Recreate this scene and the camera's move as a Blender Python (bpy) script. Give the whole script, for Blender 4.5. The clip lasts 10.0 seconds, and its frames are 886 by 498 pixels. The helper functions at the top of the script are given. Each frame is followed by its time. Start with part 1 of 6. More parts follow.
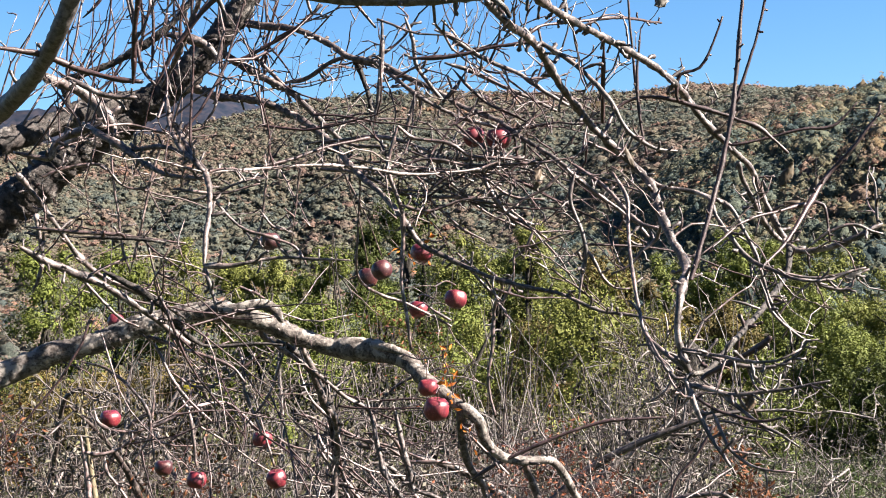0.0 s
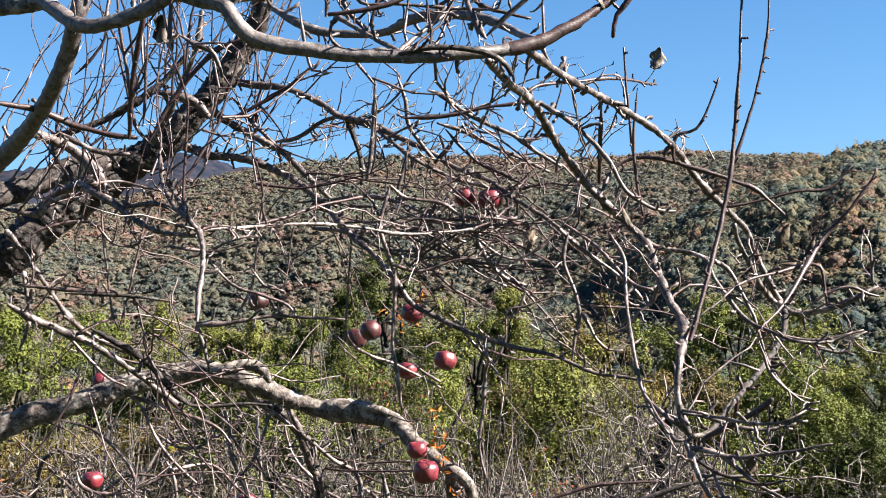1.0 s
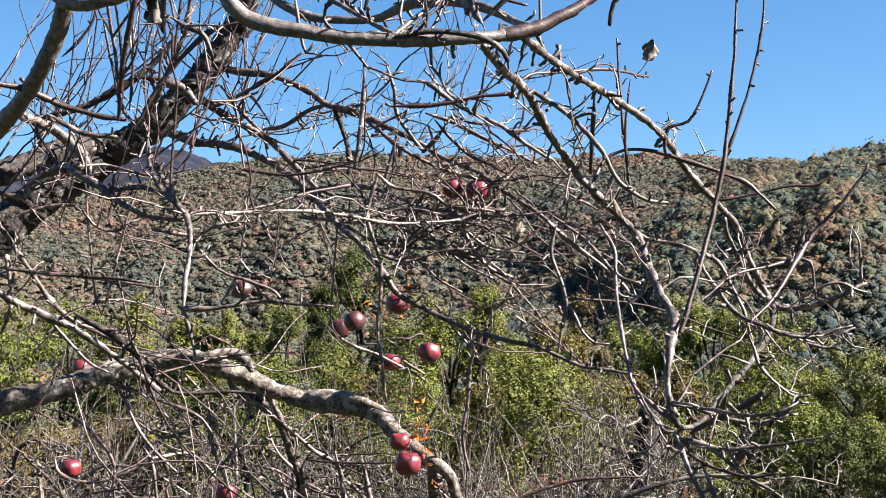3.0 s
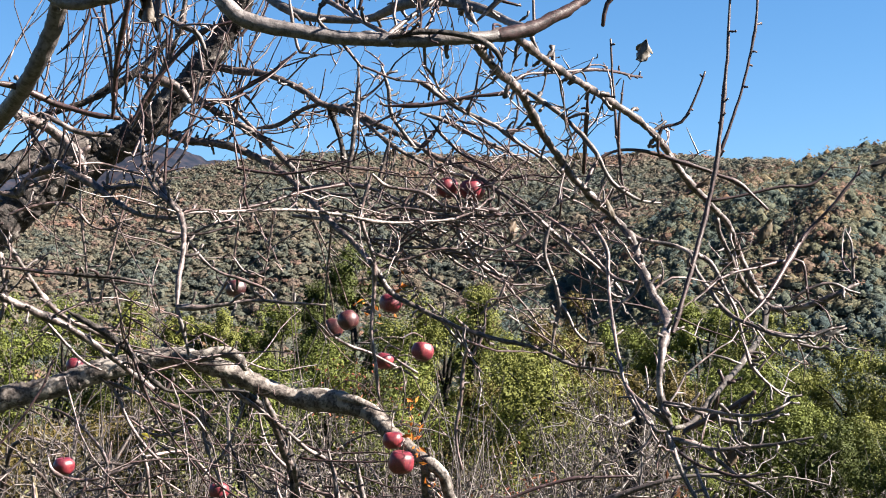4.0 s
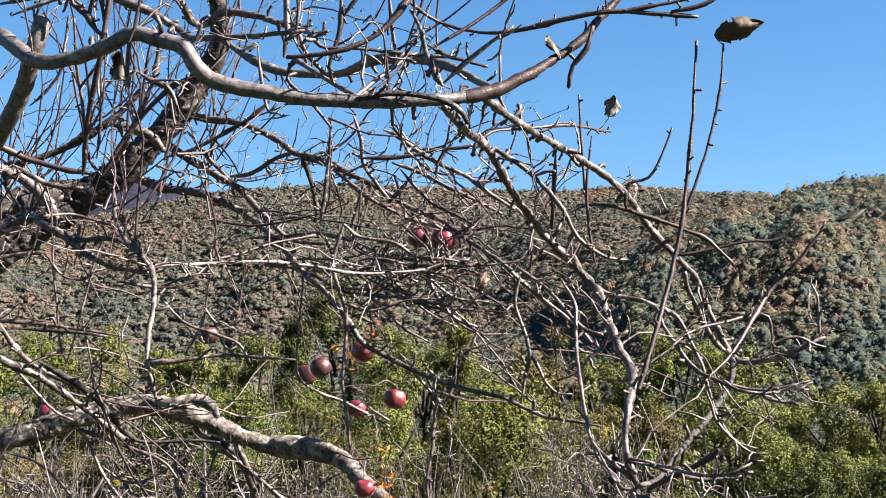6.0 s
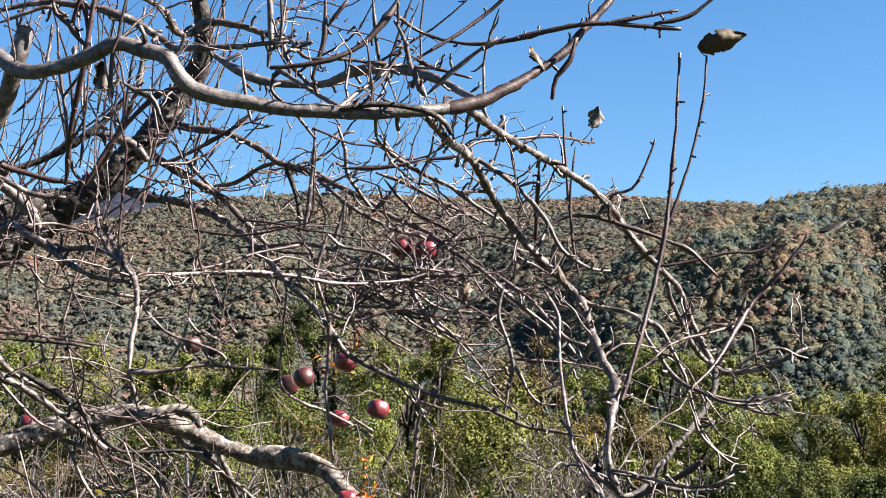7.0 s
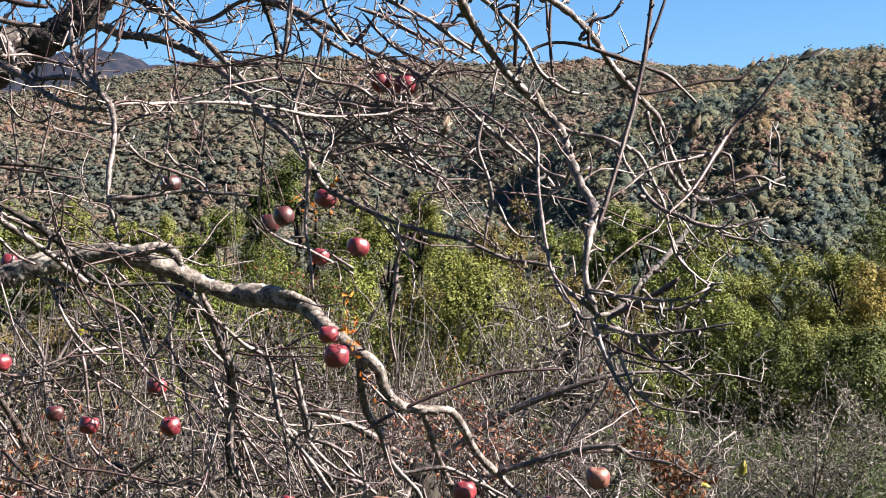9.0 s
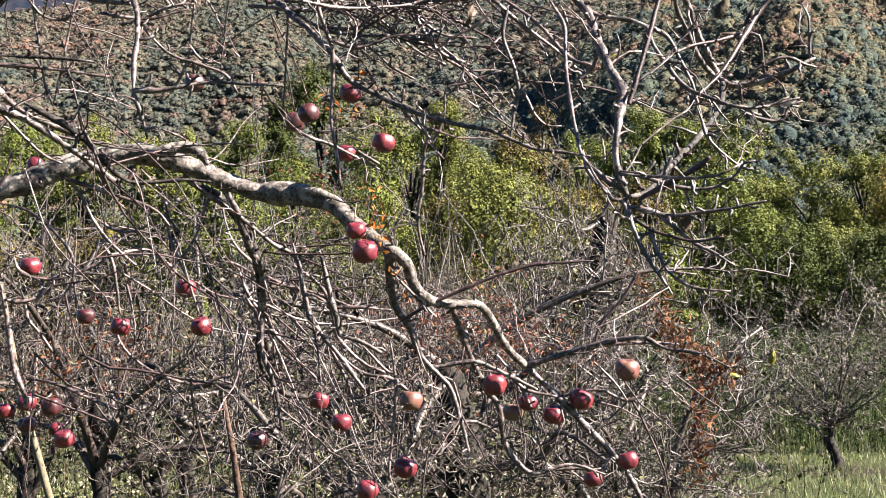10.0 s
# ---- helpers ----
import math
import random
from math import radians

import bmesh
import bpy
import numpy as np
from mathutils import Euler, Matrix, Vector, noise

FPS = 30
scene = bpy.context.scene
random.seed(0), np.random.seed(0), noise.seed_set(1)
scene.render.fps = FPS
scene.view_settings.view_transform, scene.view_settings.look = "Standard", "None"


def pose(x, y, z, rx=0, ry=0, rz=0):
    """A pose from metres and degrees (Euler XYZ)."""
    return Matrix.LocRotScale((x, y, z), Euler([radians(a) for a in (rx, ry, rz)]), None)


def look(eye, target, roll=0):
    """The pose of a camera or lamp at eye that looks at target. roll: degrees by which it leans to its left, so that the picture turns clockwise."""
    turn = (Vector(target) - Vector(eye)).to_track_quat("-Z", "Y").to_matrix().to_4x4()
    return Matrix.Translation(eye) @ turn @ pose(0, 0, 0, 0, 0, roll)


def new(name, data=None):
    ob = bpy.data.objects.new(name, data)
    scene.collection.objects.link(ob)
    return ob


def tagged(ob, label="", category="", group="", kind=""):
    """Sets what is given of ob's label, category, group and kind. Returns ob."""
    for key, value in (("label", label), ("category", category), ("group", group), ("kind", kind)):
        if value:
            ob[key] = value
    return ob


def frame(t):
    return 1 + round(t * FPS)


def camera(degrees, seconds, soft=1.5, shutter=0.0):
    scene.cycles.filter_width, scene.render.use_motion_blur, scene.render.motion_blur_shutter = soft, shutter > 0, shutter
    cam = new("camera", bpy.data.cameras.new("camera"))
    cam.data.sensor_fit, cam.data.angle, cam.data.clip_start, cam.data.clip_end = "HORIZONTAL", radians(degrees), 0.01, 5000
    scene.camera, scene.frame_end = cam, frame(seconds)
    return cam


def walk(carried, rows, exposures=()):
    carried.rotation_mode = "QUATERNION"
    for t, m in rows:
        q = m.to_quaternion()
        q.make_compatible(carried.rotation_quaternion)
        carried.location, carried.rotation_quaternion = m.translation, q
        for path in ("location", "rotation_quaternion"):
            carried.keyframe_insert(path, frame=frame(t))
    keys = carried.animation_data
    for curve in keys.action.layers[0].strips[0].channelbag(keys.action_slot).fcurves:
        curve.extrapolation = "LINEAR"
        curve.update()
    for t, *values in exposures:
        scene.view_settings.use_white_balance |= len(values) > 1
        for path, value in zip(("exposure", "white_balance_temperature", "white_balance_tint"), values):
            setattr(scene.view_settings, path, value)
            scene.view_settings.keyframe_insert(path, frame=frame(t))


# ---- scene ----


def aim(x, y, z, yaw, pitch, roll):
    """A camera pose: yaw to the left of +y, pitch upwards, roll as in look(), in degrees."""
    return Matrix.Translation((x, y, z)) @ pose(0, 0, 0, 0, 0, yaw) @ pose(0, 0, 0, 90 + pitch) @ pose(0, 0, 0, 0, 0, roll)


cam = camera(34, 10.0, soft=1.0)
PATH = [
    (0, aim(0.0699, -0.0527, 1.6253, 1.474, 3.285, -1.036)),
    (0.25, aim(0.0727, -0.0543, 1.6353, 1.321, 4.216, -0.908)),
    (0.5, aim(0.0739, -0.0550, 1.6398, 1.101, 4.789, -0.824)),
    (0.75, aim(0.0574, -0.0462, 1.6327, 0.788, 5.282, -0.796)),
    (1, aim(0.0280, -0.0274, 1.6180, 0.524, 5.796, -0.704)),
    (1.5, aim(0.0026, -0.0010, 1.5996, 0.249, 5.729, -0.300)),
    (2, aim(0.0000, -0.0000, 1.6000, 0.000, 5.800, 0.000)),
    (2.5, aim(-0.0005, -0.0021, 1.5973, -0.239, 5.781, 0.113)),
    (4, aim(0.0028, -0.0120, 1.5983, -0.610, 5.698, 0.342)),
    (4.5, aim(0.0080, -0.0179, 1.6135, -0.718, 5.856, 0.438)),
    (5, aim(0.0169, -0.0295, 1.6332, -0.874, 6.282, 0.369)),
    (5.5, aim(0.0229, -0.0384, 1.6405, -1.105, 6.687, 0.367)),
    (7, aim(0.0278, -0.0418, 1.6479, -2.019, 7.348, 0.460)),
    (7.5, aim(0.0262, -0.0405, 1.6481, -2.266, 7.406, 0.491)),
    (8, aim(0.0295, -0.0403, 1.6374, -2.454, 7.277, 0.405)),
    (8.5, aim(0.0333, -0.0374, 1.5930, -2.628, 4.878, 0.388)),
    (9, aim(0.0338, -0.0348, 1.5633, -2.796, 2.020, 0.269)),
    (9.25, aim(0.0274, -0.0351, 1.5515, -2.769, 1.773, 0.105)),
    (9.5, aim(0.0201, -0.0353, 1.5395, -2.580, 1.068, -0.168)),
    (9.75, aim(0.0191, -0.0318, 1.5269, -2.275, -0.217, -0.485)),
    (10, aim(0.0189, -0.0240, 1.5140, -1.904, -1.525, -0.825)),
]

walk(cam, PATH, exposures=[(0.0, 3.20), (0.5, 3.10), (9.5, 3.10), (10.0, 3.27)])


# ---- sky and sun ----
SUN_EL, SUN_AZ = 37.0, 101.0  # degrees; azimuth clockwise from +y
world = bpy.data.worlds.new("clear_sky")
scene.world = world
world.use_nodes = True
wn = world.node_tree.nodes
sky = wn.new("ShaderNodeTexSky")
sky.sky_type, sky.sun_disc = "NISHITA", False
sky.sun_elevation, sky.sun_rotation = radians(SUN_EL), radians(SUN_AZ)
sky.altitude, sky.air_density, sky.dust_density, sky.ozone_density = 600, 1.0, 0.2, 3.5
deep = wn.new("ShaderNodeHueSaturation")
deep.inputs["Saturation"].default_value, deep.inputs["Value"].default_value = 1.22, 0.445
world.node_tree.links.new(sky.outputs[0], deep.inputs["Color"])
world.node_tree.links.new(deep.outputs[0], wn["Background"].inputs[0])
wn["Background"].inputs[1].default_value = 0.05

sun = new("sun", bpy.data.lights.new("sun", "SUN"))
sun.data.energy, sun.data.angle, sun.data.color = 5.0, radians(0.5), (1.0, 0.905, 0.79)
sd = Vector((math.sin(radians(SUN_AZ)) * math.cos(radians(SUN_EL)), math.cos(radians(SUN_AZ)) * math.cos(radians(SUN_EL)), math.sin(radians(SUN_EL))))
sun.matrix_world = look(sd * 50, (0, 0, 0))


# ---- materials ----
def material(name, rough=0.8, spec=0.3):
    m = bpy.data.materials.new(name)
    m.use_nodes = True
    b = m.node_tree.nodes["Principled BSDF"]
    b.inputs["Roughness"].default_value, b.inputs["Specular IOR Level"].default_value = rough, spec
    return m, m.node_tree.nodes, m.node_tree.links, b


def ramp(nodes, links, source, stops):
    r = nodes.new("ShaderNodeValToRGB")
    while len(r.color_ramp.elements) < len(stops):
        r.color_ramp.elements.new(0.5)
    for e, (at, c) in zip(r.color_ramp.elements, stops):
        e.position, e.color = at, (*c, 1)
    links.new(source, r.inputs[0])
    return r.outputs[0]


def noise_of(nodes, links, scale, detail=4.0, rough=0.6, stretch=None):
    co = nodes.new("ShaderNodeTexCoord")
    n = nodes.new("ShaderNodeTexNoise")
    n.inputs["Scale"].default_value, n.inputs["Detail"].default_value, n.inputs["Roughness"].default_value = scale, detail, rough
    src = co.outputs["Object"]
    if stretch:
        mp = nodes.new("ShaderNodeMapping")
        mp.inputs["Scale"].default_value = stretch
        links.new(src, mp.inputs[0])
        src = mp.outputs[0]
    links.new(src, n.inputs["Vector"])
    return n.outputs["Fac"]


def mix(nodes, links, fac, a, b, kind="MIX"):
    m = nodes.new("ShaderNodeMix")
    m.data_type, m.blend_type = "RGBA", kind
    for sock, v in ((m.inputs[0], fac), (m.inputs[6], a), (m.inputs[7], b)):
        if hasattr(v, "links"):
            links.new(v, sock)
        elif isinstance(v, tuple):
            sock.default_value = (*v, 1)
        else:
            sock.default_value = v
    return m.outputs[2]


def bumped(nodes, links, bsdf, height, strength, distance):
    b = nodes.new("ShaderNodeBump")
    b.inputs["Strength"].default_value, b.inputs["Distance"].default_value = strength, distance
    links.new(height, b.inputs["Height"])
    links.new(b.outputs[0], bsdf.inputs["Normal"])


def bark(name, dark, mid, pale, lichen, scale, cover, crack=0.25, relief=0.004, grain=3.2, rough=0.55, spec=0.5):
    """Bark with grain, dark cracks and pale lichen patches. cover: where lichen starts on the noise, 0 to 1."""
    m, n, k, b = material(name, rough, spec)
    fine = noise_of(n, k, scale * grain, 6, 0.7)
    broad = noise_of(n, k, scale * 0.55, 5, 0.65)
    base = ramp(n, k, fine, [(0.37, dark), (0.47, mid), (0.57, pale)])
    patch = ramp(n, k, broad, [(cover, (0, 0, 0)), (cover + 0.07, (1, 1, 1))])
    col = mix(n, k, patch, base, lichen)
    cracks = ramp(n, k, noise_of(n, k, scale * 1.6, 7, 0.75), [(0.37, (crack, crack * 0.94, crack * 0.9)), (0.46, (1, 1, 1))])
    k.new(mix(n, k, 1.0, col, cracks, "MULTIPLY"), b.inputs["Base Color"])
    bumped(n, k, b, fine, 0.8, relief)
    return m


def foliage(name, stops, rough=0.55, glow=0.25, attribute=""):
    """Leaves: colour per leaf (or per crown, by the attribute) over the stops, with light through the blade."""
    m, n, k, b = material(name, rough, 0.18)
    geo = n.new("ShaderNodeNewGeometry")
    fac = geo.outputs["Random Per Island"]
    if attribute:
        a = n.new("ShaderNodeAttribute")
        a.attribute_name = attribute
        col = ramp(n, k, a.outputs["Fac"], stops)
        shade = ramp(n, k, fac, [(0.0, (0.80, 0.80, 0.80)), (1.0, (1.0, 0.98, 0.94))])
        col = mix(n, k, 1.0, col, shade, "MULTIPLY")
        mottle = ramp(n, k, noise_of(n, k, 1.3, 5, 0.75), [(0.36, (0.58, 0.61, 0.65)), (0.50, (1.0, 1.0, 1.0)), (0.64, (1.45, 1.38, 1.22))])
        col = mix(n, k, 1.0, col, mottle, "MULTIPLY")
        bumped(n, k, b, noise_of(n, k, 1.1, 5, 0.7), 1.0, 0.9)
    else:
        col = ramp(n, k, fac, stops)
    k.new(col, b.inputs["Base Color"])
    t = n.new("ShaderNodeBsdfTranslucent")
    k.new(col, t.inputs[0])
    mx = n.new("ShaderNodeMixShader")
    mx.inputs[0].default_value = glow
    k.new(b.outputs[0], mx.inputs[1])
    k.new(t.outputs[0], mx.inputs[2])
    k.new(mx.outputs[0], n["Material Output"].inputs[0])
    return m


M_LIMB = bark("old_bark", (0.0075, 0.0056, 0.0050), (0.0420, 0.0335, 0.0305), (0.0840, 0.0720, 0.0665), (0.1560, 0.1400, 0.1290), 46.0, 0.50, 0.28, 0.004, 1.7, 0.75, 0.3)
M_SMOOTH = bark("smooth_grey_bark", (0.0130, 0.0098, 0.0100), (0.0400, 0.0325, 0.0330), (0.0790, 0.0690, 0.0690), (0.1230, 0.1130, 0.1120), 46.0, 0.58, 0.22, 0.003, 1.3)
M_BRANCH = bark("branch_bark", (0.0023, 0.0013, 0.0012), (0.0153, 0.0097, 0.0095), (0.0769, 0.0558, 0.0534), (0.1676, 0.1371, 0.1307), 45.0, 0.56, 0.25, 0.002, 1.5)
# Shade on these limbs is held in the near-black bark tones; lichen stays pale.
M_DARK = bark("shade_dark_bark", (0.0022, 0.0016, 0.0015), (0.0094, 0.0068, 0.0065), (0.0328, 0.0262, 0.0247), (0.1187, 0.1074, 0.1007), 34.0, 0.57, 0.2, 0.008, 1.6, 0.7, 0.25)
M_TWIG = bark("twig_bark", (0.0033, 0.0017, 0.0016), (0.0210, 0.0119, 0.0115), (0.0862, 0.0540, 0.0527), (0.1821, 0.1358, 0.1322), 45.0, 0.56, 0.3, 0.001, 1.4, 0.5, 0.6)
M_SHOOT = bark("red_shoot_bark", (0.0052, 0.0023, 0.0025), (0.0163, 0.0072, 0.0078), (0.0353, 0.0182, 0.0195), (0.0637, 0.0416, 0.0416), 50.0, 0.63, 0.4, 0.001, 3.2, 0.5, 0.35)
M_KNOB = bark("dark_spur_bark", (0.0061, 0.0034, 0.0037), (0.0184, 0.0122, 0.0122), (0.0462, 0.0347, 0.0347), (0.1020, 0.0850, 0.0830), 60.0, 0.62, 0.4, 0.001)
M_THICKET = bark("grey_twig_bark", (0.0022, 0.0011, 0.0010), (0.0113, 0.0071, 0.0064), (0.0445, 0.0313, 0.0278), (0.0700, 0.0549, 0.0499), 30.0, 0.56, 0.3, 0.001, 3.2, 0.55, 0.5)
# Trunks stand in shade, and that darkness is put into the bark colour here.
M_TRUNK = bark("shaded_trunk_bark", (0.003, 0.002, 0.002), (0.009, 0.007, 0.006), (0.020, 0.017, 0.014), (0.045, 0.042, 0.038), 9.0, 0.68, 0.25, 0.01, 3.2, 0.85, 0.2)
GREENS = {
    "dark": [(0.0, (0.0202, 0.0263, 0.0040)), (0.5, (0.0277, 0.0365, 0.0056)), (1.0, (0.0356, 0.0467, 0.0071))],
    "mid": [(0.0, (0.0408, 0.0495, 0.0083)), (0.5, (0.0565, 0.0689, 0.0115)), (1.0, (0.0725, 0.0882, 0.0147))],
    "lime": [(0.0, (0.0496, 0.0545, 0.0108)), (0.5, (0.0690, 0.0755, 0.0150)), (1.0, (0.0883, 0.0967, 0.0190))],
    "gold": [(0.0, (0.0689, 0.0546, 0.0107)), (0.5, (0.0958, 0.0758, 0.0149)), (1.0, (0.1226, 0.0970, 0.0190))],
    "olive": [(0.0, (0.0414, 0.0319, 0.0086)), (0.5, (0.0574, 0.0442, 0.0118)), (1.0, (0.0735, 0.0565, 0.0152))],
}
M_LEAF = {key: foliage(key + "_leaves", s, 0.75, 0.17) for key, s in GREENS.items()}
# Autumn leaf tones with bluish air haze painted in, strongest at the low stops.
M_FOREST = foliage("hazed_autumn_forest", [(0.0, (0.0346, 0.0518, 0.0550)), (0.2, (0.0519, 0.0669, 0.0577)), (0.40, (0.0780, 0.0804, 0.0553)), (0.55, (0.0972, 0.0830, 0.0550)),
                                     (0.69, (0.1065, 0.0747, 0.0617)), (0.84, (0.1250, 0.0760, 0.0580)), (1.0, (0.1350, 0.0960, 0.0540))], 0.95, 0.30, "tone")


# Greyer copy of the forest tones, with distance haze mixed into the colour.
M_RIDGE = foliage("hazed_ridge_woods", [(0.0, (0.0437, 0.0560, 0.0569)), (0.25, (0.0596, 0.0679, 0.0595)), (0.45, (0.0777, 0.0769, 0.0603)), (0.60, (0.0923, 0.0791, 0.0637)),
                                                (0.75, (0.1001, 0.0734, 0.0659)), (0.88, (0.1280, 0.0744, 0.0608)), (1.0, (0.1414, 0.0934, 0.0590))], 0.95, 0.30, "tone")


def ground_material():
    """Grass and leaf litter; under the woods of the hills, litter alone."""
    m, n, k, b = material("hill_grass_and_leaf_litter", 0.95, 0.1)
    fine, broad = noise_of(n, k, 9.0, 6, 0.7), noise_of(n, k, 0.35, 5, 0.6)
    grass = ramp(n, k, fine, [(0.3, (0.0115, 0.0167, 0.0046)), (0.5, (0.0259, 0.0333, 0.0092)), (0.7, (0.0489, 0.0489, 0.0190))])
    litter = ramp(n, k, fine, [(0.3, (0.0070, 0.0056, 0.0035)), (0.5, (0.0168, 0.0133, 0.0084)), (0.7, (0.0336, 0.0273, 0.0182))])
    co, far = n.new("ShaderNodeTexCoord"), n.new("ShaderNodeVectorMath")
    far.operation = "LENGTH"
    k.new(co.outputs["Object"], far.inputs[0])
    wood = n.new("ShaderNodeMapRange")
    wood.inputs["From Min"].default_value, wood.inputs["From Max"].default_value = 250, 380
    k.new(far.outputs["Value"], wood.inputs["Value"])
    near = mix(n, k, ramp(n, k, broad, [(0.44, (0, 0, 0)), (0.6, (1, 1, 1))]), grass, litter)
    under = ramp(n, k, noise_of(n, k, 0.5, 5, 0.75), [(0.35, (0.0162, 0.0181, 0.0135)), (0.5, (0.0284, 0.0270, 0.0197)), (0.65, (0.0432, 0.0351, 0.0243))])
    k.new(mix(n, k, wood.outputs[0], near, under), b.inputs["Base Color"])
    bumped(n, k, b, fine, 0.8, 0.05)
    return m


M_GROUND = ground_material()


def plain(name, stops, scale=20.0, rough=0.7, spec=0.3, bump=0.3):
    m, n, k, b = material(name, rough, spec)
    f = noise_of(n, k, scale, 5, 0.6)
    k.new(ramp(n, k, f, stops), b.inputs["Base Color"])
    bumped(n, k, b, f, bump, 0.002)
    return m


# The blue-violet of the distance is painted straight into these stops.
M_FAR = plain("haze_tinted_forest", [(0.36, (0.0075, 0.0105, 0.0175)), (0.5, (0.0120, 0.0140, 0.0220)), (0.64, (0.0190, 0.0180, 0.0240))], 0.05, 0.95, 0.0, 0.0)


# ---- mesh helpers ----
def mesh_ob(name, verts, faces, mat, parent=None, smooth=False, label="", tone=None):
    """One mesh object from arrays of vertices and of equal-sided faces."""
    verts, faces = np.asarray(verts, np.float32), np.asarray(faces, np.int32)
    me = bpy.data.meshes.new(name)
    me.vertices.add(len(verts))
    me.vertices.foreach_set("co", verts.ravel())
    k = faces.shape[1]
    me.loops.add(faces.size)
    me.loops.foreach_set("vertex_index", faces.ravel())
    me.polygons.add(len(faces))
    me.polygons.foreach_set("loop_start", np.arange(0, faces.size, k, dtype=np.int32))
    me.polygons.foreach_set("loop_total", np.full(len(faces), k, np.int32))
    me.polygons.foreach_set("use_smooth", np.full(len(faces), smooth))
    if tone is not None:
        me.attributes.new("tone", "FLOAT", "POINT").data.foreach_set("value", np.asarray(tone, np.float32))
    me.materials.append(mat)
    me.update(calc_edges=True)
    ob = new(name, me)
    if parent:
        ob.parent = parent
    if label:
        tagged(ob, label)
    return ob


def spline(points, step):
    """A smooth line through the points: rows of x, y, z, radius, resampled about every step metres."""
    p = np.asarray(points, float)
    if len(p) < 3:
        n = max(2, int(np.linalg.norm(p[-1, :3] - p[0, :3]) / step) + 1)
        return p[0] + (p[-1] - p[0]) * np.linspace(0, 1, n)[:, None]
    q = np.vstack([2 * p[0] - p[1], p, 2 * p[-1] - p[-2]])
    out = []
    for a, b, c, d in zip(q, q[1:], q[2:], q[3:]):
        n = max(2, int(np.linalg.norm((c - b)[:3]) / step))
        t = np.linspace(0, 1, n, endpoint=False)[:, None]
        out.append(0.5 * (2 * b + (c - a) * t + (2 * a - 5 * b + 4 * c - d) * t**2 + (3 * b - 3 * c + d - a) * t**3))
    out = np.vstack(out + [p[-1:]])
    out[:, 3] = np.maximum(out[:, 3], 0.0006)
    return out


class Tubes:
    """Gathers tapered tubes into one mesh."""

    def __init__(self):
        self.v, self.f, self.n = [], [], 0

    def add(self, rows, sides=5, lump=0.0, rng=None):
        rows = np.asarray(rows, float)
        p, r = rows[:, :3], rows[:, 3]
        d = np.gradient(p, axis=0)
        d /= np.linalg.norm(d, axis=1)[:, None] + 1e-12
        up = np.where(np.abs(d[:, 2:3]) < 0.9, np.array([[0, 0, 1.0]]), np.array([[1.0, 0, 0]]))
        if len({tuple(u) for u in up}) > 1:
            up = np.broadcast_to(np.array([0.31, 0.62, 0.72]), d.shape)
        a = np.cross(d, up)
        a /= np.linalg.norm(a, axis=1)[:, None] + 1e-12
        b = np.cross(d, a)
        ang = np.linspace(0, 2 * np.pi, sides, endpoint=False)
        rr = r[:, None] * np.ones(sides)
        if lump:
            q = p[:, None] + rr[..., None] * (np.cos(ang)[None, :, None] * a[:, None] + np.sin(ang)[None, :, None] * b[:, None])
            bumps = [noise.noise(Vector(w) * 14) * 0.7 + noise.noise(Vector(w) * 60) * 0.8 + noise.noise(Vector(w) * 150) * 0.5 for w in q.reshape(-1, 3)]
            rr = rr * (1 + lump * np.array(bumps).reshape(rr.shape) * 2.6)
        ring = p[:, None] + rr[..., None] * (np.cos(ang)[None, :, None] * a[:, None] + np.sin(ang)[None, :, None] * b[:, None])
        m = len(p)
        i, j = np.meshgrid(np.arange(m - 1), np.arange(sides), indexing="ij")
        q = np.stack([i * sides + j, i * sides + (j + 1) % sides, (i + 1) * sides + (j + 1) % sides, (i + 1) * sides + j], -1).reshape(-1, 4)
        tip = np.vstack([p[-1] + d[-1] * r[-1] * 0.8, p[0] - d[0] * r[0] * 0.5])
        e = (m - 1) * sides
        cap = [[e + s, e + (s + 1) % sides, m * sides, m * sides] for s in range(sides)]
        if sides < 5:  # hair-thin ends stay open
            tip, cap = np.zeros((0, 3)), np.zeros((0, 4), int)
        self.v.append(np.vstack([ring.reshape(-1, 3), tip]))
        self.f.append(np.vstack([q, np.array(cap)]) + self.n)
        self.n += m * sides + len(tip)

    def build(self, name, mat, parent=None, label="", smooth=True):
        v, f = np.vstack(self.v), np.vstack(self.f)
        # the tip faces repeat their last corner; give them as thin quads on a split tip
        rep = f[:, 2] == f[:, 3]
        if rep.any():
            extra = v[f[rep, 2]] + 1e-5
            f[rep, 3] = len(v) + np.arange(rep.sum())
            v = np.vstack([v, extra])
        return mesh_ob(name, v, f, mat, parent, smooth, label)


def unit(v):
    return v / (np.linalg.norm(v, axis=-1, keepdims=True) + 1e-12)


def cards(rng, centres, size, outward, loose=0.7, aspect=1.0):
    """Leaf blades: one four-cornered, slightly folded blade at each centre, turned roughly outward."""
    n = len(centres)
    nrm = unit(unit(outward) + rng.normal(0, loose, (n, 3)))
    a = unit(np.cross(nrm, rng.normal(0, 1, (n, 3))))
    b = np.cross(nrm, a)
    s = np.broadcast_to(size, (n,))[:, None] * rng.uniform(0.6, 1.3, (n, 1)) * 0.5
    fold = nrm * s * 0.25
    v = np.stack([centres - a * s * aspect + fold, centres - b * s * 0.62, centres + a * s * aspect + fold, centres + b * s * 0.62], 1).reshape(-1, 3)
    return v, np.arange(n * 4).reshape(-1, 4)


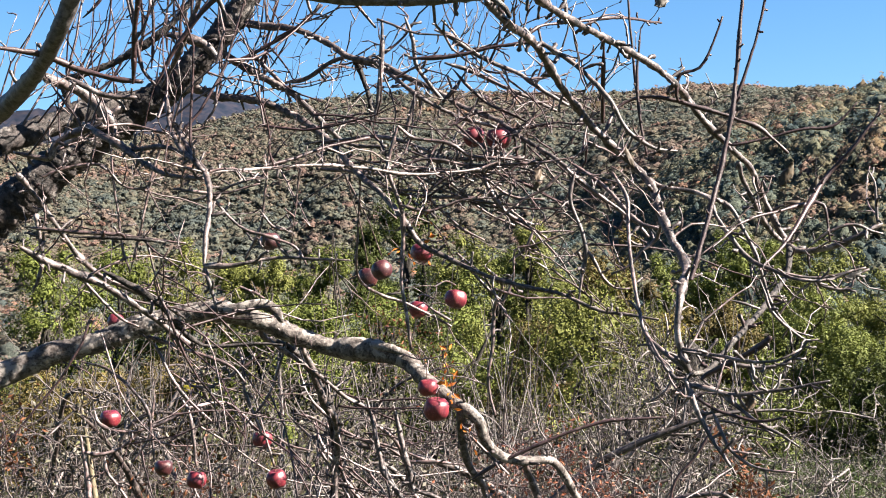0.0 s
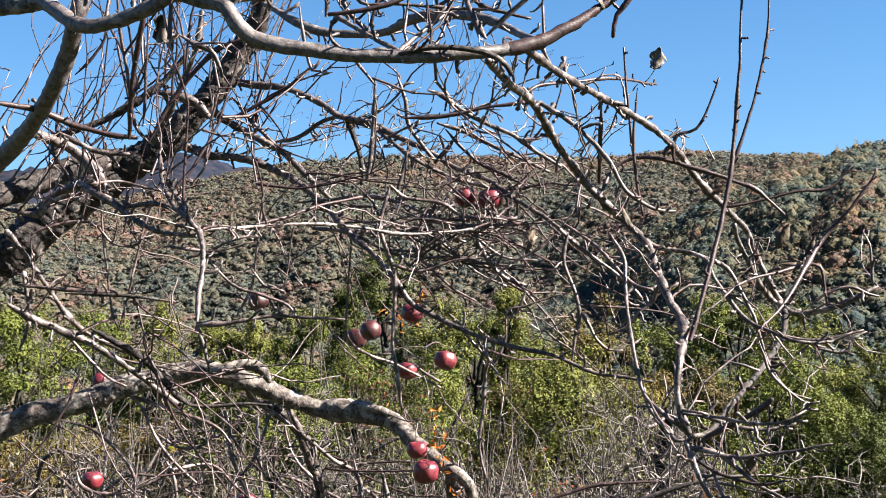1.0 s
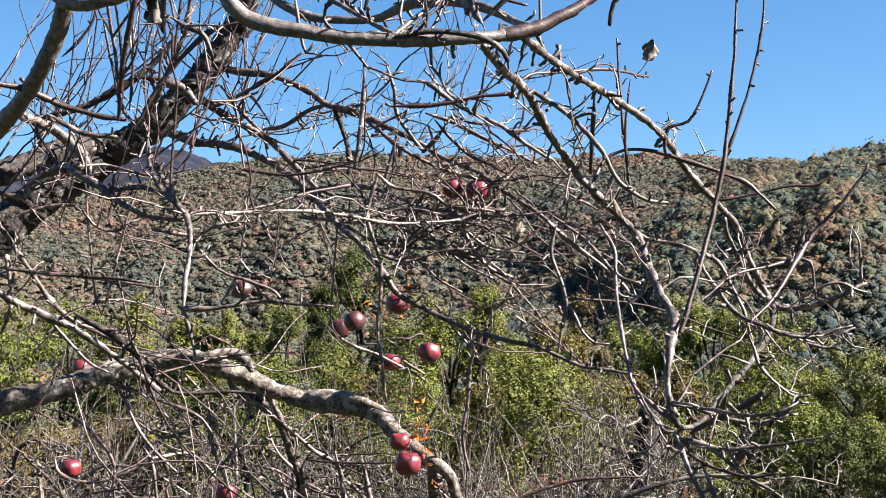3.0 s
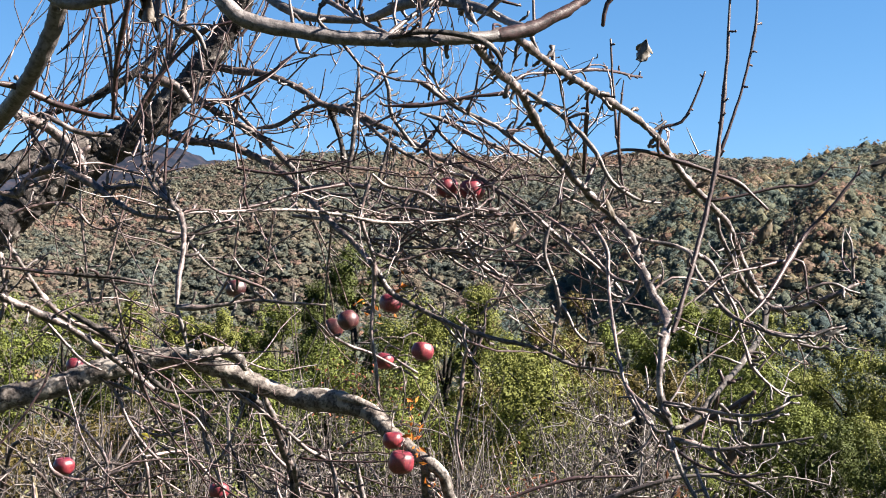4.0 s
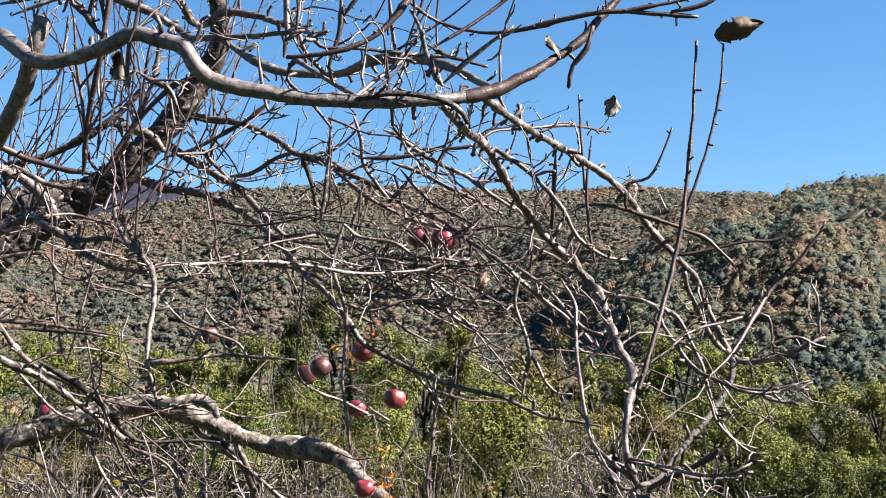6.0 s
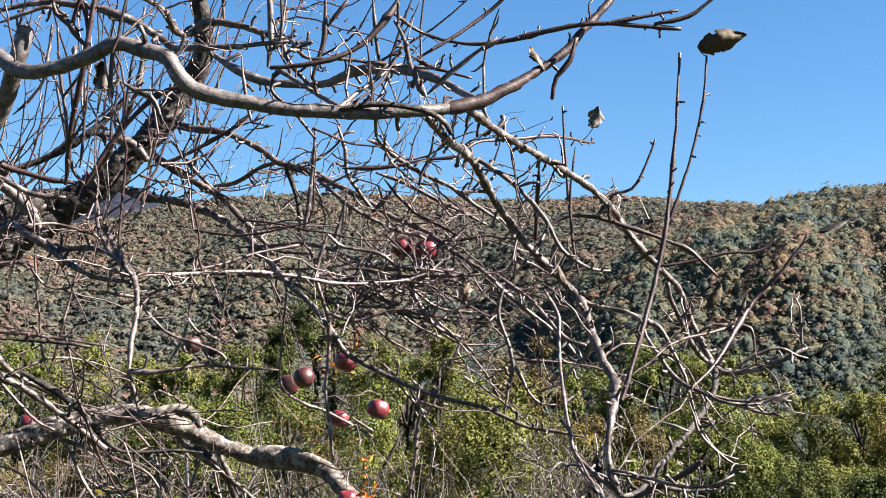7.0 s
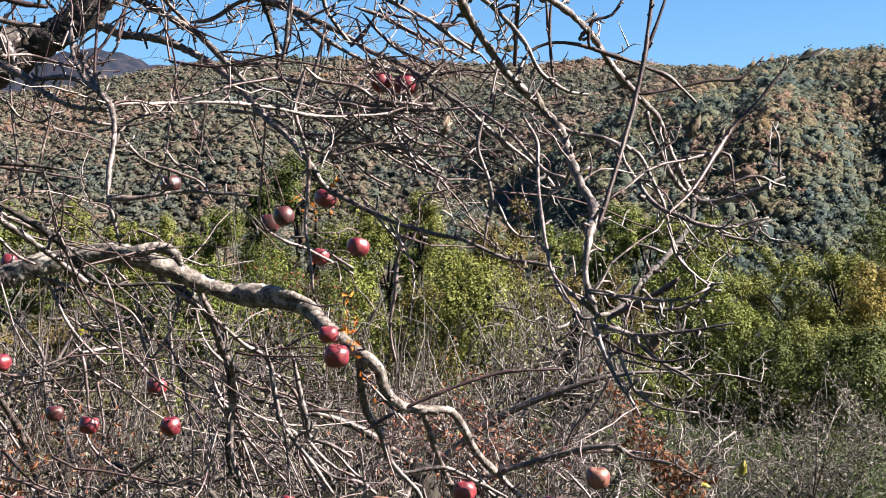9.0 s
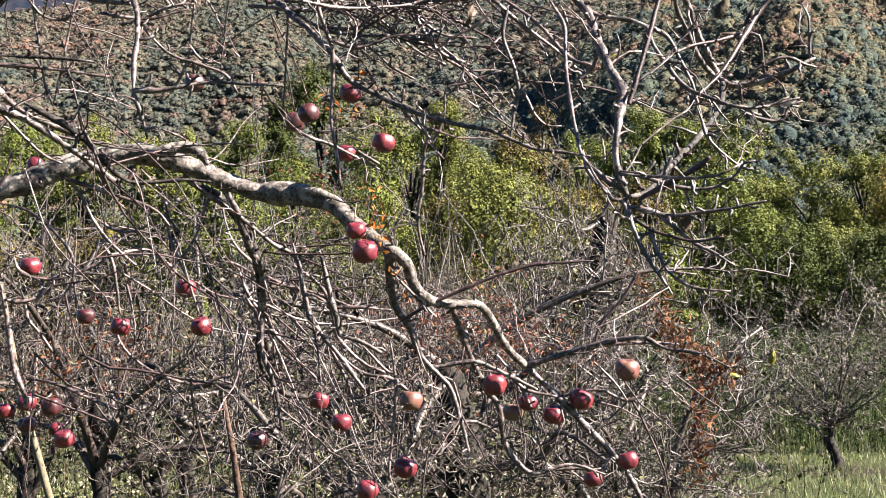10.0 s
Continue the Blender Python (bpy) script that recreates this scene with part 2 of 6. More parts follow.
def flakes(rng, centres, size, outward, loose):
    """Small three-cornered leaf blades, turned roughly outward, for crowns far off."""
    n = len(centres)
    nrm = unit(unit(outward) + rng.normal(0, loose, (n, 3)))
    a = unit(np.cross(nrm, rng.normal(0, 1, (n, 3))))
    b = np.cross(nrm, a)
    s = np.broadcast_to(size, (n,))[:, None] * rng.uniform(0.7, 1.35, (n, 1))
    v = np.stack([centres - a * s * 0.5 - b * s * 0.35, centres + a * s * 0.5 - b * s * 0.3, centres + b * s * 0.65], 1).reshape(-1, 3)
    return v, np.arange(n * 3).reshape(-1, 3)


# ---- land: one sheet from the orchard slope to the wooded ridges ----
def stepped(x, knots):
    xs, ys = zip(*knots)
    x = np.asarray(x, float)
    i = np.clip(np.searchsorted(xs, x) - 1, 0, len(xs) - 2)
    xs, ys = np.array(xs), np.array(ys)
    t = np.clip((x - xs[i]) / (xs[i + 1] - xs[i]), 0, 1)
    return ys[i] + (ys[i + 1] - ys[i]) * t


RIDGE_NEAR = [(-60, 1.5), (-20, 1.5), (0, 3.0), (3, 4.0), (6, 5.6), (8, 6.7), (10, 7.8), (12, 8.5), (13.8, 8.95), (15.6, 9.42), (17.2, 9.68), (19.5, 9.72), (24, 9.6), (60, 7)]
RIDGE_BACK = [(-60, 5), (-20, 7.3), (-13, 8.15), (-10.8, 8.6), (-9, 9.1), (-6.8, 9.5), (-4.1, 9.73), (-1.9, 9.8), (0.4, 9.76), (2.6, 9.66), (5.9, 9.55), (7.4, 9.66), (8.4, 9.74), (10.4, 9.6), (13.7, 9.1), (17, 8.5), (60, 6)]
SLOPE = [(-60, -1.5), (0, 0), (8, -0.95), (20, -2.05), (40, -2.7), (60, -3.0), (100, -4.2), (200, -9), (300, -14)]


SPURS_OF_HILL = [(8.3, 11, 1.9, 4.5), (12.8, 10, 1.8, 3.2), (16.4, 13, 1.7, 3.4), (20.2, 12, 1.7, 3.5), (-2.5, 9, 1.8, 3.5), (-7.5, 9, 1.8, 3.4), (-12.5, 9, 1.8, 3.4), (-17.0, 8, 1.7, 3.0)]


def folds(th, r):
    """Spurs that run down the hills, steep on their western flank: azimuth, height, width west and east in degrees."""
    out = 0.0
    for at, high, west, east in SPURS_OF_HILL:
        d = th - at + (r - 640) * 0.006 + 0.5 * np.sin(r * 0.021 + at)
        out = out + high * np.exp(-((d / np.where(d < 0, west, east)) ** 2))
    return out


def land(x, y):
    """Height of the ground."""
    x, y = np.asarray(x, float), np.asarray(y, float)
    r, th = np.hypot(x, y), np.degrees(np.arctan2(x, y))
    near = stepped(np.where(y > -60, y, -60), SLOPE)
    far = r > 200
    fade = np.clip(1.3 - np.abs(th) / 90, 0, 1)
    e1, e2 = stepped(th, RIDGE_NEAR) * fade, stepped(th, RIDGE_BACK) * fade
    z1, z2 = 1.6 + 850 * np.tan(np.radians(e1)) - 7, 1.6 + 1300 * np.tan(np.radians(e2)) - 8
    t1, t2 = np.clip((r - 330) / 520, 0, 1), np.clip((r - 900) / 400, 0, 1)
    spur = np.sin(th * 1.05 + r * 0.006 + 1.0) * 3 + np.sin(th * 2.3 - r * 0.004) * 1.8 + np.sin(th * 0.6 + r * 0.011) * 3.5
    hill = -14 + (z1 + 14) * (t1 ** 0.9)
    hill = hill + (z2 - z1) * np.where(z2 > z1, t2, t2 ** 2) + spur * np.sin(np.pi * np.clip((r - 330) / 970, 0, 1)) * np.where(t2 > 0, 0.9, np.sin(np.pi * t1) * 0.9 + 0.05)
    hill = hill + folds(th, r) * np.where(r < 850, np.sin(np.pi * t1) ** 1.6 * np.clip((th + 4) / 6, 0.45, 1), np.sin(np.pi * t2) ** 1.6 * np.where(th > 3, 0.35, 1.2))
    hill = hill - np.clip((r - 1300) / 600, 0, 1) * 140
    base = np.where(far, -9 - 5 * np.clip((r - 200) / 100, 0, 1), near)
    side = np.clip((np.abs(th) - 40) / 30, 0, 1)
    return np.where(r > 330, hill * (1 - side) + side * (-14 + 40 * t1), np.where(r > 200, base, near * (1 - np.clip((r - 120) / 80, 0, 1)) + np.clip((r - 120) / 80, 0, 1) * -9))


def ground_sheet():
    fine = np.linspace(-24, 24, 140)
    th = np.radians(np.concatenate([np.linspace(-180, -26, 36), fine, np.linspace(26, 178, 35)]))
    r = np.concatenate([[0.0], np.linspace(1, 30, 59), np.geomspace(31, 330, 40), np.linspace(340, 1400, 110), np.geomspace(1450, 4800, 10)])
    R, T = np.meshgrid(r, th, indexing="ij")
    x, y = R * np.sin(T), R * np.cos(T)
    z = land(x, y)
    rough = np.array([noise.noise(Vector((a * 0.9, b * 0.9, 2.0))) + 0.5 * noise.noise(Vector((a * 2.3, b * 2.3, 5.0))) for a, b in zip(x.ravel(), y.ravel())])
    z = z + 0.045 * rough.reshape(z.shape) * np.clip((70 - R) / 20, 0, 1)
    nr, nt = R.shape
    i, j = np.meshgrid(np.arange(nr - 1), np.arange(nt), indexing="ij")
    f = np.stack([i * nt + j, (i + 1) * nt + j, (i + 1) * nt + (j + 1) % nt, i * nt + (j + 1) % nt], -1).reshape(-1, 4)
    ob = mesh_ob("ground", np.stack([x, y, z], -1).reshape(-1, 3), f, M_GROUND, smooth=True)
    tagged(ob, "grassy orchard slope running down to wooded autumn hills", "ground", kind="structure")


ground_sheet()


def far_mountain():
    """The mountain that stands behind the long ridge, its haze painted into the colour."""
    th = np.radians(np.linspace(-30, 2, 120))
    top = stepped(np.degrees(th), [(-30, 7.4), (-20, 8.5), (-16, 8.8), (-12.6, 9.15), (-11.6, 9.45), (-10.6, 9.55), (-9.8, 9.35), (-8.8, 9.1), (-7.6, 9.0), (-5, 8.6), (2, 7)])
    rng = np.random.default_rng(8)
    rows = []
    for k, (r, share) in enumerate([(2300, 0.3), (2500, 0.6), (2700, 0.85), (2850, 1.0), (3000, 0.9), (3400, 0.3)]):
        z = 1.6 + 2850 * np.tan(np.radians(top)) * share + rng.normal(0, 3.5, len(th))
        rows.append(np.stack([r * np.sin(th), r * np.cos(th), z], -1))
    n = len(th)
    i, j = np.meshgrid(np.arange(len(rows) - 1), np.arange(n - 1), indexing="ij")
    f = np.stack([i * n + j, i * n + j + 1, (i + 1) * n + j + 1, (i + 1) * n + j], -1).reshape(-1, 4)
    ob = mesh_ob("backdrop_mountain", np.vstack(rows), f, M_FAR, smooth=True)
    tagged(ob, "hazy blue-violet wooded mountain on the horizon", "mountain", kind="structure")


far_mountain()


def forest(name, label, count, r0, r1, th0, th1, size, per, spray, seed, low=1.0, warm=0.0, leaves=M_FOREST, form=0.75, vary=0.12, rise=0.20, solid=0.0):
    """A wooded hillside: each crown a lobed dome of leaf sprays, in a tone of its own."""
    rng = np.random.default_rng(seed)
    step = np.arange(count)
    r = np.sqrt(r0**2 + (r1**2 - r0**2) * (step * 0.7548776662 % 1.0)) + rng.normal(0, 1.5, count)
    th = np.radians(th0 + (th1 - th0) * (step * 0.5698402910 % 1.0)) + rng.normal(0, 0.0018, count)
    x, y = r * np.sin(th), r * np.cos(th)
    z = land(x, y)
    rad = size * (0.55 + 0.45 * r / 850) * np.clip(rng.lognormal(-0.06, 0.34, count), 0.45, 2.0)
    pointed = rng.uniform(0, 1, count) < 0.18
    rad = np.where(pointed, rad * 0.7, rad)
    tall = rad * low * np.where(pointed, rng.uniform(1.2, 1.7, count), rng.uniform(0.75, 1.15, count))
    patch = np.array([noise.noise(Vector((a * 0.005, b * 0.005, 3.1))) for a, b in zip(x, y)])
    red = np.array([noise.noise(Vector((a * 0.017, b * 0.017, 9.7))) for a, b in zip(x, y)])
    high = np.clip((r - r0) / (r1 - r0) * 1.4, 0, 1)
    tone = np.clip(0.37 + warm + 0.27 * patch + 0.38 * red + rise * high + rng.normal(0, vary, count) - 0.14 * pointed, 0, 1)
    spot, half = np.stack([x, y, z + 0.35 * tall], -1)[:, None], np.stack([rad, rad, tall], -1)[:, None]
    lie = unit(np.stack([z - land(x + 4, y), z - land(x, y + 4), np.full(count, 4.0)], -1))[:, None]  # the slope under each crown
    d = unit(rng.normal(0, 1, (count, per, 3)) + (0, -0.25, 0.45))
    lobes = unit(rng.normal(0, 1, (count, 1, 4, 3)) + (0, 0, 0.5))
    near = np.max(np.sum(d[:, :, None] * lobes, -1), -1)[..., None]  # bulges round four lobes of each crown
    c = spot + d * (0.58 + 0.42 * near ** 2 + rng.normal(0, 0.09, (count, per, 1))) * half
    v, f = flakes(rng, c.reshape(-1, 3), np.repeat(rad * spray, per), (d * form + lie * 1.1).reshape(-1, 3), 0.26)
    tones = np.repeat(tone, per * 3)
    if solid:
        turn = np.arange(6) * 1.0472
        rings = [np.stack([np.cos(turn + k * 0.5) * w, np.sin(turn + k * 0.5) * w, 0 * turn + h], -1) for k, (w, h) in enumerate([(0.98, -0.35), (0.86, 0.45)])]
        dome = np.vstack([*rings, [(0, 0, 1)]])  # the closed body of foliage inside the sprays
        bulge = np.max(np.sum(dome[None, :, None] * lobes, -1), -1)[..., None]
        body = spot + dome * (0.52 + 0.34 * bulge ** 2 + rng.normal(0, 0.06, (count, 13, 1))) * half * solid
        sides = [(j, (j + 1) % 6, 6 + j) for j in range(6)] + [((j + 1) % 6, 6 + (j + 1) % 6, 6 + j) for j in range(6)] + [(6 + j, 6 + (j + 1) % 6, 12) for j in range(6)]
        f = np.vstack([f, (np.array(sides)[None] + np.arange(count)[:, None, None] * 13 + len(v)).reshape(-1, 3)])
        v = np.vstack([v, body.reshape(-1, 3)])
        tones = np.concatenate([tones, np.repeat(tone, 13)])
    ob = mesh_ob(name, v, f, leaves, smooth=True, tone=tones)
    tagged(ob, label, "forest", kind="stuff")


forest("near_hill_woods", "autumn woods of green, rust and brown on the near hillside", 15500, 325, 900, 0, 21.5, 3.5, 23, 0.29, 11, 0.95, -0.22, form=2.4, vary=0.18, rise=0.36, solid=0.94)
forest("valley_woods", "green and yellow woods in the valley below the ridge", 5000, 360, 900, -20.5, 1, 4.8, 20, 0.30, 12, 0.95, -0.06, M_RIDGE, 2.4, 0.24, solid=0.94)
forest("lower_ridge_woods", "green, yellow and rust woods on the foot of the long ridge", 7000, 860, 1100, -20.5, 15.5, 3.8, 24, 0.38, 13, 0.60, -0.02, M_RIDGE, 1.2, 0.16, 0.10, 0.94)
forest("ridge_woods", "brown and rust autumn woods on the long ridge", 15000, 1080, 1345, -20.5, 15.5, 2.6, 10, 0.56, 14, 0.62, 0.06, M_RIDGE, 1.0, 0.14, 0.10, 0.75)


# ---- leafy trees at the foot of the orchard ----
def leafy_tree(az, dist, top, wide, key, seed, leaf=0.048, slim=1.0):
    """A broad-leaved tree: az and top in degrees from the eye, dist and wide in metres."""
    rng = np.random.default_rng(seed)
    count = 24000 if dist < 50 else 18500
    leaf = leaf if dist < 50 else leaf * 1.25
    x, y = dist * math.sin(radians(az)), dist * math.cos(radians(az))
    z = float(land(x, y)) - 0.1
    height = 1.6 + dist * math.tan(radians(top)) - z
    tree = new("leafy_tree")
    tree.location = (x, y, z)
    tr = Tubes()
    r0 = 0.02 * height + 0.05
    tr.add(spline([(0, 0, 0, r0 * 1.4), (0.1, 0, height * 0.12, r0), (rng.normal(0, 0.2), rng.normal(0, 0.2), height * 0.5, r0 * 0.6), (rng.normal(0, 0.3), rng.normal(0, 0.3), height * 0.78, 0.03)], 0.5), 7)
    clumps, sizes = [], []
    lobe = rng.uniform(0, 6.28, 3)
    for k in range(26):  # boughs, each with a head of leaf clumps
        h = rng.uniform(0.05 if top < 1 else 0.20, 0.95)
        prof = math.sin(math.pi * min(1, (h + 0.22) / 1.24)) ** 0.6 if slim >= 1 else (1.06 - h) ** 0.7
        ang = rng.uniform(0, 6.283)
        swell = 1 + 0.16 * math.sin(2 * ang + lobe[0]) + 0.14 * math.sin(3 * ang + 5 * h + lobe[1]) + 0.12 * math.sin(9 * h + lobe[2])
        rad = wide * 0.44 * prof * swell * rng.uniform(0.25, 1.0) ** 0.45
        c = np.array([math.cos(ang) * rad, math.sin(ang) * rad, h * height])
        head = wide * rng.uniform(0.11, 0.185) * (0.75 + 0.35 * prof)
        for _ in range(5):
            clumps.append(c + unit(rng.normal(0, 1, 3) + (0, 0, 0.35)) * head * (0.9, 0.9, 0.8))
            sizes.append(head * rng.uniform(0.5, 0.85))
        if k % 2 == 0:
            tr.add(spline([(0, 0, max(0.1, h - 0.25) * height, r0 * 0.4), (*(c * (0.5, 0.5, 0.9)), r0 * 0.2), (*c, 0.012)], 1.4), 4)
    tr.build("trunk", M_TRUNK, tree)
    clumps, sizes = np.array(clumps), np.array(sizes)
    pick = rng.integers(0, len(clumps), count)
    d = unit(rng.normal(0, 1, (count, 3)) + (0, 0, 0.15))
    c = clumps[pick] + d * (sizes[pick] * np.minimum(rng.uniform(0.72, 1.12, count), rng.uniform(0.9, 1.25, count)))[:, None] * (1, 1, 0.9)
    c[:, 2] = np.maximum(c[:, 2], 0.25)
    inner = rng.uniform(0, 1, count) < 0.22  # shaded sprays deep in the crown
    c[inner] = clumps[pick[inner]] * (0.78, 0.78, 0.97) + d[inner] * (sizes[pick[inner]] * rng.uniform(0.1, 0.7, inner.sum()))[:, None]
    leaf = np.where(inner, leaf * 2.2, leaf * rng.uniform(0.75, 1.25, count))
    v, f = flakes(rng, c, leaf, d * 1.7 + unit(c - (0, 0, height * 0.45)) * 0.6 + (0, 0, 0.2), 0.22)
    mesh_ob("crown", v, f, M_LEAF[key], tree)
    words = {"dark": "dense dark green tree at the orchard's edge", "mid": "leafy green tree at the foot of the slope", "lime": "yellow-green leafy tree at the foot of the slope",
             "gold": "tree turning golden yellow below the orchard", "olive": "olive-brown thinning tree below the orchard"}
    tagged(tree, words[key], "tree", "trees below the orchard")
    return tree


def plant(first, *rows):
    """Trees of one stand: az, dist, top, wide, kind, slimness."""
    for n, (az, dist, top, wide, key, slim) in enumerate(rows):
        leafy_tree(az, dist, top, wide, key, first + n, slim=slim)


# the far row, from west to east
plant(100, (-16.7, 54, 3.83, 4.5, "mid", 1), (-14, 61, 3.56, 5.2, "mid", 1), (-11.8, 59, 4.05, 4.4, "lime", 1), (-9.9, 57, 2.98, 3.3, "lime", 1),
      (-8.6, 55, 3.56, 2.8, "lime", 1), (-7.2, 62, 3.05, 3.5, "mid", 1), (-5.8, 60, 3.49, 4.0, "mid", 1), (-4.3, 58, 4.46, 3.0, "dark", 0.8),
      (-2.8, 56, 6.02, 5.6, "dark", 0.8), (-0.4, 54, 4.57, 4.0, "lime", 0.8))
# its middle
plant(110, (0.7, 61, 3.83, 3.5, "mid", 1), (1.9, 59, 4.34, 3.7, "lime", 0.8), (3.4, 57, 3.61, 3.0, "lime", 1), (4.6, 55, 3.09, 2.8, "olive", 0.8),
      (6, 62, 4.12, 3.1, "olive", 0.8), (7.4, 60, 2.98, 2.8, "mid", 1), (9.1, 58, 4.01, 4.0, "mid", 1), (10.9, 56, 3.61, 3.9, "mid", 1),
      (12.9, 54, 3.34, 4.4, "lime", 1))
# its eastern end
plant(119, (14.6, 61, 1.19, 3.5, "mid", 1), (16.3, 59, 1.91, 6.0, "lime", 1), (18.1, 57, 2, 4.6, "lime", 1), (19.6, 55, 1.55, 4.0, "gold", 1),
      (20.3, 62, 3.43, 6.6, "dark", 1), (22.8, 60, 3.61, 8.2, "dark", 1))
# the near row; its two dark eastern trees stand in for gaps of shade
plant(125, (4.5, 40, 1.37, 6.1, "lime", 1), (-0.4, 45, 1.77, 4.4, "mid", 1), (7.3, 43, 1.1, 2.6, "gold", 1), (8.9, 41, 1.37, 2.8, "olive", 1),
      (12.1, 46, 1.37, 4.4, "mid", 1), (17, 44, -0.64, 3.2, "lime", 1), (15.3, 42, -1.31, 3.9, "dark", 1), (18.8, 40, -1.5, 4.5, "dark", 1),
      (14.1, 45, -0.19, 3.3, "mid", 1))
# the bushes in front
plant(134, (-11.4, 43, -1.4, 5.1, "olive", 1), (-7.3, 41, 1.19, 4.4, "mid", 1), (-3.9, 46, 1.82, 4.4, "mid", 1), (-14, 44, -1.4, 4.5, "olive", 1),
      (1.8, 42, 0.25, 3.5, "olive", 1), (10.1, 40, -0.64, 3.5, "mid", 1), (13, 45, -2.43, 3.1, "mid", 1), (16.3, 43, -2.87, 3.0, "mid", 1),
      (19.5, 41, -2.43, 3.5, "dark", 1), (21.9, 46, -0.64, 5.2, "dark", 1), (-16.5, 44, -1.4, 5.1, "olive", 1))


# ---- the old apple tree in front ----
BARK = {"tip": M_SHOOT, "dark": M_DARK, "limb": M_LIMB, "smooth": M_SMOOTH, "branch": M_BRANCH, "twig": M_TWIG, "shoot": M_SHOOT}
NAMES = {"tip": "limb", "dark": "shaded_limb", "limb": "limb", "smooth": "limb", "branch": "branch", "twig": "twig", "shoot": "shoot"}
SLIM = {"branch": 0.92, "twig": 0.9}
LUMP = {"smooth": 0.05, "limb": 0.075, "dark": 0.10}  # unevenness of the wood
SPURS = {"tip": 12, "dark": 14, "limb": 13, "smooth": 9, "branch": 29, "twig": 24, "shoot": 13}  # side twigs for each metre
apple_tree = new("apple_tree")
apple_tree.location = (-1.95, 4.1, float(land(-1.95, 4.1)))
tagged(apple_tree, "old bare apple tree with lichen-grey limbs and knobbly spurs", "tree")
AT = np.array(apple_tree.location)
grown = []  # points of all the wood, for what hangs on it
rng_near = np.random.default_rng(21)


def crooked(rng, start, way, length, radius, bends=4, wild=0.45, sag=0.0):
    """A zigzag twig: rows of x, y, z, radius."""
    p, d, rows = np.array(start, float), unit(np.array(way, float)), []
    for i in range(bends + 1):
        rows.append((*p, radius * (1 - 0.6 * i / bends)))
        d = unit(d + rng.normal(0, wild, 3) + (0, 0, -sag))
        p = p + d * length / bends * rng.uniform(0.7, 1.3)
    return rows


knobs, red_knobs = Tubes(), Tubes()  # the many short spurs, joined


def spurs(rows, kind, parent, rng):
    """Short fruiting spurs, and thin side twigs as parts of their branch."""
    seg = np.linalg.norm(np.diff(rows[:, :3], axis=0), axis=1)
    bark_here = M_TWIG if kind not in ("shoot", "dark") else M_SHOOT
    for i in np.flatnonzero(rng.uniform(0, 1, len(seg)) < seg * SPURS[kind]):
        p, r = rows[i, :3], rows[i, 3]
        along = unit(rows[i + 1, :3] - p)
        side = unit(np.cross(along, rng.normal(0, 1, 3)))
        way = side + along * rng.uniform(-0.1, 0.8) + (0, 0, rng.uniform(-0.35, 0.6))
        if kind == "shoot" or rng.uniform() < 0.84:
            fat = min(max(r * 0.9, 0.0021), rng.uniform(0.0028, 0.0054)) if kind != "shoot" else min(r, 0.0026)
            tw = crooked(rng, p, way, rng.uniform(0.012, 0.040) * (0.4 if kind == "shoot" else 1.0) + r, fat * 0.8, 4, 0.24)
            tw[2] = (*tw[2][:3], fat * rng.uniform(0.9, 1.25))
            tw[3] = (*tw[3][:3], fat * 0.7)
            tw[4] = (*tw[4][:3], fat * rng.uniform(0.8, 1.35))
            (red_knobs if kind in ("shoot", "dark", "tip") else knobs).add(np.array(tw), 5)
        else:
            tubes = Tubes()
            size = rng.uniform(0.07, 0.30) * (0.75 if kind in ("twig", "shoot") else 1.0)
            rad = min(r * 0.7, rng.uniform(0.0016, 0.0036))
            tw = crooked(rng, p, way, size, rad, 6, 0.22)
            tubes.add(np.array(tw), 5)
            for q in tw[1:-1]:
                if rng.uniform() < 0.6:
                    tubes.add(spline(crooked(rng, q[:3], rng.normal(0, 1, 3), rng.uniform(0.012, 0.06), rad * 0.9, 3, 0.2), 0.02), 5)
            tubes.build("side_twig", bark_here, parent)
            grown.extend(tuple(q[:3]) for q in tw)


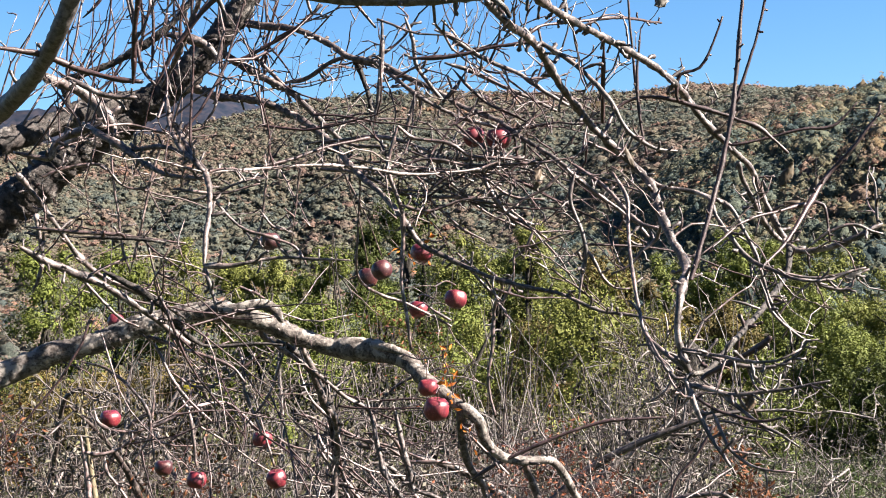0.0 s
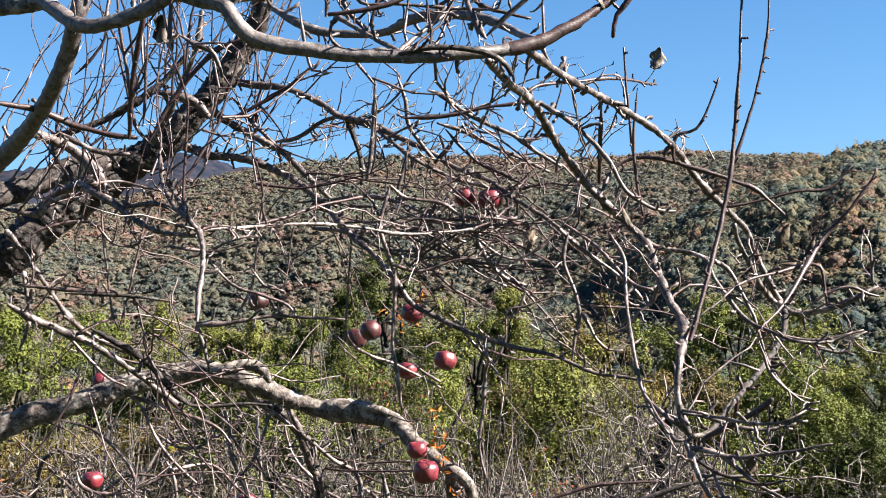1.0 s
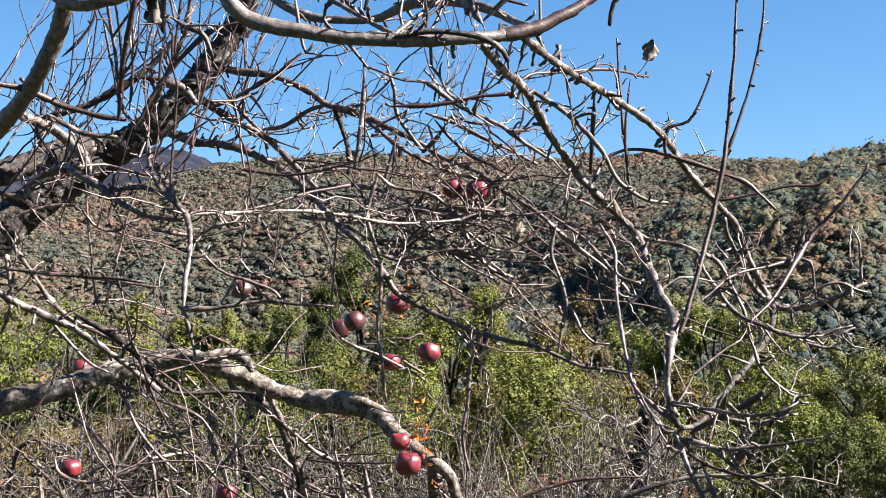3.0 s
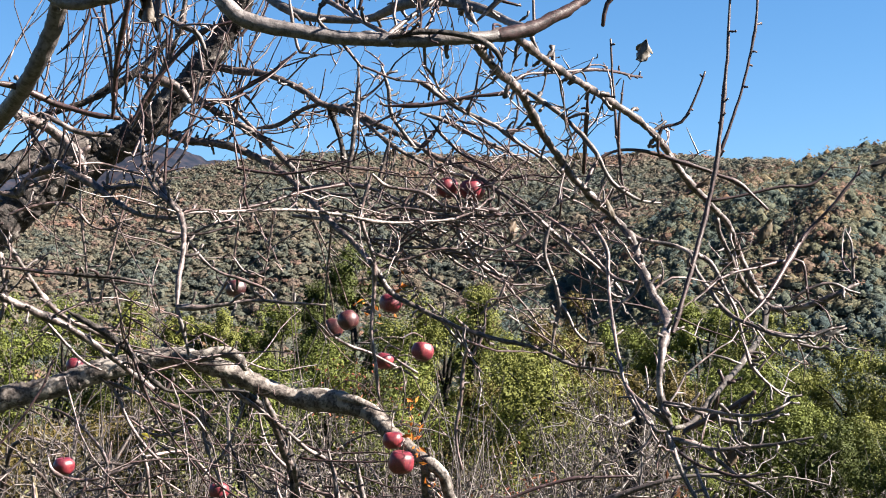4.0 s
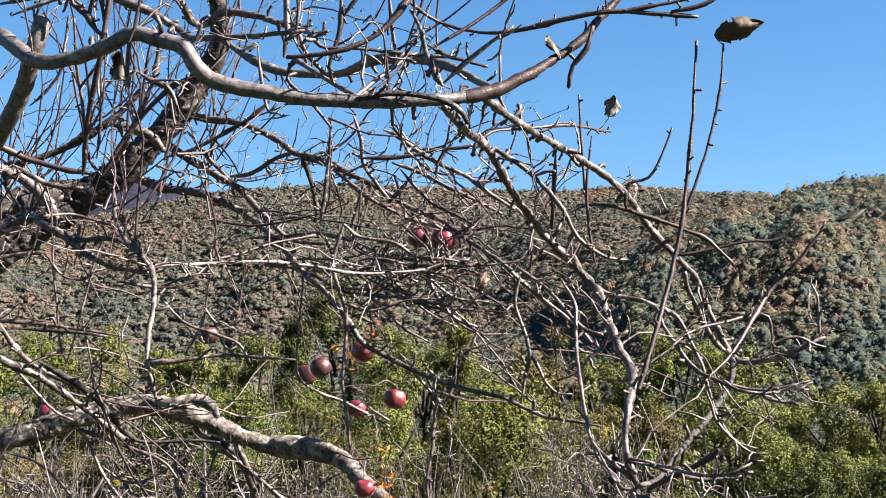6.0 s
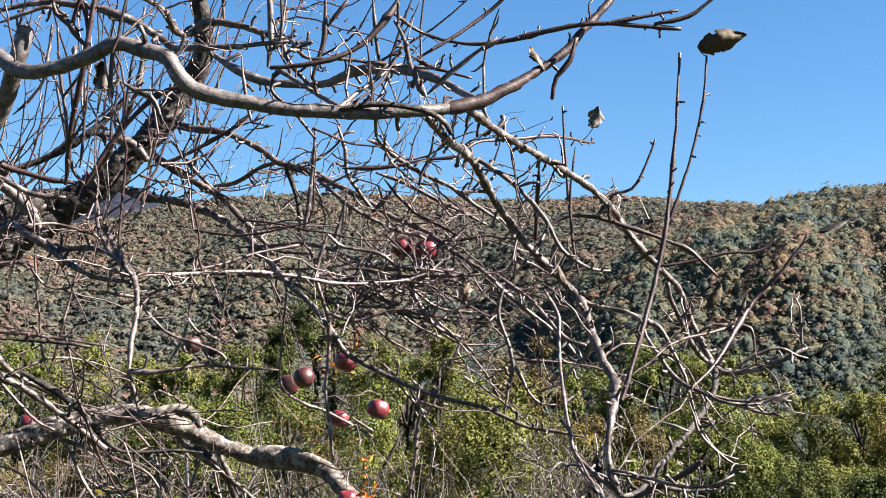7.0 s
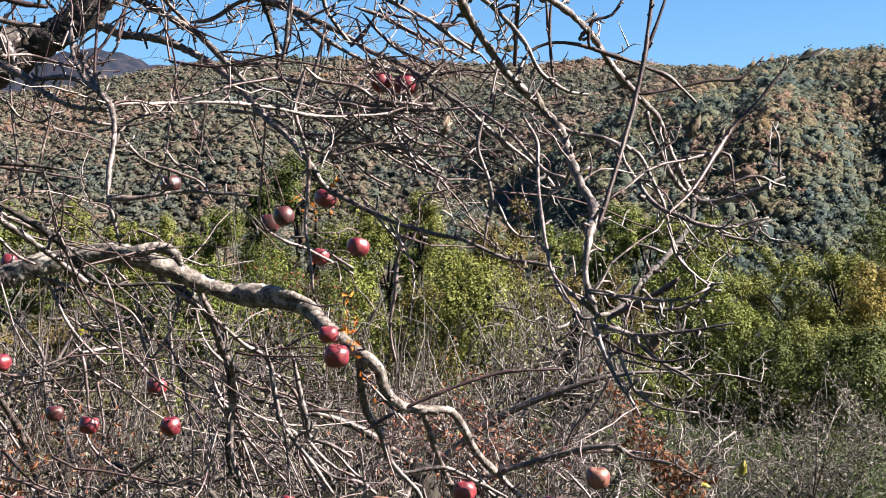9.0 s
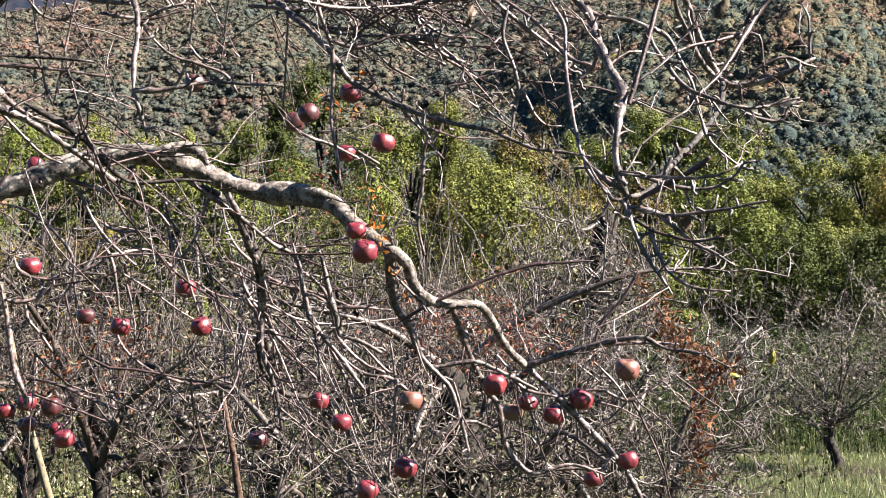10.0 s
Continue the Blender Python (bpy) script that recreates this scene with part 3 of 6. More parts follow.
def grow(kind, *points):
    """One limb or branch of the near tree through its bends: x, y, z in metres and the radius in millimetres."""
    p = np.array(points)
    p[:, 3] *= 0.001 * SLIM.get(kind, 1.0)
    if p[0, 3] < p[-1, 3]:  # from the thick end to the tip
        p = p[::-1]
    thick = p[:, 3].max()
    if grown and kind != "limb" and thick < 0.03:  # let it spring from the nearest wood
        g = np.array(grown)
        gap = np.linalg.norm(g - p[0, :3], axis=1)
        to = p[0, :3] - g[int(gap.argmin())]
        bend = unit(to) @ unit(p[1, :3] - p[0, :3])
        if 0.01 < gap.min() < 0.16 and bend > 0.3:
            p = np.vstack([(*g[int(gap.argmin())], p[0, 3] * 0.9), p])
        elif gap.min() >= 0.02:
            p[0, 3] *= 0.4
    rows = spline(p, 0.009 if thick > 0.008 else 0.014)
    wob = np.cumsum(rng_near.normal(0, 1, (len(rows), 3)), axis=0)
    wob -= np.linspace(0, 1, len(rows))[:, None] * wob[-1]
    rows[:, :3] += wob * 0.0004
    if thick < 0.012:
        rows[:, 3] *= 1 + 0.35 * np.maximum(0, np.sin(np.cumsum(rng_near.uniform(0.1, 0.7, len(rows))))) ** 6
    tubes = Tubes()
    local = rows - np.array([*AT, 0])
    tubes.add(local, 18 if thick > 0.02 else 12 if thick > 0.012 else 8 if thick > 0.005 else 6, LUMP.get(kind, 0.12) if thick > 0.005 else 0.06, rng_near)
    ob = tubes.build(NAMES[kind], BARK[kind], apple_tree)
    grown.extend(tuple(q) for q in rows[::3, :3])
    n = len(grown)
    spurs(local, kind, ob, rng_near)
    grown[n:] = [tuple(np.array(q) + AT) for q in grown[n:]]
    return ob


def trunk_of_near_tree():
    z = AT[2]
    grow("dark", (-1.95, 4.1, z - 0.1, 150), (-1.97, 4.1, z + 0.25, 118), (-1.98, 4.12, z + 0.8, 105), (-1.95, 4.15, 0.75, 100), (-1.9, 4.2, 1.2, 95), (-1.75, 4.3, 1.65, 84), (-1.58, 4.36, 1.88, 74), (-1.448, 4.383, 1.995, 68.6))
    grow("limb", (-1.93, 4.14, 0.55, 70), (-1.84, 4.26, 0.82, 52), (-1.72, 4.36, 1.02, 49))
    grow("limb", (-1.9, 4.18, 1.15, 60), (-1.62, 3.9, 1.75, 40), (-1.32, 3.55, 2.05, 27), (-1.119, 3.362, 2.143, 21.2))
    grow("limb", (-1.88, 4.2, 1.25, 50), (-1.6, 3.6, 2.1, 34), (-1.2, 3.05, 2.4, 22), (-0.768, 2.72, 2.392, 16.4))


trunk_of_near_tree()

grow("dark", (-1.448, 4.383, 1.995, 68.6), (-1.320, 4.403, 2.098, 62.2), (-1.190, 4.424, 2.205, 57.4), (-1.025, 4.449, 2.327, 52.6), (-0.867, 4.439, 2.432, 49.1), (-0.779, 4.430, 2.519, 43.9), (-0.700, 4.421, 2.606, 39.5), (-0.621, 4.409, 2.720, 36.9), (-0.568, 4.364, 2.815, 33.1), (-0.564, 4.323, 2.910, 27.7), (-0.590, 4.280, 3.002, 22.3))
grow("smooth", (-0.768, 2.720, 2.392, 16.4), (-0.671, 2.625, 2.319, 14.2), (-0.598, 2.600, 2.322, 14.1), (-0.531, 2.575, 2.338, 14.0), (-0.482, 2.555, 2.358, 13.9), (-0.433, 2.540, 2.344, 14.3), (-0.384, 2.525, 2.325, 14.3), (-0.358, 2.516, 2.287, 14.7), (-0.321, 2.520, 2.260, 14.7), (-0.245, 2.522, 2.246, 13.7), (-0.164, 2.525, 2.235, 13.2), (-0.062, 2.527, 2.227, 12.2), (0.040, 2.527, 2.229, 11.7), (0.133, 2.557, 2.243, 11.9))
grow("tip", (0.128, 2.555, 2.242, 12.0), (0.186, 2.573, 2.261, 11.5), (0.250, 2.591, 2.296, 10.0), (0.304, 2.607, 2.333, 9.0), (0.349, 2.621, 2.370, 8.6), (0.383, 2.632, 2.413, 8.1), (0.417, 2.643, 2.452, 7.6), (0.458, 2.657, 2.506, 6.6))
grow("smooth", (-0.717, 2.828, 2.457, 16.4), (-0.734, 2.835, 2.389, 17.5), (-0.766, 2.892, 2.323, 17.8), (-0.814, 2.948, 2.259, 17.5), (-0.896, 3.084, 2.215, 18.9), (-0.999, 3.226, 2.172, 22.9), (-1.119, 3.362, 2.143, 27.8))
grow("branch", (0.099, 2.600, 2.231, 8.8), (0.145, 2.646, 2.272, 7.9), (0.256, 2.849, 2.252, 7.9), (0.382, 3.052, 2.231, 8.5), (0.482, 3.156, 2.192, 8.7), (0.548, 3.261, 2.152, 8.4), (0.594, 3.307, 2.105, 8.5), (0.671, 3.372, 2.044, 8.0), (0.720, 3.421, 2.003, 7.4), (0.762, 3.484, 1.935, 7.5), (0.796, 3.502, 1.868, 7.5), (0.829, 3.516, 1.821, 8.2))
grow("branch", (0.091, 2.599, 2.233, 7.8), (0.132, 2.751, 2.226, 8.2), (0.194, 2.952, 2.224, 8.8), (0.243, 3.058, 2.173, 8.5), (0.307, 3.165, 2.102, 9.4), (0.347, 3.190, 2.060, 9.4), (0.413, 3.226, 2.005, 9.5), (0.457, 3.182, 1.943, 10.0), (0.467, 3.114, 1.875, 10.4), (0.481, 3.044, 1.809, 10.1), (0.498, 2.998, 1.767, 10.5), (0.486, 2.901, 1.734, 10.2), (0.458, 2.806, 1.683, 8.2), (0.451, 2.792, 1.623, 8.1), (0.462, 2.798, 1.564, 8.7), (0.478, 2.801, 1.531, 9.2))
grow("branch", (0.812, 3.481, 1.824, 8.2), (0.846, 3.464, 1.805, 8.2), (0.908, 3.436, 1.812, 7.5), (0.968, 3.406, 1.835, 6.7), (1.002, 3.405, 1.852, 5.4), (1.025, 3.405, 1.864, 3.4))
grow("branch", (1.014, 3.405, 1.868, 3.4), (1.014, 3.407, 1.922, 3.4), (1.012, 3.408, 1.965, 3.4), (0.997, 3.409, 1.992, 2.0))
grow("dark", (0.820, 3.481, 1.819, 6.8), (0.796, 3.385, 1.755, 7.1), (0.726, 3.260, 1.689, 6.8), (0.634, 3.061, 1.628, 6.4), (0.554, 2.863, 1.579, 5.6), (0.511, 2.783, 1.546, 5.1), (0.471, 2.764, 1.534, 4.4))
grow("branch", (0.688, 3.395, 2.016, 6.7), (0.701, 3.412, 1.975, 6.7), (0.732, 3.435, 1.921, 6.7), (0.772, 3.478, 1.862, 6.8), (0.826, 3.516, 1.818, 6.9))
grow("branch", (0.207, 2.972, 2.229, 5.9), (0.264, 2.956, 2.189, 5.3), (0.309, 2.935, 2.142, 5.2), (0.346, 2.915, 2.092, 5.8), (0.367, 2.920, 2.048, 5.2), (0.392, 2.923, 2.019, 4.6), (0.438, 2.925, 1.993, 4.0), (0.479, 2.926, 1.989, 2.9))
grow("branch", (0.455, 3.196, 1.955, 6.9), (0.479, 3.189, 1.941, 5.6), (0.539, 3.173, 1.929, 5.6), (0.578, 3.143, 1.907, 4.9), (0.586, 3.119, 1.867, 4.9), (0.611, 3.093, 1.817, 4.9), (0.644, 3.065, 1.770, 5.4), (0.685, 3.013, 1.741, 4.2), (0.726, 2.961, 1.719, 3.5), (0.785, 2.959, 1.718, 3.5), (0.838, 2.957, 1.738, 2.3))
grow("branch", (0.583, 3.171, 1.913, 5.0), (0.623, 3.154, 1.889, 5.0), (0.650, 3.133, 1.831, 4.9), (0.670, 3.114, 1.780, 4.3), (0.685, 3.112, 1.724, 3.7), (0.699, 3.111, 1.675, 3.7), (0.721, 3.109, 1.638, 3.1), (0.748, 3.107, 1.613, 2.5), (0.784, 3.106, 1.602, 2.5))
grow("branch", (0.459, 2.796, 1.585, 4.9), (0.512, 2.717, 1.572, 3.7), (0.532, 2.516, 1.565, 3.4), (0.567, 2.416, 1.568, 2.8), (0.609, 2.414, 1.587, 1.9))
grow("twig", (0.369, 3.178, 1.974, 3.1), (0.394, 3.134, 1.913, 4.3), (0.392, 3.091, 1.848, 4.2), (0.388, 2.999, 1.765, 4.1), (0.391, 2.908, 1.669, 4.0), (0.402, 2.863, 1.613, 4.4), (0.438, 2.817, 1.571, 4.4), (0.464, 2.800, 1.546, 4.3))
grow("twig", (0.398, 2.882, 1.629, 3.9), (0.410, 2.852, 1.580, 3.9), (0.443, 2.820, 1.542, 3.8), (0.432, 2.824, 1.504, 2.7), (0.400, 2.826, 1.482, 2.2))
grow("branch", (-0.818, 4.441, 2.409, 15.8), (-0.742, 4.430, 2.375, 14.9), (-0.634, 4.412, 2.362, 13.1), (-0.545, 4.399, 2.331, 12.1), (-0.465, 4.337, 2.279, 12.0), (-0.376, 4.261, 2.206, 10.9), (-0.298, 4.120, 2.110, 9.7), (-0.212, 4.032, 2.027, 8.7), (-0.146, 3.955, 1.949, 9.3), (-0.095, 3.940, 1.875, 8.5), (-0.021, 3.923, 1.831, 7.7), (0.070, 3.901, 1.784, 6.8), (0.159, 3.861, 1.750, 6.8), (0.276, 3.807, 1.720, 5.9), (0.375, 3.771, 1.675, 5.1), (0.459, 3.740, 1.659, 4.4), (0.528, 3.714, 1.648, 2.9))
grow("branch", (-0.723, 4.431, 2.510, 13.2), (-0.637, 4.422, 2.452, 12.2), (-0.562, 4.414, 2.410, 11.3), (-0.499, 4.407, 2.370, 10.4), (-0.437, 4.401, 2.307, 11.3), (-0.335, 4.384, 2.212, 6.9), (-0.213, 4.362, 2.197, 6.0))
grow("branch", (-0.544, 4.441, 2.413, 7.9), (-0.460, 4.403, 2.420, 7.8), (-0.387, 4.362, 2.458, 7.8), (-0.329, 4.334, 2.473, 7.7))
grow("branch", (-0.630, 4.422, 2.598, 13.2), (-0.492, 4.371, 2.569, 11.3), (-0.384, 4.330, 2.516, 10.3), (-0.312, 4.287, 2.464, 10.2), (-0.225, 4.237, 2.437, 9.2), (-0.139, 4.197, 2.386, 9.1), (-0.039, 4.148, 2.328, 8.2), (0.026, 4.110, 2.280, 8.1), (0.122, 4.057, 2.231, 8.0), (0.184, 4.021, 2.179, 7.1), (0.275, 3.968, 2.114, 7.0), (0.333, 3.925, 2.058, 6.2), (0.389, 3.880, 1.996, 5.3), (0.450, 3.884, 1.950, 3.8), (0.496, 3.888, 1.920, 2.3))
grow("branch", (-0.295, 4.286, 2.455, 7.6), (-0.207, 4.228, 2.409, 6.7), (-0.105, 4.149, 2.316, 6.6), (0.010, 4.155, 2.254, 5.7), (0.108, 4.158, 2.225, 4.9), (0.190, 4.160, 2.205, 4.1))
grow("limb", (-1.654, 4.438, 1.449, 48.0), (-1.499, 4.484, 1.496, 41.6), (-1.376, 4.529, 1.545, 38.6), (-1.275, 4.541, 1.585, 37.9), (-1.156, 4.556, 1.611, 35.4), (-1.054, 4.568, 1.652, 37.3), (-0.951, 4.582, 1.682, 32.9), (-0.847, 4.597, 1.706, 31.3), (-0.743, 4.613, 1.701, 33.2), (-0.637, 4.634, 1.665, 32.4), (-0.531, 4.655, 1.621, 29.8), (-0.424, 4.676, 1.581, 29.0), (-0.350, 4.648, 1.574, 37.9), (-0.258, 4.614, 1.563, 34.0), (-0.167, 4.580, 1.532, 27.5), (-0.112, 4.516, 1.477, 23.6))
grow("limb", (-0.124, 4.464, 1.492, 23.6), (-0.031, 4.419, 1.418, 20.8), (0.048, 4.395, 1.358, 19.0), (0.075, 4.435, 1.285, 16.5), (0.124, 4.469, 1.235, 14.9), (0.196, 4.514, 1.217, 14.2), (0.278, 4.563, 1.209, 13.5), (0.327, 4.629, 1.149, 13.7), (0.372, 4.707, 1.068, 13.0), (0.452, 4.822, 0.987, 14.2))
grow("branch", (0.448, 4.822, 0.988, 12.3), (0.544, 4.787, 1.018, 10.4), (0.652, 4.747, 1.054, 9.4), (0.758, 4.702, 1.080, 9.3), (0.828, 4.672, 1.086, 8.3), (0.895, 4.639, 1.054, 6.4), (0.978, 4.592, 1.044, 5.4), (1.073, 4.532, 1.004, 4.5))
grow("branch", (0.452, 4.822, 0.987, 11.4), (0.538, 4.834, 0.904, 10.5), (0.605, 4.843, 0.835, 11.5), (0.703, 4.864, 0.734, 11.5), (0.782, 4.882, 0.642, 10.6), (0.838, 4.877, 0.545, 9.7), (0.875, 4.873, 0.429, 7.7))
grow("branch", (-0.000, 4.397, 1.375, 14.7), (0.002, 4.434, 1.295, 13.9), (0.018, 4.472, 1.214, 12.3), (0.060, 4.514, 1.139, 11.5), (0.102, 4.565, 1.045, 9.9), (0.185, 4.560, 0.954, 8.1), (0.219, 4.556, 0.846, 7.2), (0.244, 4.552, 0.747, 5.4))
grow("branch", (0.198, 4.566, 1.210, 11.7), (0.231, 4.612, 1.119, 10.9), (0.265, 4.659, 1.023, 11.0), (0.309, 4.690, 0.926, 11.1), (0.351, 4.712, 0.863, 10.2), (0.371, 4.748, 0.740, 10.3), (0.413, 4.745, 0.674, 9.4), (0.468, 4.742, 0.639, 8.4), (0.590, 4.739, 0.667, 5.6), (0.702, 4.734, 0.632, 4.7))
grow("limb", (-0.788, 4.562, 1.709, 19.5), (-0.709, 4.512, 1.707, 19.3), (-0.639, 4.511, 1.721, 17.5), (-0.583, 4.512, 1.707, 15.8), (-0.562, 4.516, 1.669, 7.9))
grow("limb", (-0.330, 4.624, 1.592, 12.6), (-0.238, 4.575, 1.581, 14.2), (-0.167, 4.578, 1.553, 12.4), (-0.122, 4.582, 1.511, 8.9))
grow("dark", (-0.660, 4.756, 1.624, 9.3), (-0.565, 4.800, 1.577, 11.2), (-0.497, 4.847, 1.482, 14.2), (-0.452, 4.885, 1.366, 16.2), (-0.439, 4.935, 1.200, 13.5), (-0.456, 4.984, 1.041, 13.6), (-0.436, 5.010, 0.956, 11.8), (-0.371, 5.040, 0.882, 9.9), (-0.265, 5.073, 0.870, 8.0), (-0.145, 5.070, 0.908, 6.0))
grow("branch", (-0.643, 4.654, 1.625, 8.2), (-0.498, 4.737, 1.511, 8.3), (-0.392, 4.800, 1.413, 7.5), (-0.311, 4.840, 1.356, 8.5), (-0.289, 4.902, 1.210, 7.6), (-0.217, 4.904, 1.067, 6.7), (-0.150, 4.905, 0.934, 5.7), (-0.111, 4.908, 0.800, 4.8))
grow("branch", (-0.531, 4.700, 1.608, 11.9), (-0.495, 4.748, 1.507, 13.9), (-0.457, 4.804, 1.385, 15.0), (-0.428, 4.836, 1.327, 13.2), (-0.438, 4.911, 1.181, 11.5), (-0.441, 4.915, 1.047, 9.6), (-0.398, 4.918, 0.914, 7.6), (-0.378, 4.922, 0.780, 5.7))
grow("branch", (-0.935, 3.597, 2.177, 11.2), (-0.867, 3.496, 2.130, 10.2), (-0.801, 3.446, 2.092, 9.4), (-0.735, 3.392, 2.044, 7.3), (-0.659, 3.341, 2.005, 5.2), (-0.571, 3.286, 1.991, 4.5))
grow("branch", (-0.780, 3.443, 2.081, 6.1), (-0.688, 3.383, 2.080, 6.0), (-0.620, 3.336, 2.051, 5.9), (-0.563, 3.265, 2.003, 7.0), (-0.540, 3.187, 1.911, 6.9), (-0.539, 3.139, 1.844, 6.8), (-0.533, 3.091, 1.779, 7.9))
grow("branch", (-0.533, 3.091, 1.779, 6.0), (-0.461, 3.087, 1.781, 4.8), (-0.376, 3.083, 1.792, 4.2), (-0.280, 3.078, 1.788, 3.0), (-0.213, 3.075, 1.784, 2.4))
grow("branch", (-0.533, 3.091, 1.777, 4.8), (-0.517, 3.092, 1.725, 4.2), (-0.505, 3.093, 1.677, 3.0))
grow("twig", (-0.152, 3.909, 2.195, 6.9), (-0.179, 3.914, 2.087, 6.2), (-0.164, 3.922, 2.019, 6.2), (-0.144, 3.929, 1.958, 7.0), (-0.143, 3.940, 1.873, 6.2), (-0.150, 3.944, 1.765, 5.4), (-0.137, 3.947, 1.672, 4.6), (-0.126, 3.950, 1.579, 3.1))
grow("twig", (-0.281, 4.169, 2.095, 4.1), (-0.292, 4.227, 1.944, 4.1), (-0.300, 4.281, 1.798, 4.2), (-0.242, 4.380, 1.744, 5.1), (-0.172, 4.422, 1.720, 5.2), (-0.087, 4.475, 1.678, 4.4), (-0.025, 4.473, 1.643, 2.6))
grow("shoot", (0.637, 2.958, 2.464, 2.4), (0.630, 2.953, 2.373, 3.0), (0.625, 2.949, 2.292, 3.6), (0.612, 2.944, 2.188, 4.2), (0.594, 2.934, 2.072, 4.7), (0.570, 2.924, 1.964, 4.7), (0.533, 2.890, 1.850, 5.2), (0.490, 2.858, 1.721, 5.1))
grow("shoot", (0.694, 2.956, 2.458, 2.4), (0.682, 2.957, 2.344, 3.0), (0.652, 2.959, 2.228, 3.0), (0.617, 2.960, 2.124, 3.6), (0.597, 2.961, 2.064, 3.0))
grow("shoot", (0.392, 3.234, 2.132, 3.9), (0.469, 3.229, 2.152, 3.9), (0.572, 3.225, 2.125, 4.5), (0.662, 3.222, 2.092, 4.5), (0.701, 3.221, 2.076, 7.1), (0.727, 3.220, 2.056, 3.9), (0.768, 3.219, 2.015, 2.6))
grow("shoot", (0.662, 3.324, 2.048, 3.3), (0.748, 3.319, 2.065, 3.3), (0.827, 3.314, 2.082, 4.0), (0.893, 3.311, 2.085, 3.3), (0.949, 3.306, 2.139, 2.0))
grow("shoot", (0.201, 3.047, 2.281, 3.6), (0.281, 3.130, 2.306, 3.7), (0.394, 3.242, 2.337, 3.9), (0.520, 3.440, 2.365, 2.7))
grow("shoot", (0.418, 3.235, 2.408, 2.6), (0.425, 3.247, 2.293, 3.2), (0.435, 3.257, 2.191, 3.9), (0.445, 3.265, 2.114, 3.2))
grow("shoot", (0.442, 3.195, 2.305, 3.2), (0.433, 3.206, 2.194, 3.8), (0.436, 3.215, 2.106, 3.8), (0.451, 3.224, 2.018, 2.5))
grow("shoot", (0.521, 3.211, 2.150, 3.2), (0.530, 3.206, 2.197, 3.8), (0.573, 3.205, 2.211, 3.8), (0.601, 3.200, 2.258, 2.5), (0.626, 3.193, 2.324, 2.5))
grow("shoot", (0.346, 3.051, 2.239, 4.8), (0.346, 3.109, 2.164, 4.9), (0.348, 3.167, 2.086, 4.4))
grow("shoot", (0.651, 3.035, 1.736, 3.0), (0.742, 3.114, 1.816, 4.3), (0.843, 3.218, 1.948, 5.8), (0.907, 3.212, 2.019, 3.9), (0.964, 3.207, 2.090, 3.2), (0.975, 3.206, 2.115, 2.6))
grow("shoot", (0.557, 2.987, 1.793, 3.0), (0.649, 3.086, 1.856, 3.1), (0.741, 3.168, 1.881, 3.2), (0.805, 3.222, 1.899, 4.5), (0.844, 3.220, 1.896, 3.9), (0.857, 3.222, 1.813, 2.6))
grow("twig", (0.822, 3.325, 1.800, 3.3), (0.882, 3.320, 1.844, 4.0), (0.935, 3.317, 1.858, 4.6), (0.975, 3.316, 1.841, 4.0), (1.001, 3.315, 1.834, 2.7))
grow("twig", (0.702, 3.132, 1.748, 3.7), (0.783, 3.129, 1.730, 4.4), (0.845, 3.125, 1.733, 4.4), (0.907, 3.122, 1.749, 3.1))
grow("twig", (0.800, 3.228, 1.735, 3.2), (0.832, 3.227, 1.716, 3.2), (0.883, 3.225, 1.703, 3.9), (0.903, 3.223, 1.713, 3.2), (0.909, 3.222, 1.736, 3.2), (0.941, 3.220, 1.749, 2.6))
grow("smooth", (-0.441, 3.488, 2.593, 13.3), (-0.339, 3.394, 2.513, 11.6), (-0.253, 3.350, 2.479, 10.1), (-0.143, 3.291, 2.466, 9.3), (-0.061, 3.186, 2.471, 12.2), (0.041, 3.056, 2.445, 12.4), (0.113, 2.959, 2.402, 10.2), (0.158, 2.889, 2.359, 8.2), (0.188, 2.646, 2.281, 5.4))
grow("branch", (-0.583, 3.281, 2.673, 9.3), (-0.530, 3.372, 2.660, 9.5), (-0.512, 3.438, 2.631, 9.0), (-0.477, 3.484, 2.637, 11.2), (-0.432, 3.456, 2.659, 11.2), (-0.344, 3.417, 2.638, 8.3), (-0.258, 3.379, 2.601, 6.1), (-0.176, 3.378, 2.585, 4.8))
grow("branch", (-0.826, 2.909, 2.509, 7.0), (-0.709, 2.901, 2.530, 7.0), (-0.583, 2.855, 2.506, 8.1), (-0.502, 2.825, 2.471, 8.6), (-0.441, 2.803, 2.433, 7.9), (-0.408, 2.777, 2.408, 7.3), (-0.310, 2.702, 2.390, 6.6), (-0.228, 2.698, 2.397, 4.9), (-0.179, 2.695, 2.403, 3.3))
grow("shoot", (-0.203, 2.605, 2.326, 4.2), (-0.108, 2.600, 2.338, 4.7), (-0.036, 2.611, 2.375, 5.3), (0.011, 2.619, 2.429, 5.9), (0.043, 2.625, 2.487, 6.4))
grow("shoot", (0.077, 2.683, 2.421, 3.3), (0.147, 2.670, 2.397, 3.8), (0.212, 2.657, 2.394, 4.3), (0.286, 2.639, 2.406, 4.8), (0.360, 2.621, 2.420, 4.8), (0.424, 2.618, 2.427, 5.4), (0.499, 2.615, 2.422, 4.3), (0.569, 2.613, 2.417, 3.2))
grow("shoot", (0.422, 2.618, 2.426, 4.3), (0.499, 2.613, 2.441, 3.2), (0.563, 2.609, 2.452, 2.7))
grow("shoot", (0.520, 2.614, 2.426, 3.2), (0.584, 2.609, 2.441, 3.8), (0.637, 2.602, 2.481, 3.2))
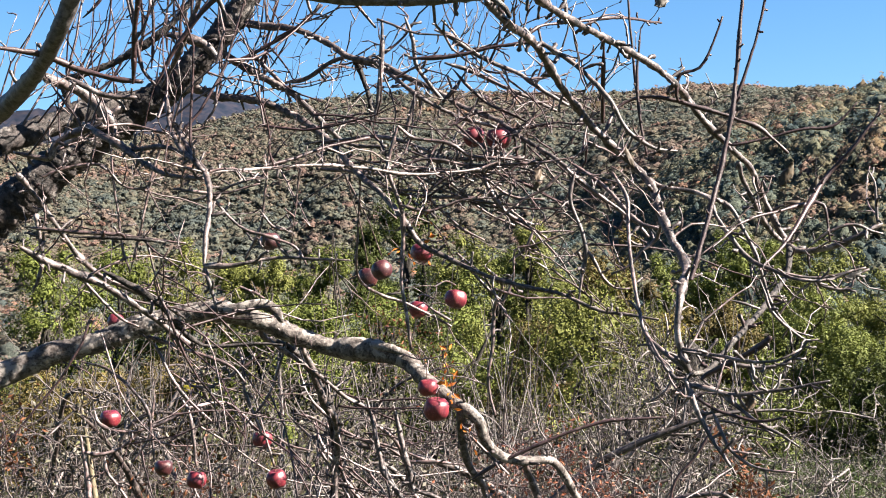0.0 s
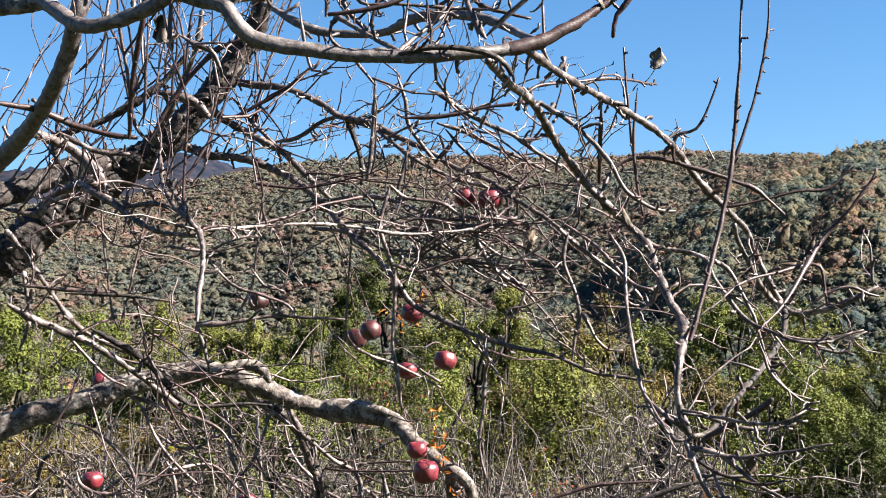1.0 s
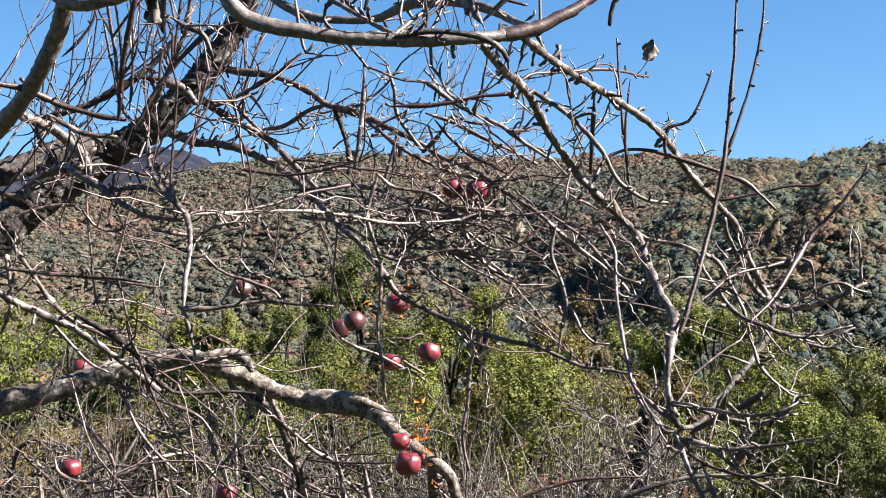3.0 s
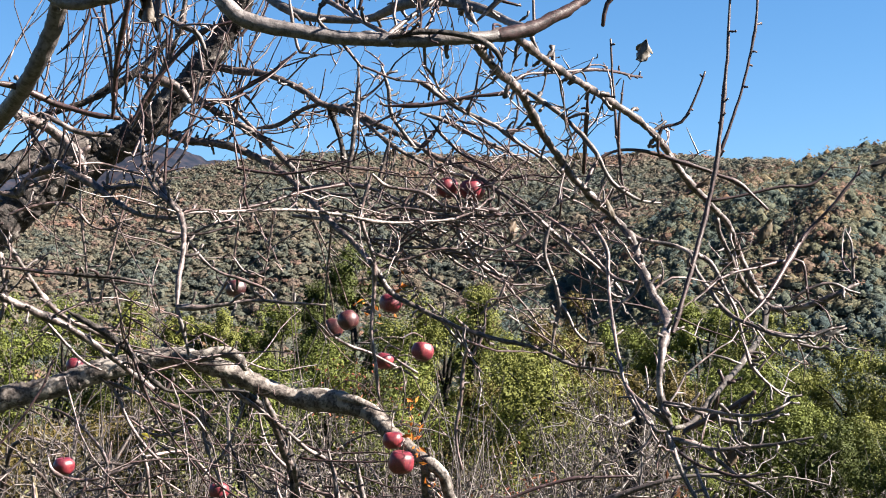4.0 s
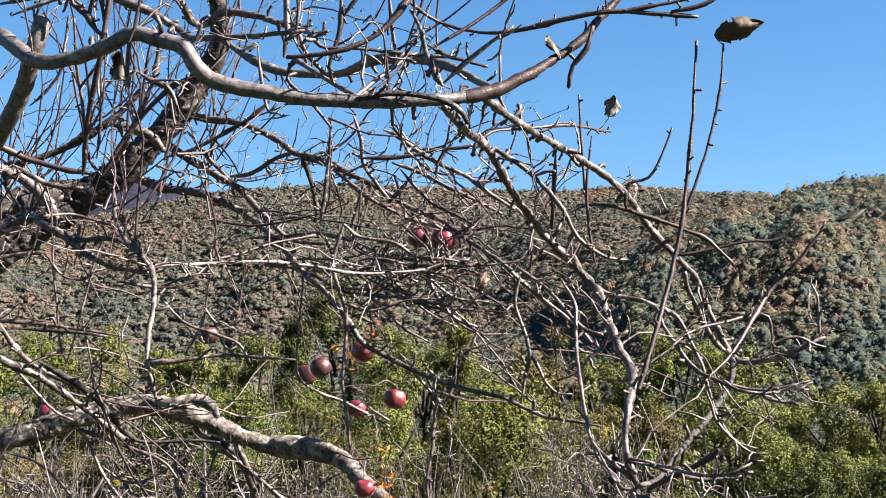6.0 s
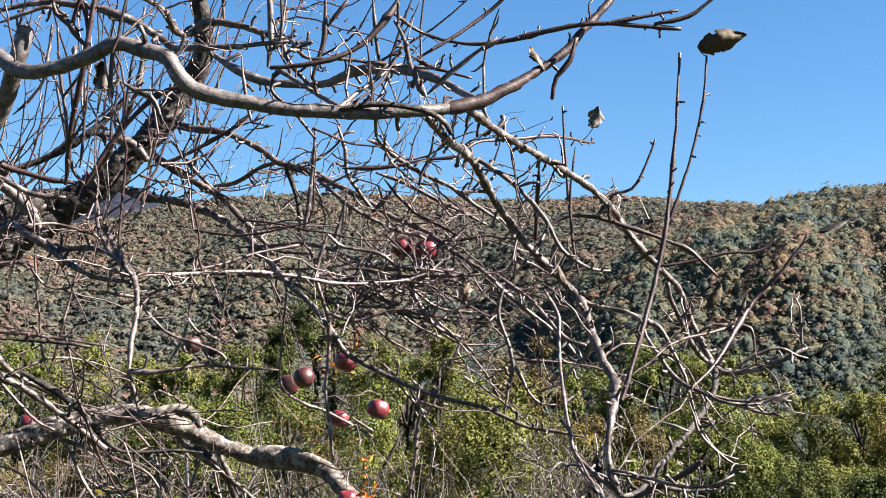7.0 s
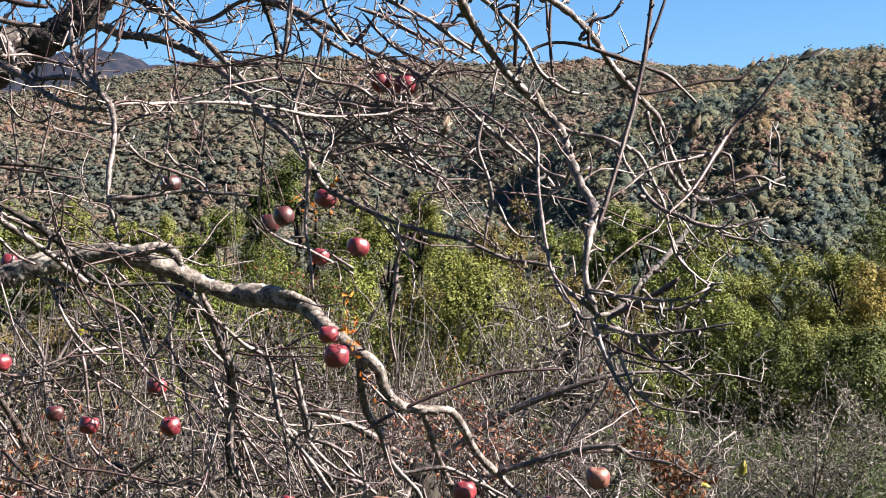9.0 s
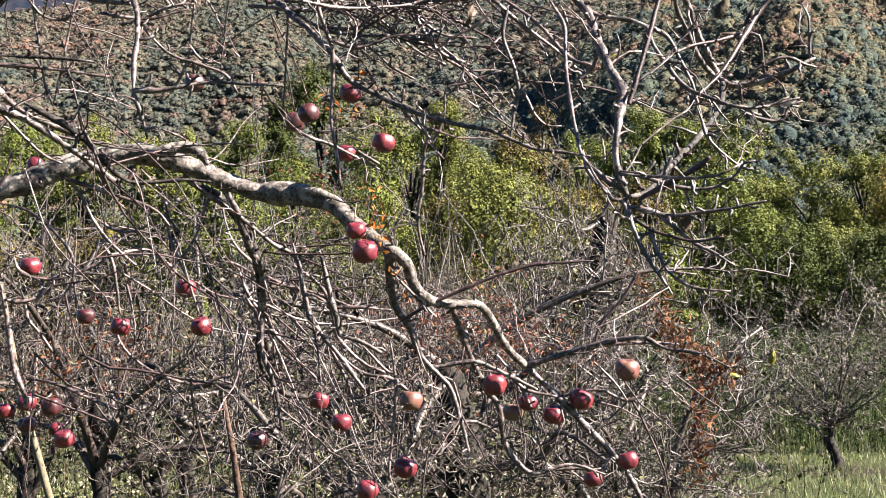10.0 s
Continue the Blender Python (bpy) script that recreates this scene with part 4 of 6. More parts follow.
grow("shoot", (0.060, 2.593, 2.341, 4.2), (0.134, 2.610, 2.391, 3.7), (0.199, 2.625, 2.442, 3.8), (0.252, 2.617, 2.489, 3.8))
grow("shoot", (0.367, 2.594, 2.391, 4.8), (0.357, 2.600, 2.349, 4.2), (0.331, 2.605, 2.317, 4.2), (0.324, 2.611, 2.277, 3.7))
grow("branch", (-0.252, 3.095, 2.452, 7.5), (-0.246, 3.088, 2.510, 6.9), (-0.250, 3.077, 2.591, 7.5), (-0.254, 3.071, 2.640, 7.5))
grow("shoot", (-0.629, 2.848, 2.140, 6.8), (-0.609, 2.788, 2.243, 6.1), (-0.572, 2.716, 2.361, 5.5), (-0.552, 2.698, 2.492, 5.5))
grow("shoot", (-0.738, 3.543, 2.259, 6.3), (-0.656, 3.524, 2.385, 6.3), (-0.559, 3.507, 2.483, 6.3), (-0.475, 3.500, 2.512, 4.2))
grow("shoot", (-0.952, 2.950, 2.244, 7.6), (-0.864, 3.010, 2.237, 7.2), (-0.803, 3.053, 2.215, 6.6), (-0.718, 3.056, 2.189, 5.4), (-0.658, 3.057, 2.181, 4.2))
grow("branch", (-1.080, 3.746, 2.322, 13.3), (-1.010, 3.849, 2.298, 15.2), (-0.941, 3.856, 2.230, 16.7), (-0.919, 3.861, 2.177, 13.7))
grow("dark", (-1.350, 4.160, 2.205, 37.7), (-1.217, 4.264, 2.271, 37.0), (-1.105, 4.348, 2.337, 34.3), (-1.007, 4.445, 2.367, 35.1))
grow("branch", (-1.129, 3.964, 2.153, 14.0), (-1.051, 3.960, 2.192, 14.0), (-0.973, 3.956, 2.239, 14.0), (-0.934, 3.953, 2.270, 9.4))
grow("branch", (-1.101, 3.568, 2.098, 8.4), (-1.016, 3.569, 2.084, 9.1), (-1.002, 3.566, 2.119, 7.7), (-0.946, 3.563, 2.147, 8.4), (-0.876, 3.562, 2.161, 7.7))
grow("branch", (-1.162, 3.772, 2.067, 7.4), (-1.113, 3.816, 1.989, 7.5), (-1.088, 3.839, 1.946, 7.5), (-1.025, 3.895, 1.844, 8.4), (-0.964, 3.962, 1.787, 8.5), (-0.871, 4.038, 1.743, 9.4), (-0.790, 4.113, 1.682, 8.0))
grow("branch", (-1.131, 3.692, 1.868, 10.1), (-1.068, 3.727, 1.826, 10.9), (-0.989, 3.765, 1.792, 11.0), (-0.910, 3.804, 1.750, 10.4), (-0.830, 3.852, 1.692, 9.0), (-0.762, 3.894, 1.632, 9.1), (-0.721, 3.921, 1.595, 7.6))
grow("branch", (-1.162, 3.904, 1.754, 6.8), (-1.132, 3.896, 1.837, 6.8), (-1.139, 3.889, 1.905, 6.8), (-1.147, 3.883, 1.965, 6.8))
grow("twig", (-1.055, 3.898, 1.822, 5.3), (-0.979, 3.906, 1.738, 5.3), (-0.919, 3.912, 1.678, 4.6), (-0.873, 3.914, 1.655, 3.8))
grow("twig", (-1.147, 3.786, 1.927, 5.9), (-1.028, 3.788, 1.912, 5.9), (-0.925, 3.789, 1.904, 5.2), (-0.821, 3.790, 1.890, 4.4), (-0.717, 3.792, 1.875, 3.0))
grow("dark", (-0.915, 3.698, 1.803, 8.7), (-0.843, 3.703, 1.760, 9.4), (-0.777, 3.741, 1.711, 8.7), (-0.732, 3.777, 1.653, 7.3), (-0.699, 3.800, 1.617, 5.9), (-0.658, 3.820, 1.598, 5.2), (-0.539, 3.819, 1.602, 4.4), (-0.465, 3.820, 1.599, 3.0))
grow("twig", (-0.453, 4.274, 2.199, 5.0), (-0.331, 4.214, 2.200, 5.0), (-0.229, 4.163, 2.202, 5.7), (-0.131, 4.159, 2.178, 4.9), (0.000, 4.154, 2.129, 4.9), (0.164, 4.146, 2.130, 4.9), (0.183, 4.145, 2.133, 3.3))
grow("branch", (-0.565, 3.285, 2.005, 4.5), (-0.463, 3.418, 2.029, 4.7), (-0.332, 3.572, 2.054, 4.9), (-0.226, 3.662, 2.053, 5.0), (-0.114, 3.752, 2.044, 5.2), (0.003, 3.839, 2.056, 4.5), (0.158, 3.948, 2.080, 3.9), (0.251, 3.944, 2.057, 3.1))
grow("twig", (-0.392, 4.174, 2.111, 4.9), (-0.278, 4.169, 2.095, 5.7), (-0.163, 4.166, 2.038, 4.9), (-0.065, 4.161, 2.023, 4.9), (0.066, 4.155, 2.015, 4.9), (0.165, 4.152, 1.958, 4.1), (0.263, 4.150, 1.893, 3.3))
grow("shoot", (-0.472, 3.579, 2.053, 7.0), (-0.408, 3.628, 2.075, 4.3), (-0.316, 3.697, 2.115, 4.4), (-0.219, 3.764, 2.144, 4.4))
grow("twig", (-0.185, 3.964, 2.109, 3.9), (-0.091, 3.961, 2.055, 3.9), (0.018, 3.958, 2.001, 3.9), (0.127, 3.953, 1.978, 3.9), (0.236, 3.948, 1.971, 3.1))
grow("twig", (-0.047, 4.056, 2.148, 4.0), (-0.094, 4.062, 2.043, 4.0), (0.002, 4.061, 1.932, 4.0), (0.082, 4.059, 1.884, 3.2))
grow("twig", (0.307, 3.841, 2.060, 4.6), (0.246, 3.846, 2.006, 4.6), (0.186, 3.850, 1.976, 3.8), (0.095, 3.857, 1.914, 3.0))
grow("twig", (0.000, 4.052, 2.204, 4.8), (0.097, 4.049, 2.140, 5.6), (0.169, 4.047, 2.117, 4.8), (0.188, 4.045, 2.120, 4.0))
grow("branch", (0.326, 3.791, 2.046, 5.3), (0.311, 3.794, 1.971, 5.3), (0.337, 3.796, 1.896, 5.3), (0.350, 3.797, 1.836, 6.0), (0.338, 3.800, 1.761, 4.5), (0.328, 3.803, 1.701, 3.0))
grow("twig", (0.346, 3.797, 1.844, 4.5), (0.372, 3.797, 1.806, 4.5), (0.395, 3.798, 1.761, 4.5), (0.425, 3.797, 1.734, 3.8), (0.463, 3.795, 1.732, 2.3))
grow("twig", (0.458, 3.141, 1.822, 4.4), (0.427, 3.144, 1.797, 4.4), (0.402, 3.146, 1.766, 3.7), (0.359, 3.149, 1.747, 3.1))
grow("twig", (0.337, 3.841, 2.030, 5.3), (0.414, 3.839, 1.969, 5.3), (0.490, 3.838, 1.909, 5.3), (0.521, 3.838, 1.871, 3.8))
grow("twig", (0.310, 3.890, 2.089, 6.2), (0.398, 3.834, 2.014, 6.1), (0.482, 3.769, 1.910, 6.0), (0.537, 3.736, 1.885, 4.4))
grow("twig", (0.081, 3.912, 1.803, 5.4), (0.129, 3.989, 1.753, 5.5), (0.108, 4.064, 1.693, 5.6), (0.100, 4.069, 1.581, 5.6), (0.085, 4.073, 1.485, 4.8), (0.102, 4.075, 1.389, 4.0))
grow("twig", (0.003, 3.964, 1.845, 4.7), (0.066, 3.964, 1.767, 4.7), (0.129, 3.963, 1.705, 3.9))
grow("twig", (-0.113, 4.475, 1.722, 4.4), (-0.069, 4.474, 1.687, 4.4), (-0.025, 4.473, 1.661, 3.5))
grow("twig", (0.129, 3.963, 1.705, 4.7), (0.160, 3.959, 1.768, 3.9), (0.167, 3.956, 1.846, 3.9), (0.221, 3.953, 1.862, 3.1), (0.315, 3.947, 1.893, 2.3))
grow("shoot", (0.017, 4.471, 1.161, 4.4), (0.088, 4.470, 1.204, 5.3), (0.194, 4.467, 1.255, 5.3), (0.300, 4.465, 1.298, 5.3), (0.441, 4.461, 1.339, 5.3), (0.547, 4.458, 1.347, 4.4), (0.634, 4.455, 1.351, 2.6))
grow("shoot", (0.670, 4.745, 1.007, 4.7), (0.691, 4.747, 1.119, 4.7), (0.767, 4.747, 1.211, 4.7), (0.824, 4.748, 1.304, 3.7))
grow("twig", (-0.603, 4.997, 1.355, 5.8), (-0.525, 4.994, 1.335, 5.8), (-0.409, 4.988, 1.274, 5.8), (-0.254, 4.982, 1.233, 4.9), (-0.099, 4.975, 1.173, 3.9))
grow("twig", (-0.323, 4.887, 1.335, 6.7), (-0.232, 4.936, 1.255, 7.7), (-0.197, 4.978, 1.154, 8.8), (-0.178, 4.975, 1.076, 7.8), (-0.102, 4.971, 0.997, 6.8), (-0.024, 4.967, 0.957, 5.8))
grow("twig", (-0.198, 4.975, 1.038, 6.8), (-0.102, 4.970, 0.958, 6.8), (-0.005, 4.966, 0.937, 7.8), (0.053, 4.963, 0.897, 5.8))
grow("branch", (0.088, 4.615, 1.031, 9.1), (0.142, 4.613, 1.012, 8.2), (0.269, 4.609, 1.028, 7.3), (0.377, 4.604, 0.981, 6.3), (0.467, 4.600, 0.935, 5.4))
grow("twig", (0.587, 4.845, 0.883, 5.7), (0.701, 4.841, 0.900, 4.8), (0.796, 4.837, 0.861, 5.7), (0.873, 4.836, 0.898, 4.8), (0.931, 4.835, 0.935, 3.8))
grow("twig", (0.677, 4.795, 1.001, 5.7), (0.751, 4.790, 0.925, 4.7), (0.788, 4.788, 0.868, 3.8))
grow("twig", (-1.051, 4.620, 1.662, 6.3), (-0.980, 4.615, 1.589, 6.3), (-0.945, 4.612, 1.517, 6.3), (-0.901, 4.609, 1.445, 5.4), (-0.804, 4.603, 1.354, 4.5))
grow("twig", (-0.997, 4.617, 1.625, 6.3), (-0.873, 4.612, 1.579, 6.3), (-0.748, 4.606, 1.532, 5.4), (-0.695, 4.603, 1.478, 4.5))
grow("twig", (-0.799, 4.711, 1.661, 5.5), (-0.727, 4.707, 1.569, 5.5), (-0.711, 4.703, 1.440, 5.5), (-0.658, 4.697, 1.311, 4.6))
grow("twig", (-1.177, 4.421, 1.555, 5.1), (-1.075, 4.416, 1.519, 5.1), (-0.973, 4.410, 1.415, 5.1), (-0.958, 4.408, 1.329, 4.3), (-1.010, 4.407, 1.244, 3.4))
grow("twig", (-0.561, 4.703, 1.640, 5.5), (-0.600, 4.701, 1.512, 5.5), (-0.638, 4.700, 1.421, 4.6), (-0.713, 4.700, 1.330, 3.7))
grow("twig", (-0.966, 4.713, 1.517, 4.6), (-0.875, 4.709, 1.461, 5.5), (-0.784, 4.706, 1.478, 4.6), (-0.654, 4.704, 1.568, 4.6))
grow("twig", (-1.344, 5.020, 1.288, 9.7), (-1.318, 5.015, 1.132, 10.7), (-1.300, 5.011, 0.995, 10.7), (-1.272, 5.008, 0.917, 9.7), (-1.263, 5.006, 0.858, 7.8))
grow("twig", (-1.323, 5.210, 0.933, 5.1), (-1.202, 5.205, 0.911, 6.1), (-1.061, 5.199, 0.848, 6.1), (-0.990, 5.196, 0.817, 4.1))
grow("twig", (-0.976, 5.104, 1.158, 5.0), (-0.948, 5.101, 1.059, 5.0), (-0.859, 5.096, 0.978, 6.0), (-0.701, 5.089, 0.916, 6.0), (-0.582, 5.085, 0.944, 5.0))
grow("shoot", (-0.639, 2.702, 2.491, 4.4), (-0.627, 2.706, 2.453, 4.4), (-0.600, 2.708, 2.432, 5.5), (-0.583, 2.711, 2.405, 4.9), (-0.555, 2.713, 2.378, 3.3))
grow("branch", (-0.775, 2.812, 2.458, 4.0), (-0.696, 2.806, 2.487, 4.5), (-0.664, 2.803, 2.494, 4.5), (-0.628, 2.804, 2.476, 4.0))
grow("shoot", (-0.597, 2.708, 2.432, 3.3), (-0.592, 2.705, 2.453, 3.8), (-0.577, 2.702, 2.470, 6.0), (-0.570, 2.705, 2.443, 3.8), (-0.566, 2.709, 2.410, 2.7))
grow("shoot", (-0.811, 3.496, 2.648, 3.5), (-0.802, 3.510, 2.537, 4.2), (-0.788, 3.522, 2.440, 4.9), (-0.782, 3.530, 2.377, 4.2), (-0.770, 3.539, 2.301, 4.2))
grow("shoot", (-0.872, 3.692, 2.711, 3.0), (-0.882, 3.701, 2.645, 3.0), (-0.891, 3.711, 2.571, 3.7), (-0.932, 3.720, 2.512, 3.7), (-0.973, 3.726, 2.475, 3.7))
grow("shoot", (-0.913, 3.905, 2.636, 3.9), (-0.896, 3.916, 2.543, 3.9), (-0.881, 3.925, 2.473, 3.9), (-0.868, 3.933, 2.404, 3.9))
grow("shoot", (-0.827, 3.905, 2.605, 3.1), (-0.829, 3.914, 2.543, 3.9), (-0.831, 3.926, 2.451, 4.7), (-0.839, 3.936, 2.373, 4.7))
grow("dark", (-1.172, 4.249, 2.400, 10.1), (-1.095, 4.145, 2.399, 9.8), (-0.997, 4.137, 2.433, 9.8), (-0.932, 4.130, 2.466, 12.3), (-0.851, 4.120, 2.514, 11.5), (-0.795, 4.111, 2.564, 9.8), (-0.741, 4.101, 2.625, 6.6))
grow("branch", (-0.857, 4.141, 2.358, 8.2), (-0.796, 4.041, 2.418, 8.0), (-0.738, 3.937, 2.478, 7.8), (-0.668, 3.805, 2.552, 6.8), (-0.657, 3.799, 2.595, 9.1), (-0.649, 3.791, 2.658, 7.6))
grow("branch", (-0.582, 3.112, 2.424, 4.4), (-0.544, 3.113, 2.402, 5.6), (-0.509, 3.114, 2.388, 6.9), (-0.493, 3.117, 2.360, 5.6), (-0.485, 3.121, 2.326, 3.1))
grow("branch", (-0.864, 4.219, 2.531, 14.3), (-0.805, 4.219, 2.518, 15.9), (-0.746, 4.219, 2.499, 16.8), (-0.703, 4.223, 2.454, 10.1))
grow("shoot", (-0.663, 4.410, 2.553, 6.1), (-0.597, 4.419, 2.470, 6.1), (-0.533, 4.425, 2.405, 6.1))
grow("shoot", (-0.708, 4.374, 2.462, 6.1), (-0.625, 4.366, 2.492, 6.1), (-0.539, 4.357, 2.537, 6.1), (-0.470, 4.349, 2.579, 6.1), (-0.402, 4.339, 2.635, 4.3))
grow("twig", (-0.717, 4.325, 2.447, 4.3), (-0.729, 4.336, 2.371, 4.3), (-0.739, 4.343, 2.320, 4.3), (-0.783, 4.352, 2.263, 3.4))
grow("branch", (-0.696, 3.449, 2.195, 5.5), (-0.663, 3.397, 2.142, 6.0), (-0.616, 3.326, 2.077, 6.6), (-0.579, 3.265, 2.020, 6.4))
grow("branch", (-0.689, 3.446, 2.215, 4.8), (-0.667, 3.373, 2.129, 6.0), (-0.631, 3.314, 2.068, 5.9), (-0.588, 3.264, 2.030, 5.1))
grow("twig", (-0.837, 3.659, 2.178, 4.3), (-0.743, 3.658, 2.154, 4.3), (-0.678, 3.655, 2.155, 3.6), (-0.619, 3.651, 2.168, 2.2))
grow("branch", (-0.908, 3.349, 2.250, 7.3), (-0.815, 3.352, 2.204, 7.3), (-0.742, 3.350, 2.196, 5.3))
grow("twig", (-1.015, 3.779, 2.085, 5.2), (-0.933, 3.775, 2.086, 5.2), (-0.896, 3.779, 2.045, 4.4), (-0.866, 3.781, 2.025, 3.7), (-0.821, 3.779, 2.025, 3.7), (-0.789, 3.773, 2.061, 3.0))
grow("twig", (-0.912, 3.766, 2.152, 3.0), (-0.907, 3.780, 2.042, 3.7), (-0.897, 3.791, 1.954, 3.7), (-0.890, 3.802, 1.866, 3.7), (-0.870, 3.810, 1.804, 3.0))
grow("twig", (-0.870, 3.810, 1.804, 3.0), (-0.842, 3.797, 1.896, 3.7), (-0.821, 3.784, 1.984, 3.7), (-0.798, 3.772, 2.069, 3.7), (-0.767, 3.761, 2.149, 3.0))
grow("dark", (-0.766, 2.893, 1.834, 4.0), (-0.676, 2.890, 1.831, 4.0), (-0.608, 2.888, 1.824, 3.4), (-0.572, 2.888, 1.819, 2.3))
grow("twig", (-0.549, 3.274, 1.948, 3.9), (-0.487, 3.280, 1.878, 3.9), (-0.419, 3.281, 1.853, 3.9), (-0.358, 3.282, 1.828, 3.9), (-0.332, 3.286, 1.787, 2.6))
grow("twig", (-0.639, 3.274, 1.968, 3.9), (-0.587, 3.274, 1.960, 3.9), (-0.527, 3.272, 1.954, 3.9), (-0.476, 3.268, 1.965, 3.2), (-0.437, 3.266, 1.975, 2.6))
grow("twig", (-0.464, 3.647, 2.153, 3.6), (-0.474, 3.659, 2.064, 3.6), (-0.487, 3.671, 1.978, 3.6), (-0.498, 3.681, 1.906, 3.6), (-0.540, 3.693, 1.827, 3.6))
grow("twig", (-0.498, 3.675, 1.949, 3.6), (-0.466, 3.679, 1.906, 3.6), (-0.430, 3.679, 1.898, 3.6), (-0.403, 3.676, 1.916, 2.9))
grow("branch", (-0.255, 3.184, 2.543, 5.1), (-0.181, 2.793, 2.430, 5.1), (-0.157, 2.697, 2.381, 4.9), (-0.138, 2.698, 2.369, 3.8), (-0.070, 2.695, 2.368, 3.3), (0.029, 2.693, 2.358, 3.3), (0.085, 2.691, 2.355, 2.2))
grow("shoot", (-0.212, 2.889, 2.474, 4.7), (-0.203, 2.892, 2.445, 5.3), (-0.191, 2.896, 2.414, 5.3), (-0.170, 2.898, 2.391, 5.3), (-0.151, 2.900, 2.368, 3.5))
grow("branch", (-0.198, 2.703, 2.349, 4.9), (-0.129, 2.611, 2.288, 4.7), (-0.073, 2.531, 2.236, 5.1))
grow("branch", (-0.071, 2.531, 2.236, 4.6), (-0.033, 2.573, 2.281, 4.2), (0.018, 2.624, 2.331, 5.3), (0.039, 2.643, 2.347, 4.3))
grow("shoot", (-0.113, 2.778, 2.526, 4.5), (-0.113, 2.788, 2.447, 5.1), (-0.123, 2.794, 2.402, 4.0), (-0.137, 2.801, 2.355, 3.4))
grow("shoot", (-0.069, 2.778, 2.509, 3.4), (-0.091, 2.782, 2.481, 3.4), (-0.110, 2.787, 2.453, 4.0))
grow("shoot", (-0.018, 2.774, 2.526, 4.5), (-0.012, 2.784, 2.448, 4.5), (-0.003, 2.791, 2.390, 4.0))
grow("shoot", (0.066, 2.770, 2.527, 2.8), (0.041, 2.780, 2.460, 2.8), (0.017, 2.790, 2.390, 2.3))
grow("branch", (0.027, 2.633, 2.428, 3.8), (0.044, 2.605, 2.382, 4.2), (0.052, 2.577, 2.335, 5.8), (0.062, 2.560, 2.309, 6.2), (0.076, 2.536, 2.274, 6.2), (0.086, 2.522, 2.255, 4.1))
grow("shoot", (0.053, 2.640, 2.367, 3.2), (0.093, 2.642, 2.344, 3.8), (0.147, 2.642, 2.328, 3.2), (0.174, 2.641, 2.322, 2.1))
grow("branch", (0.089, 2.551, 2.267, 5.2), (0.132, 2.544, 2.308, 5.2), (0.173, 2.538, 2.342, 4.1), (0.214, 2.532, 2.371, 3.1))
grow("dark", (-0.064, 2.512, 2.228, 4.1), (-0.011, 2.508, 2.237, 4.6), (0.060, 2.506, 2.231, 5.1), (0.111, 2.506, 2.213, 5.6), (0.131, 2.509, 2.185, 4.1))
grow("twig", (-0.258, 2.604, 2.349, 3.2), (-0.253, 2.611, 2.297, 3.2), (-0.246, 2.616, 2.255, 3.7), (-0.236, 2.620, 2.224, 3.7), (-0.221, 2.617, 2.242, 2.6))
grow("shoot", (-0.211, 2.708, 2.310, 3.3), (-0.167, 2.712, 2.267, 3.3), (-0.144, 2.715, 2.241, 3.3), (-0.124, 2.717, 2.216, 2.2))
grow("dark", (-0.291, 4.309, 2.443, 10.3), (-0.265, 4.318, 2.366, 7.7), (-0.252, 4.327, 2.290, 7.7), (-0.258, 4.331, 2.261, 6.0))
grow("branch", (-0.195, 3.994, 2.511, 7.2), (-0.198, 4.007, 2.413, 7.2), (-0.205, 4.017, 2.333, 7.2), (-0.221, 4.031, 2.230, 6.4))
grow("branch", (-0.135, 4.089, 2.538, 6.6), (-0.114, 4.097, 2.468, 6.6), (-0.107, 4.106, 2.400, 7.4), (-0.072, 4.111, 2.348, 6.6), (-0.033, 4.116, 2.300, 5.7))
grow("branch", (-0.109, 4.213, 2.351, 5.0), (-0.128, 4.223, 2.276, 5.9), (-0.141, 4.232, 2.218, 6.7), (-0.113, 4.237, 2.168, 5.0), (-0.045, 4.240, 2.126, 4.2))
grow("branch", (-0.047, 3.992, 2.477, 5.6), (-0.007, 3.993, 2.462, 6.4), (0.033, 3.995, 2.431, 7.2), (0.082, 3.997, 2.399, 7.2), (0.146, 3.999, 2.368, 6.4), (0.194, 4.000, 2.345, 7.2), (0.259, 4.003, 2.298, 6.4), (0.326, 4.006, 2.256, 4.8))
grow("shoot", (-0.103, 3.611, 2.324, 5.8), (-0.025, 3.607, 2.325, 5.8), (0.047, 3.604, 2.333, 5.0), (0.105, 3.600, 2.346, 4.3), (0.208, 3.594, 2.356, 4.3))
grow("branch", (-0.023, 4.102, 2.404, 7.4), (0.051, 4.102, 2.377, 6.6), (0.133, 4.104, 2.337, 6.6), (0.224, 4.106, 2.294, 6.6), (0.298, 4.108, 2.257, 4.1))
grow("shoot", (0.034, 4.005, 2.351, 4.8), (0.006, 4.012, 2.311, 5.6), (-0.029, 4.018, 2.275, 4.8))
grow("shoot", (0.002, 4.005, 2.367, 4.0), (0.043, 4.009, 2.320, 4.8), (0.099, 4.013, 2.269, 4.8), (0.167, 4.015, 2.238, 4.8), (0.228, 4.017, 2.202, 3.2))
grow("twig", (-0.290, 3.948, 2.115, 4.7), (-0.165, 3.947, 2.085, 4.7), (-0.072, 3.941, 2.106, 4.7), (0.053, 3.938, 2.087, 4.7), (0.209, 3.932, 2.088, 4.7), (0.341, 3.925, 2.099, 3.1))
grow("twig", (-0.171, 4.038, 2.159, 4.8), (-0.042, 4.039, 2.113, 4.8), (0.054, 4.039, 2.087, 4.8), (0.151, 4.045, 2.011, 4.8), (0.255, 4.043, 1.995, 3.2))
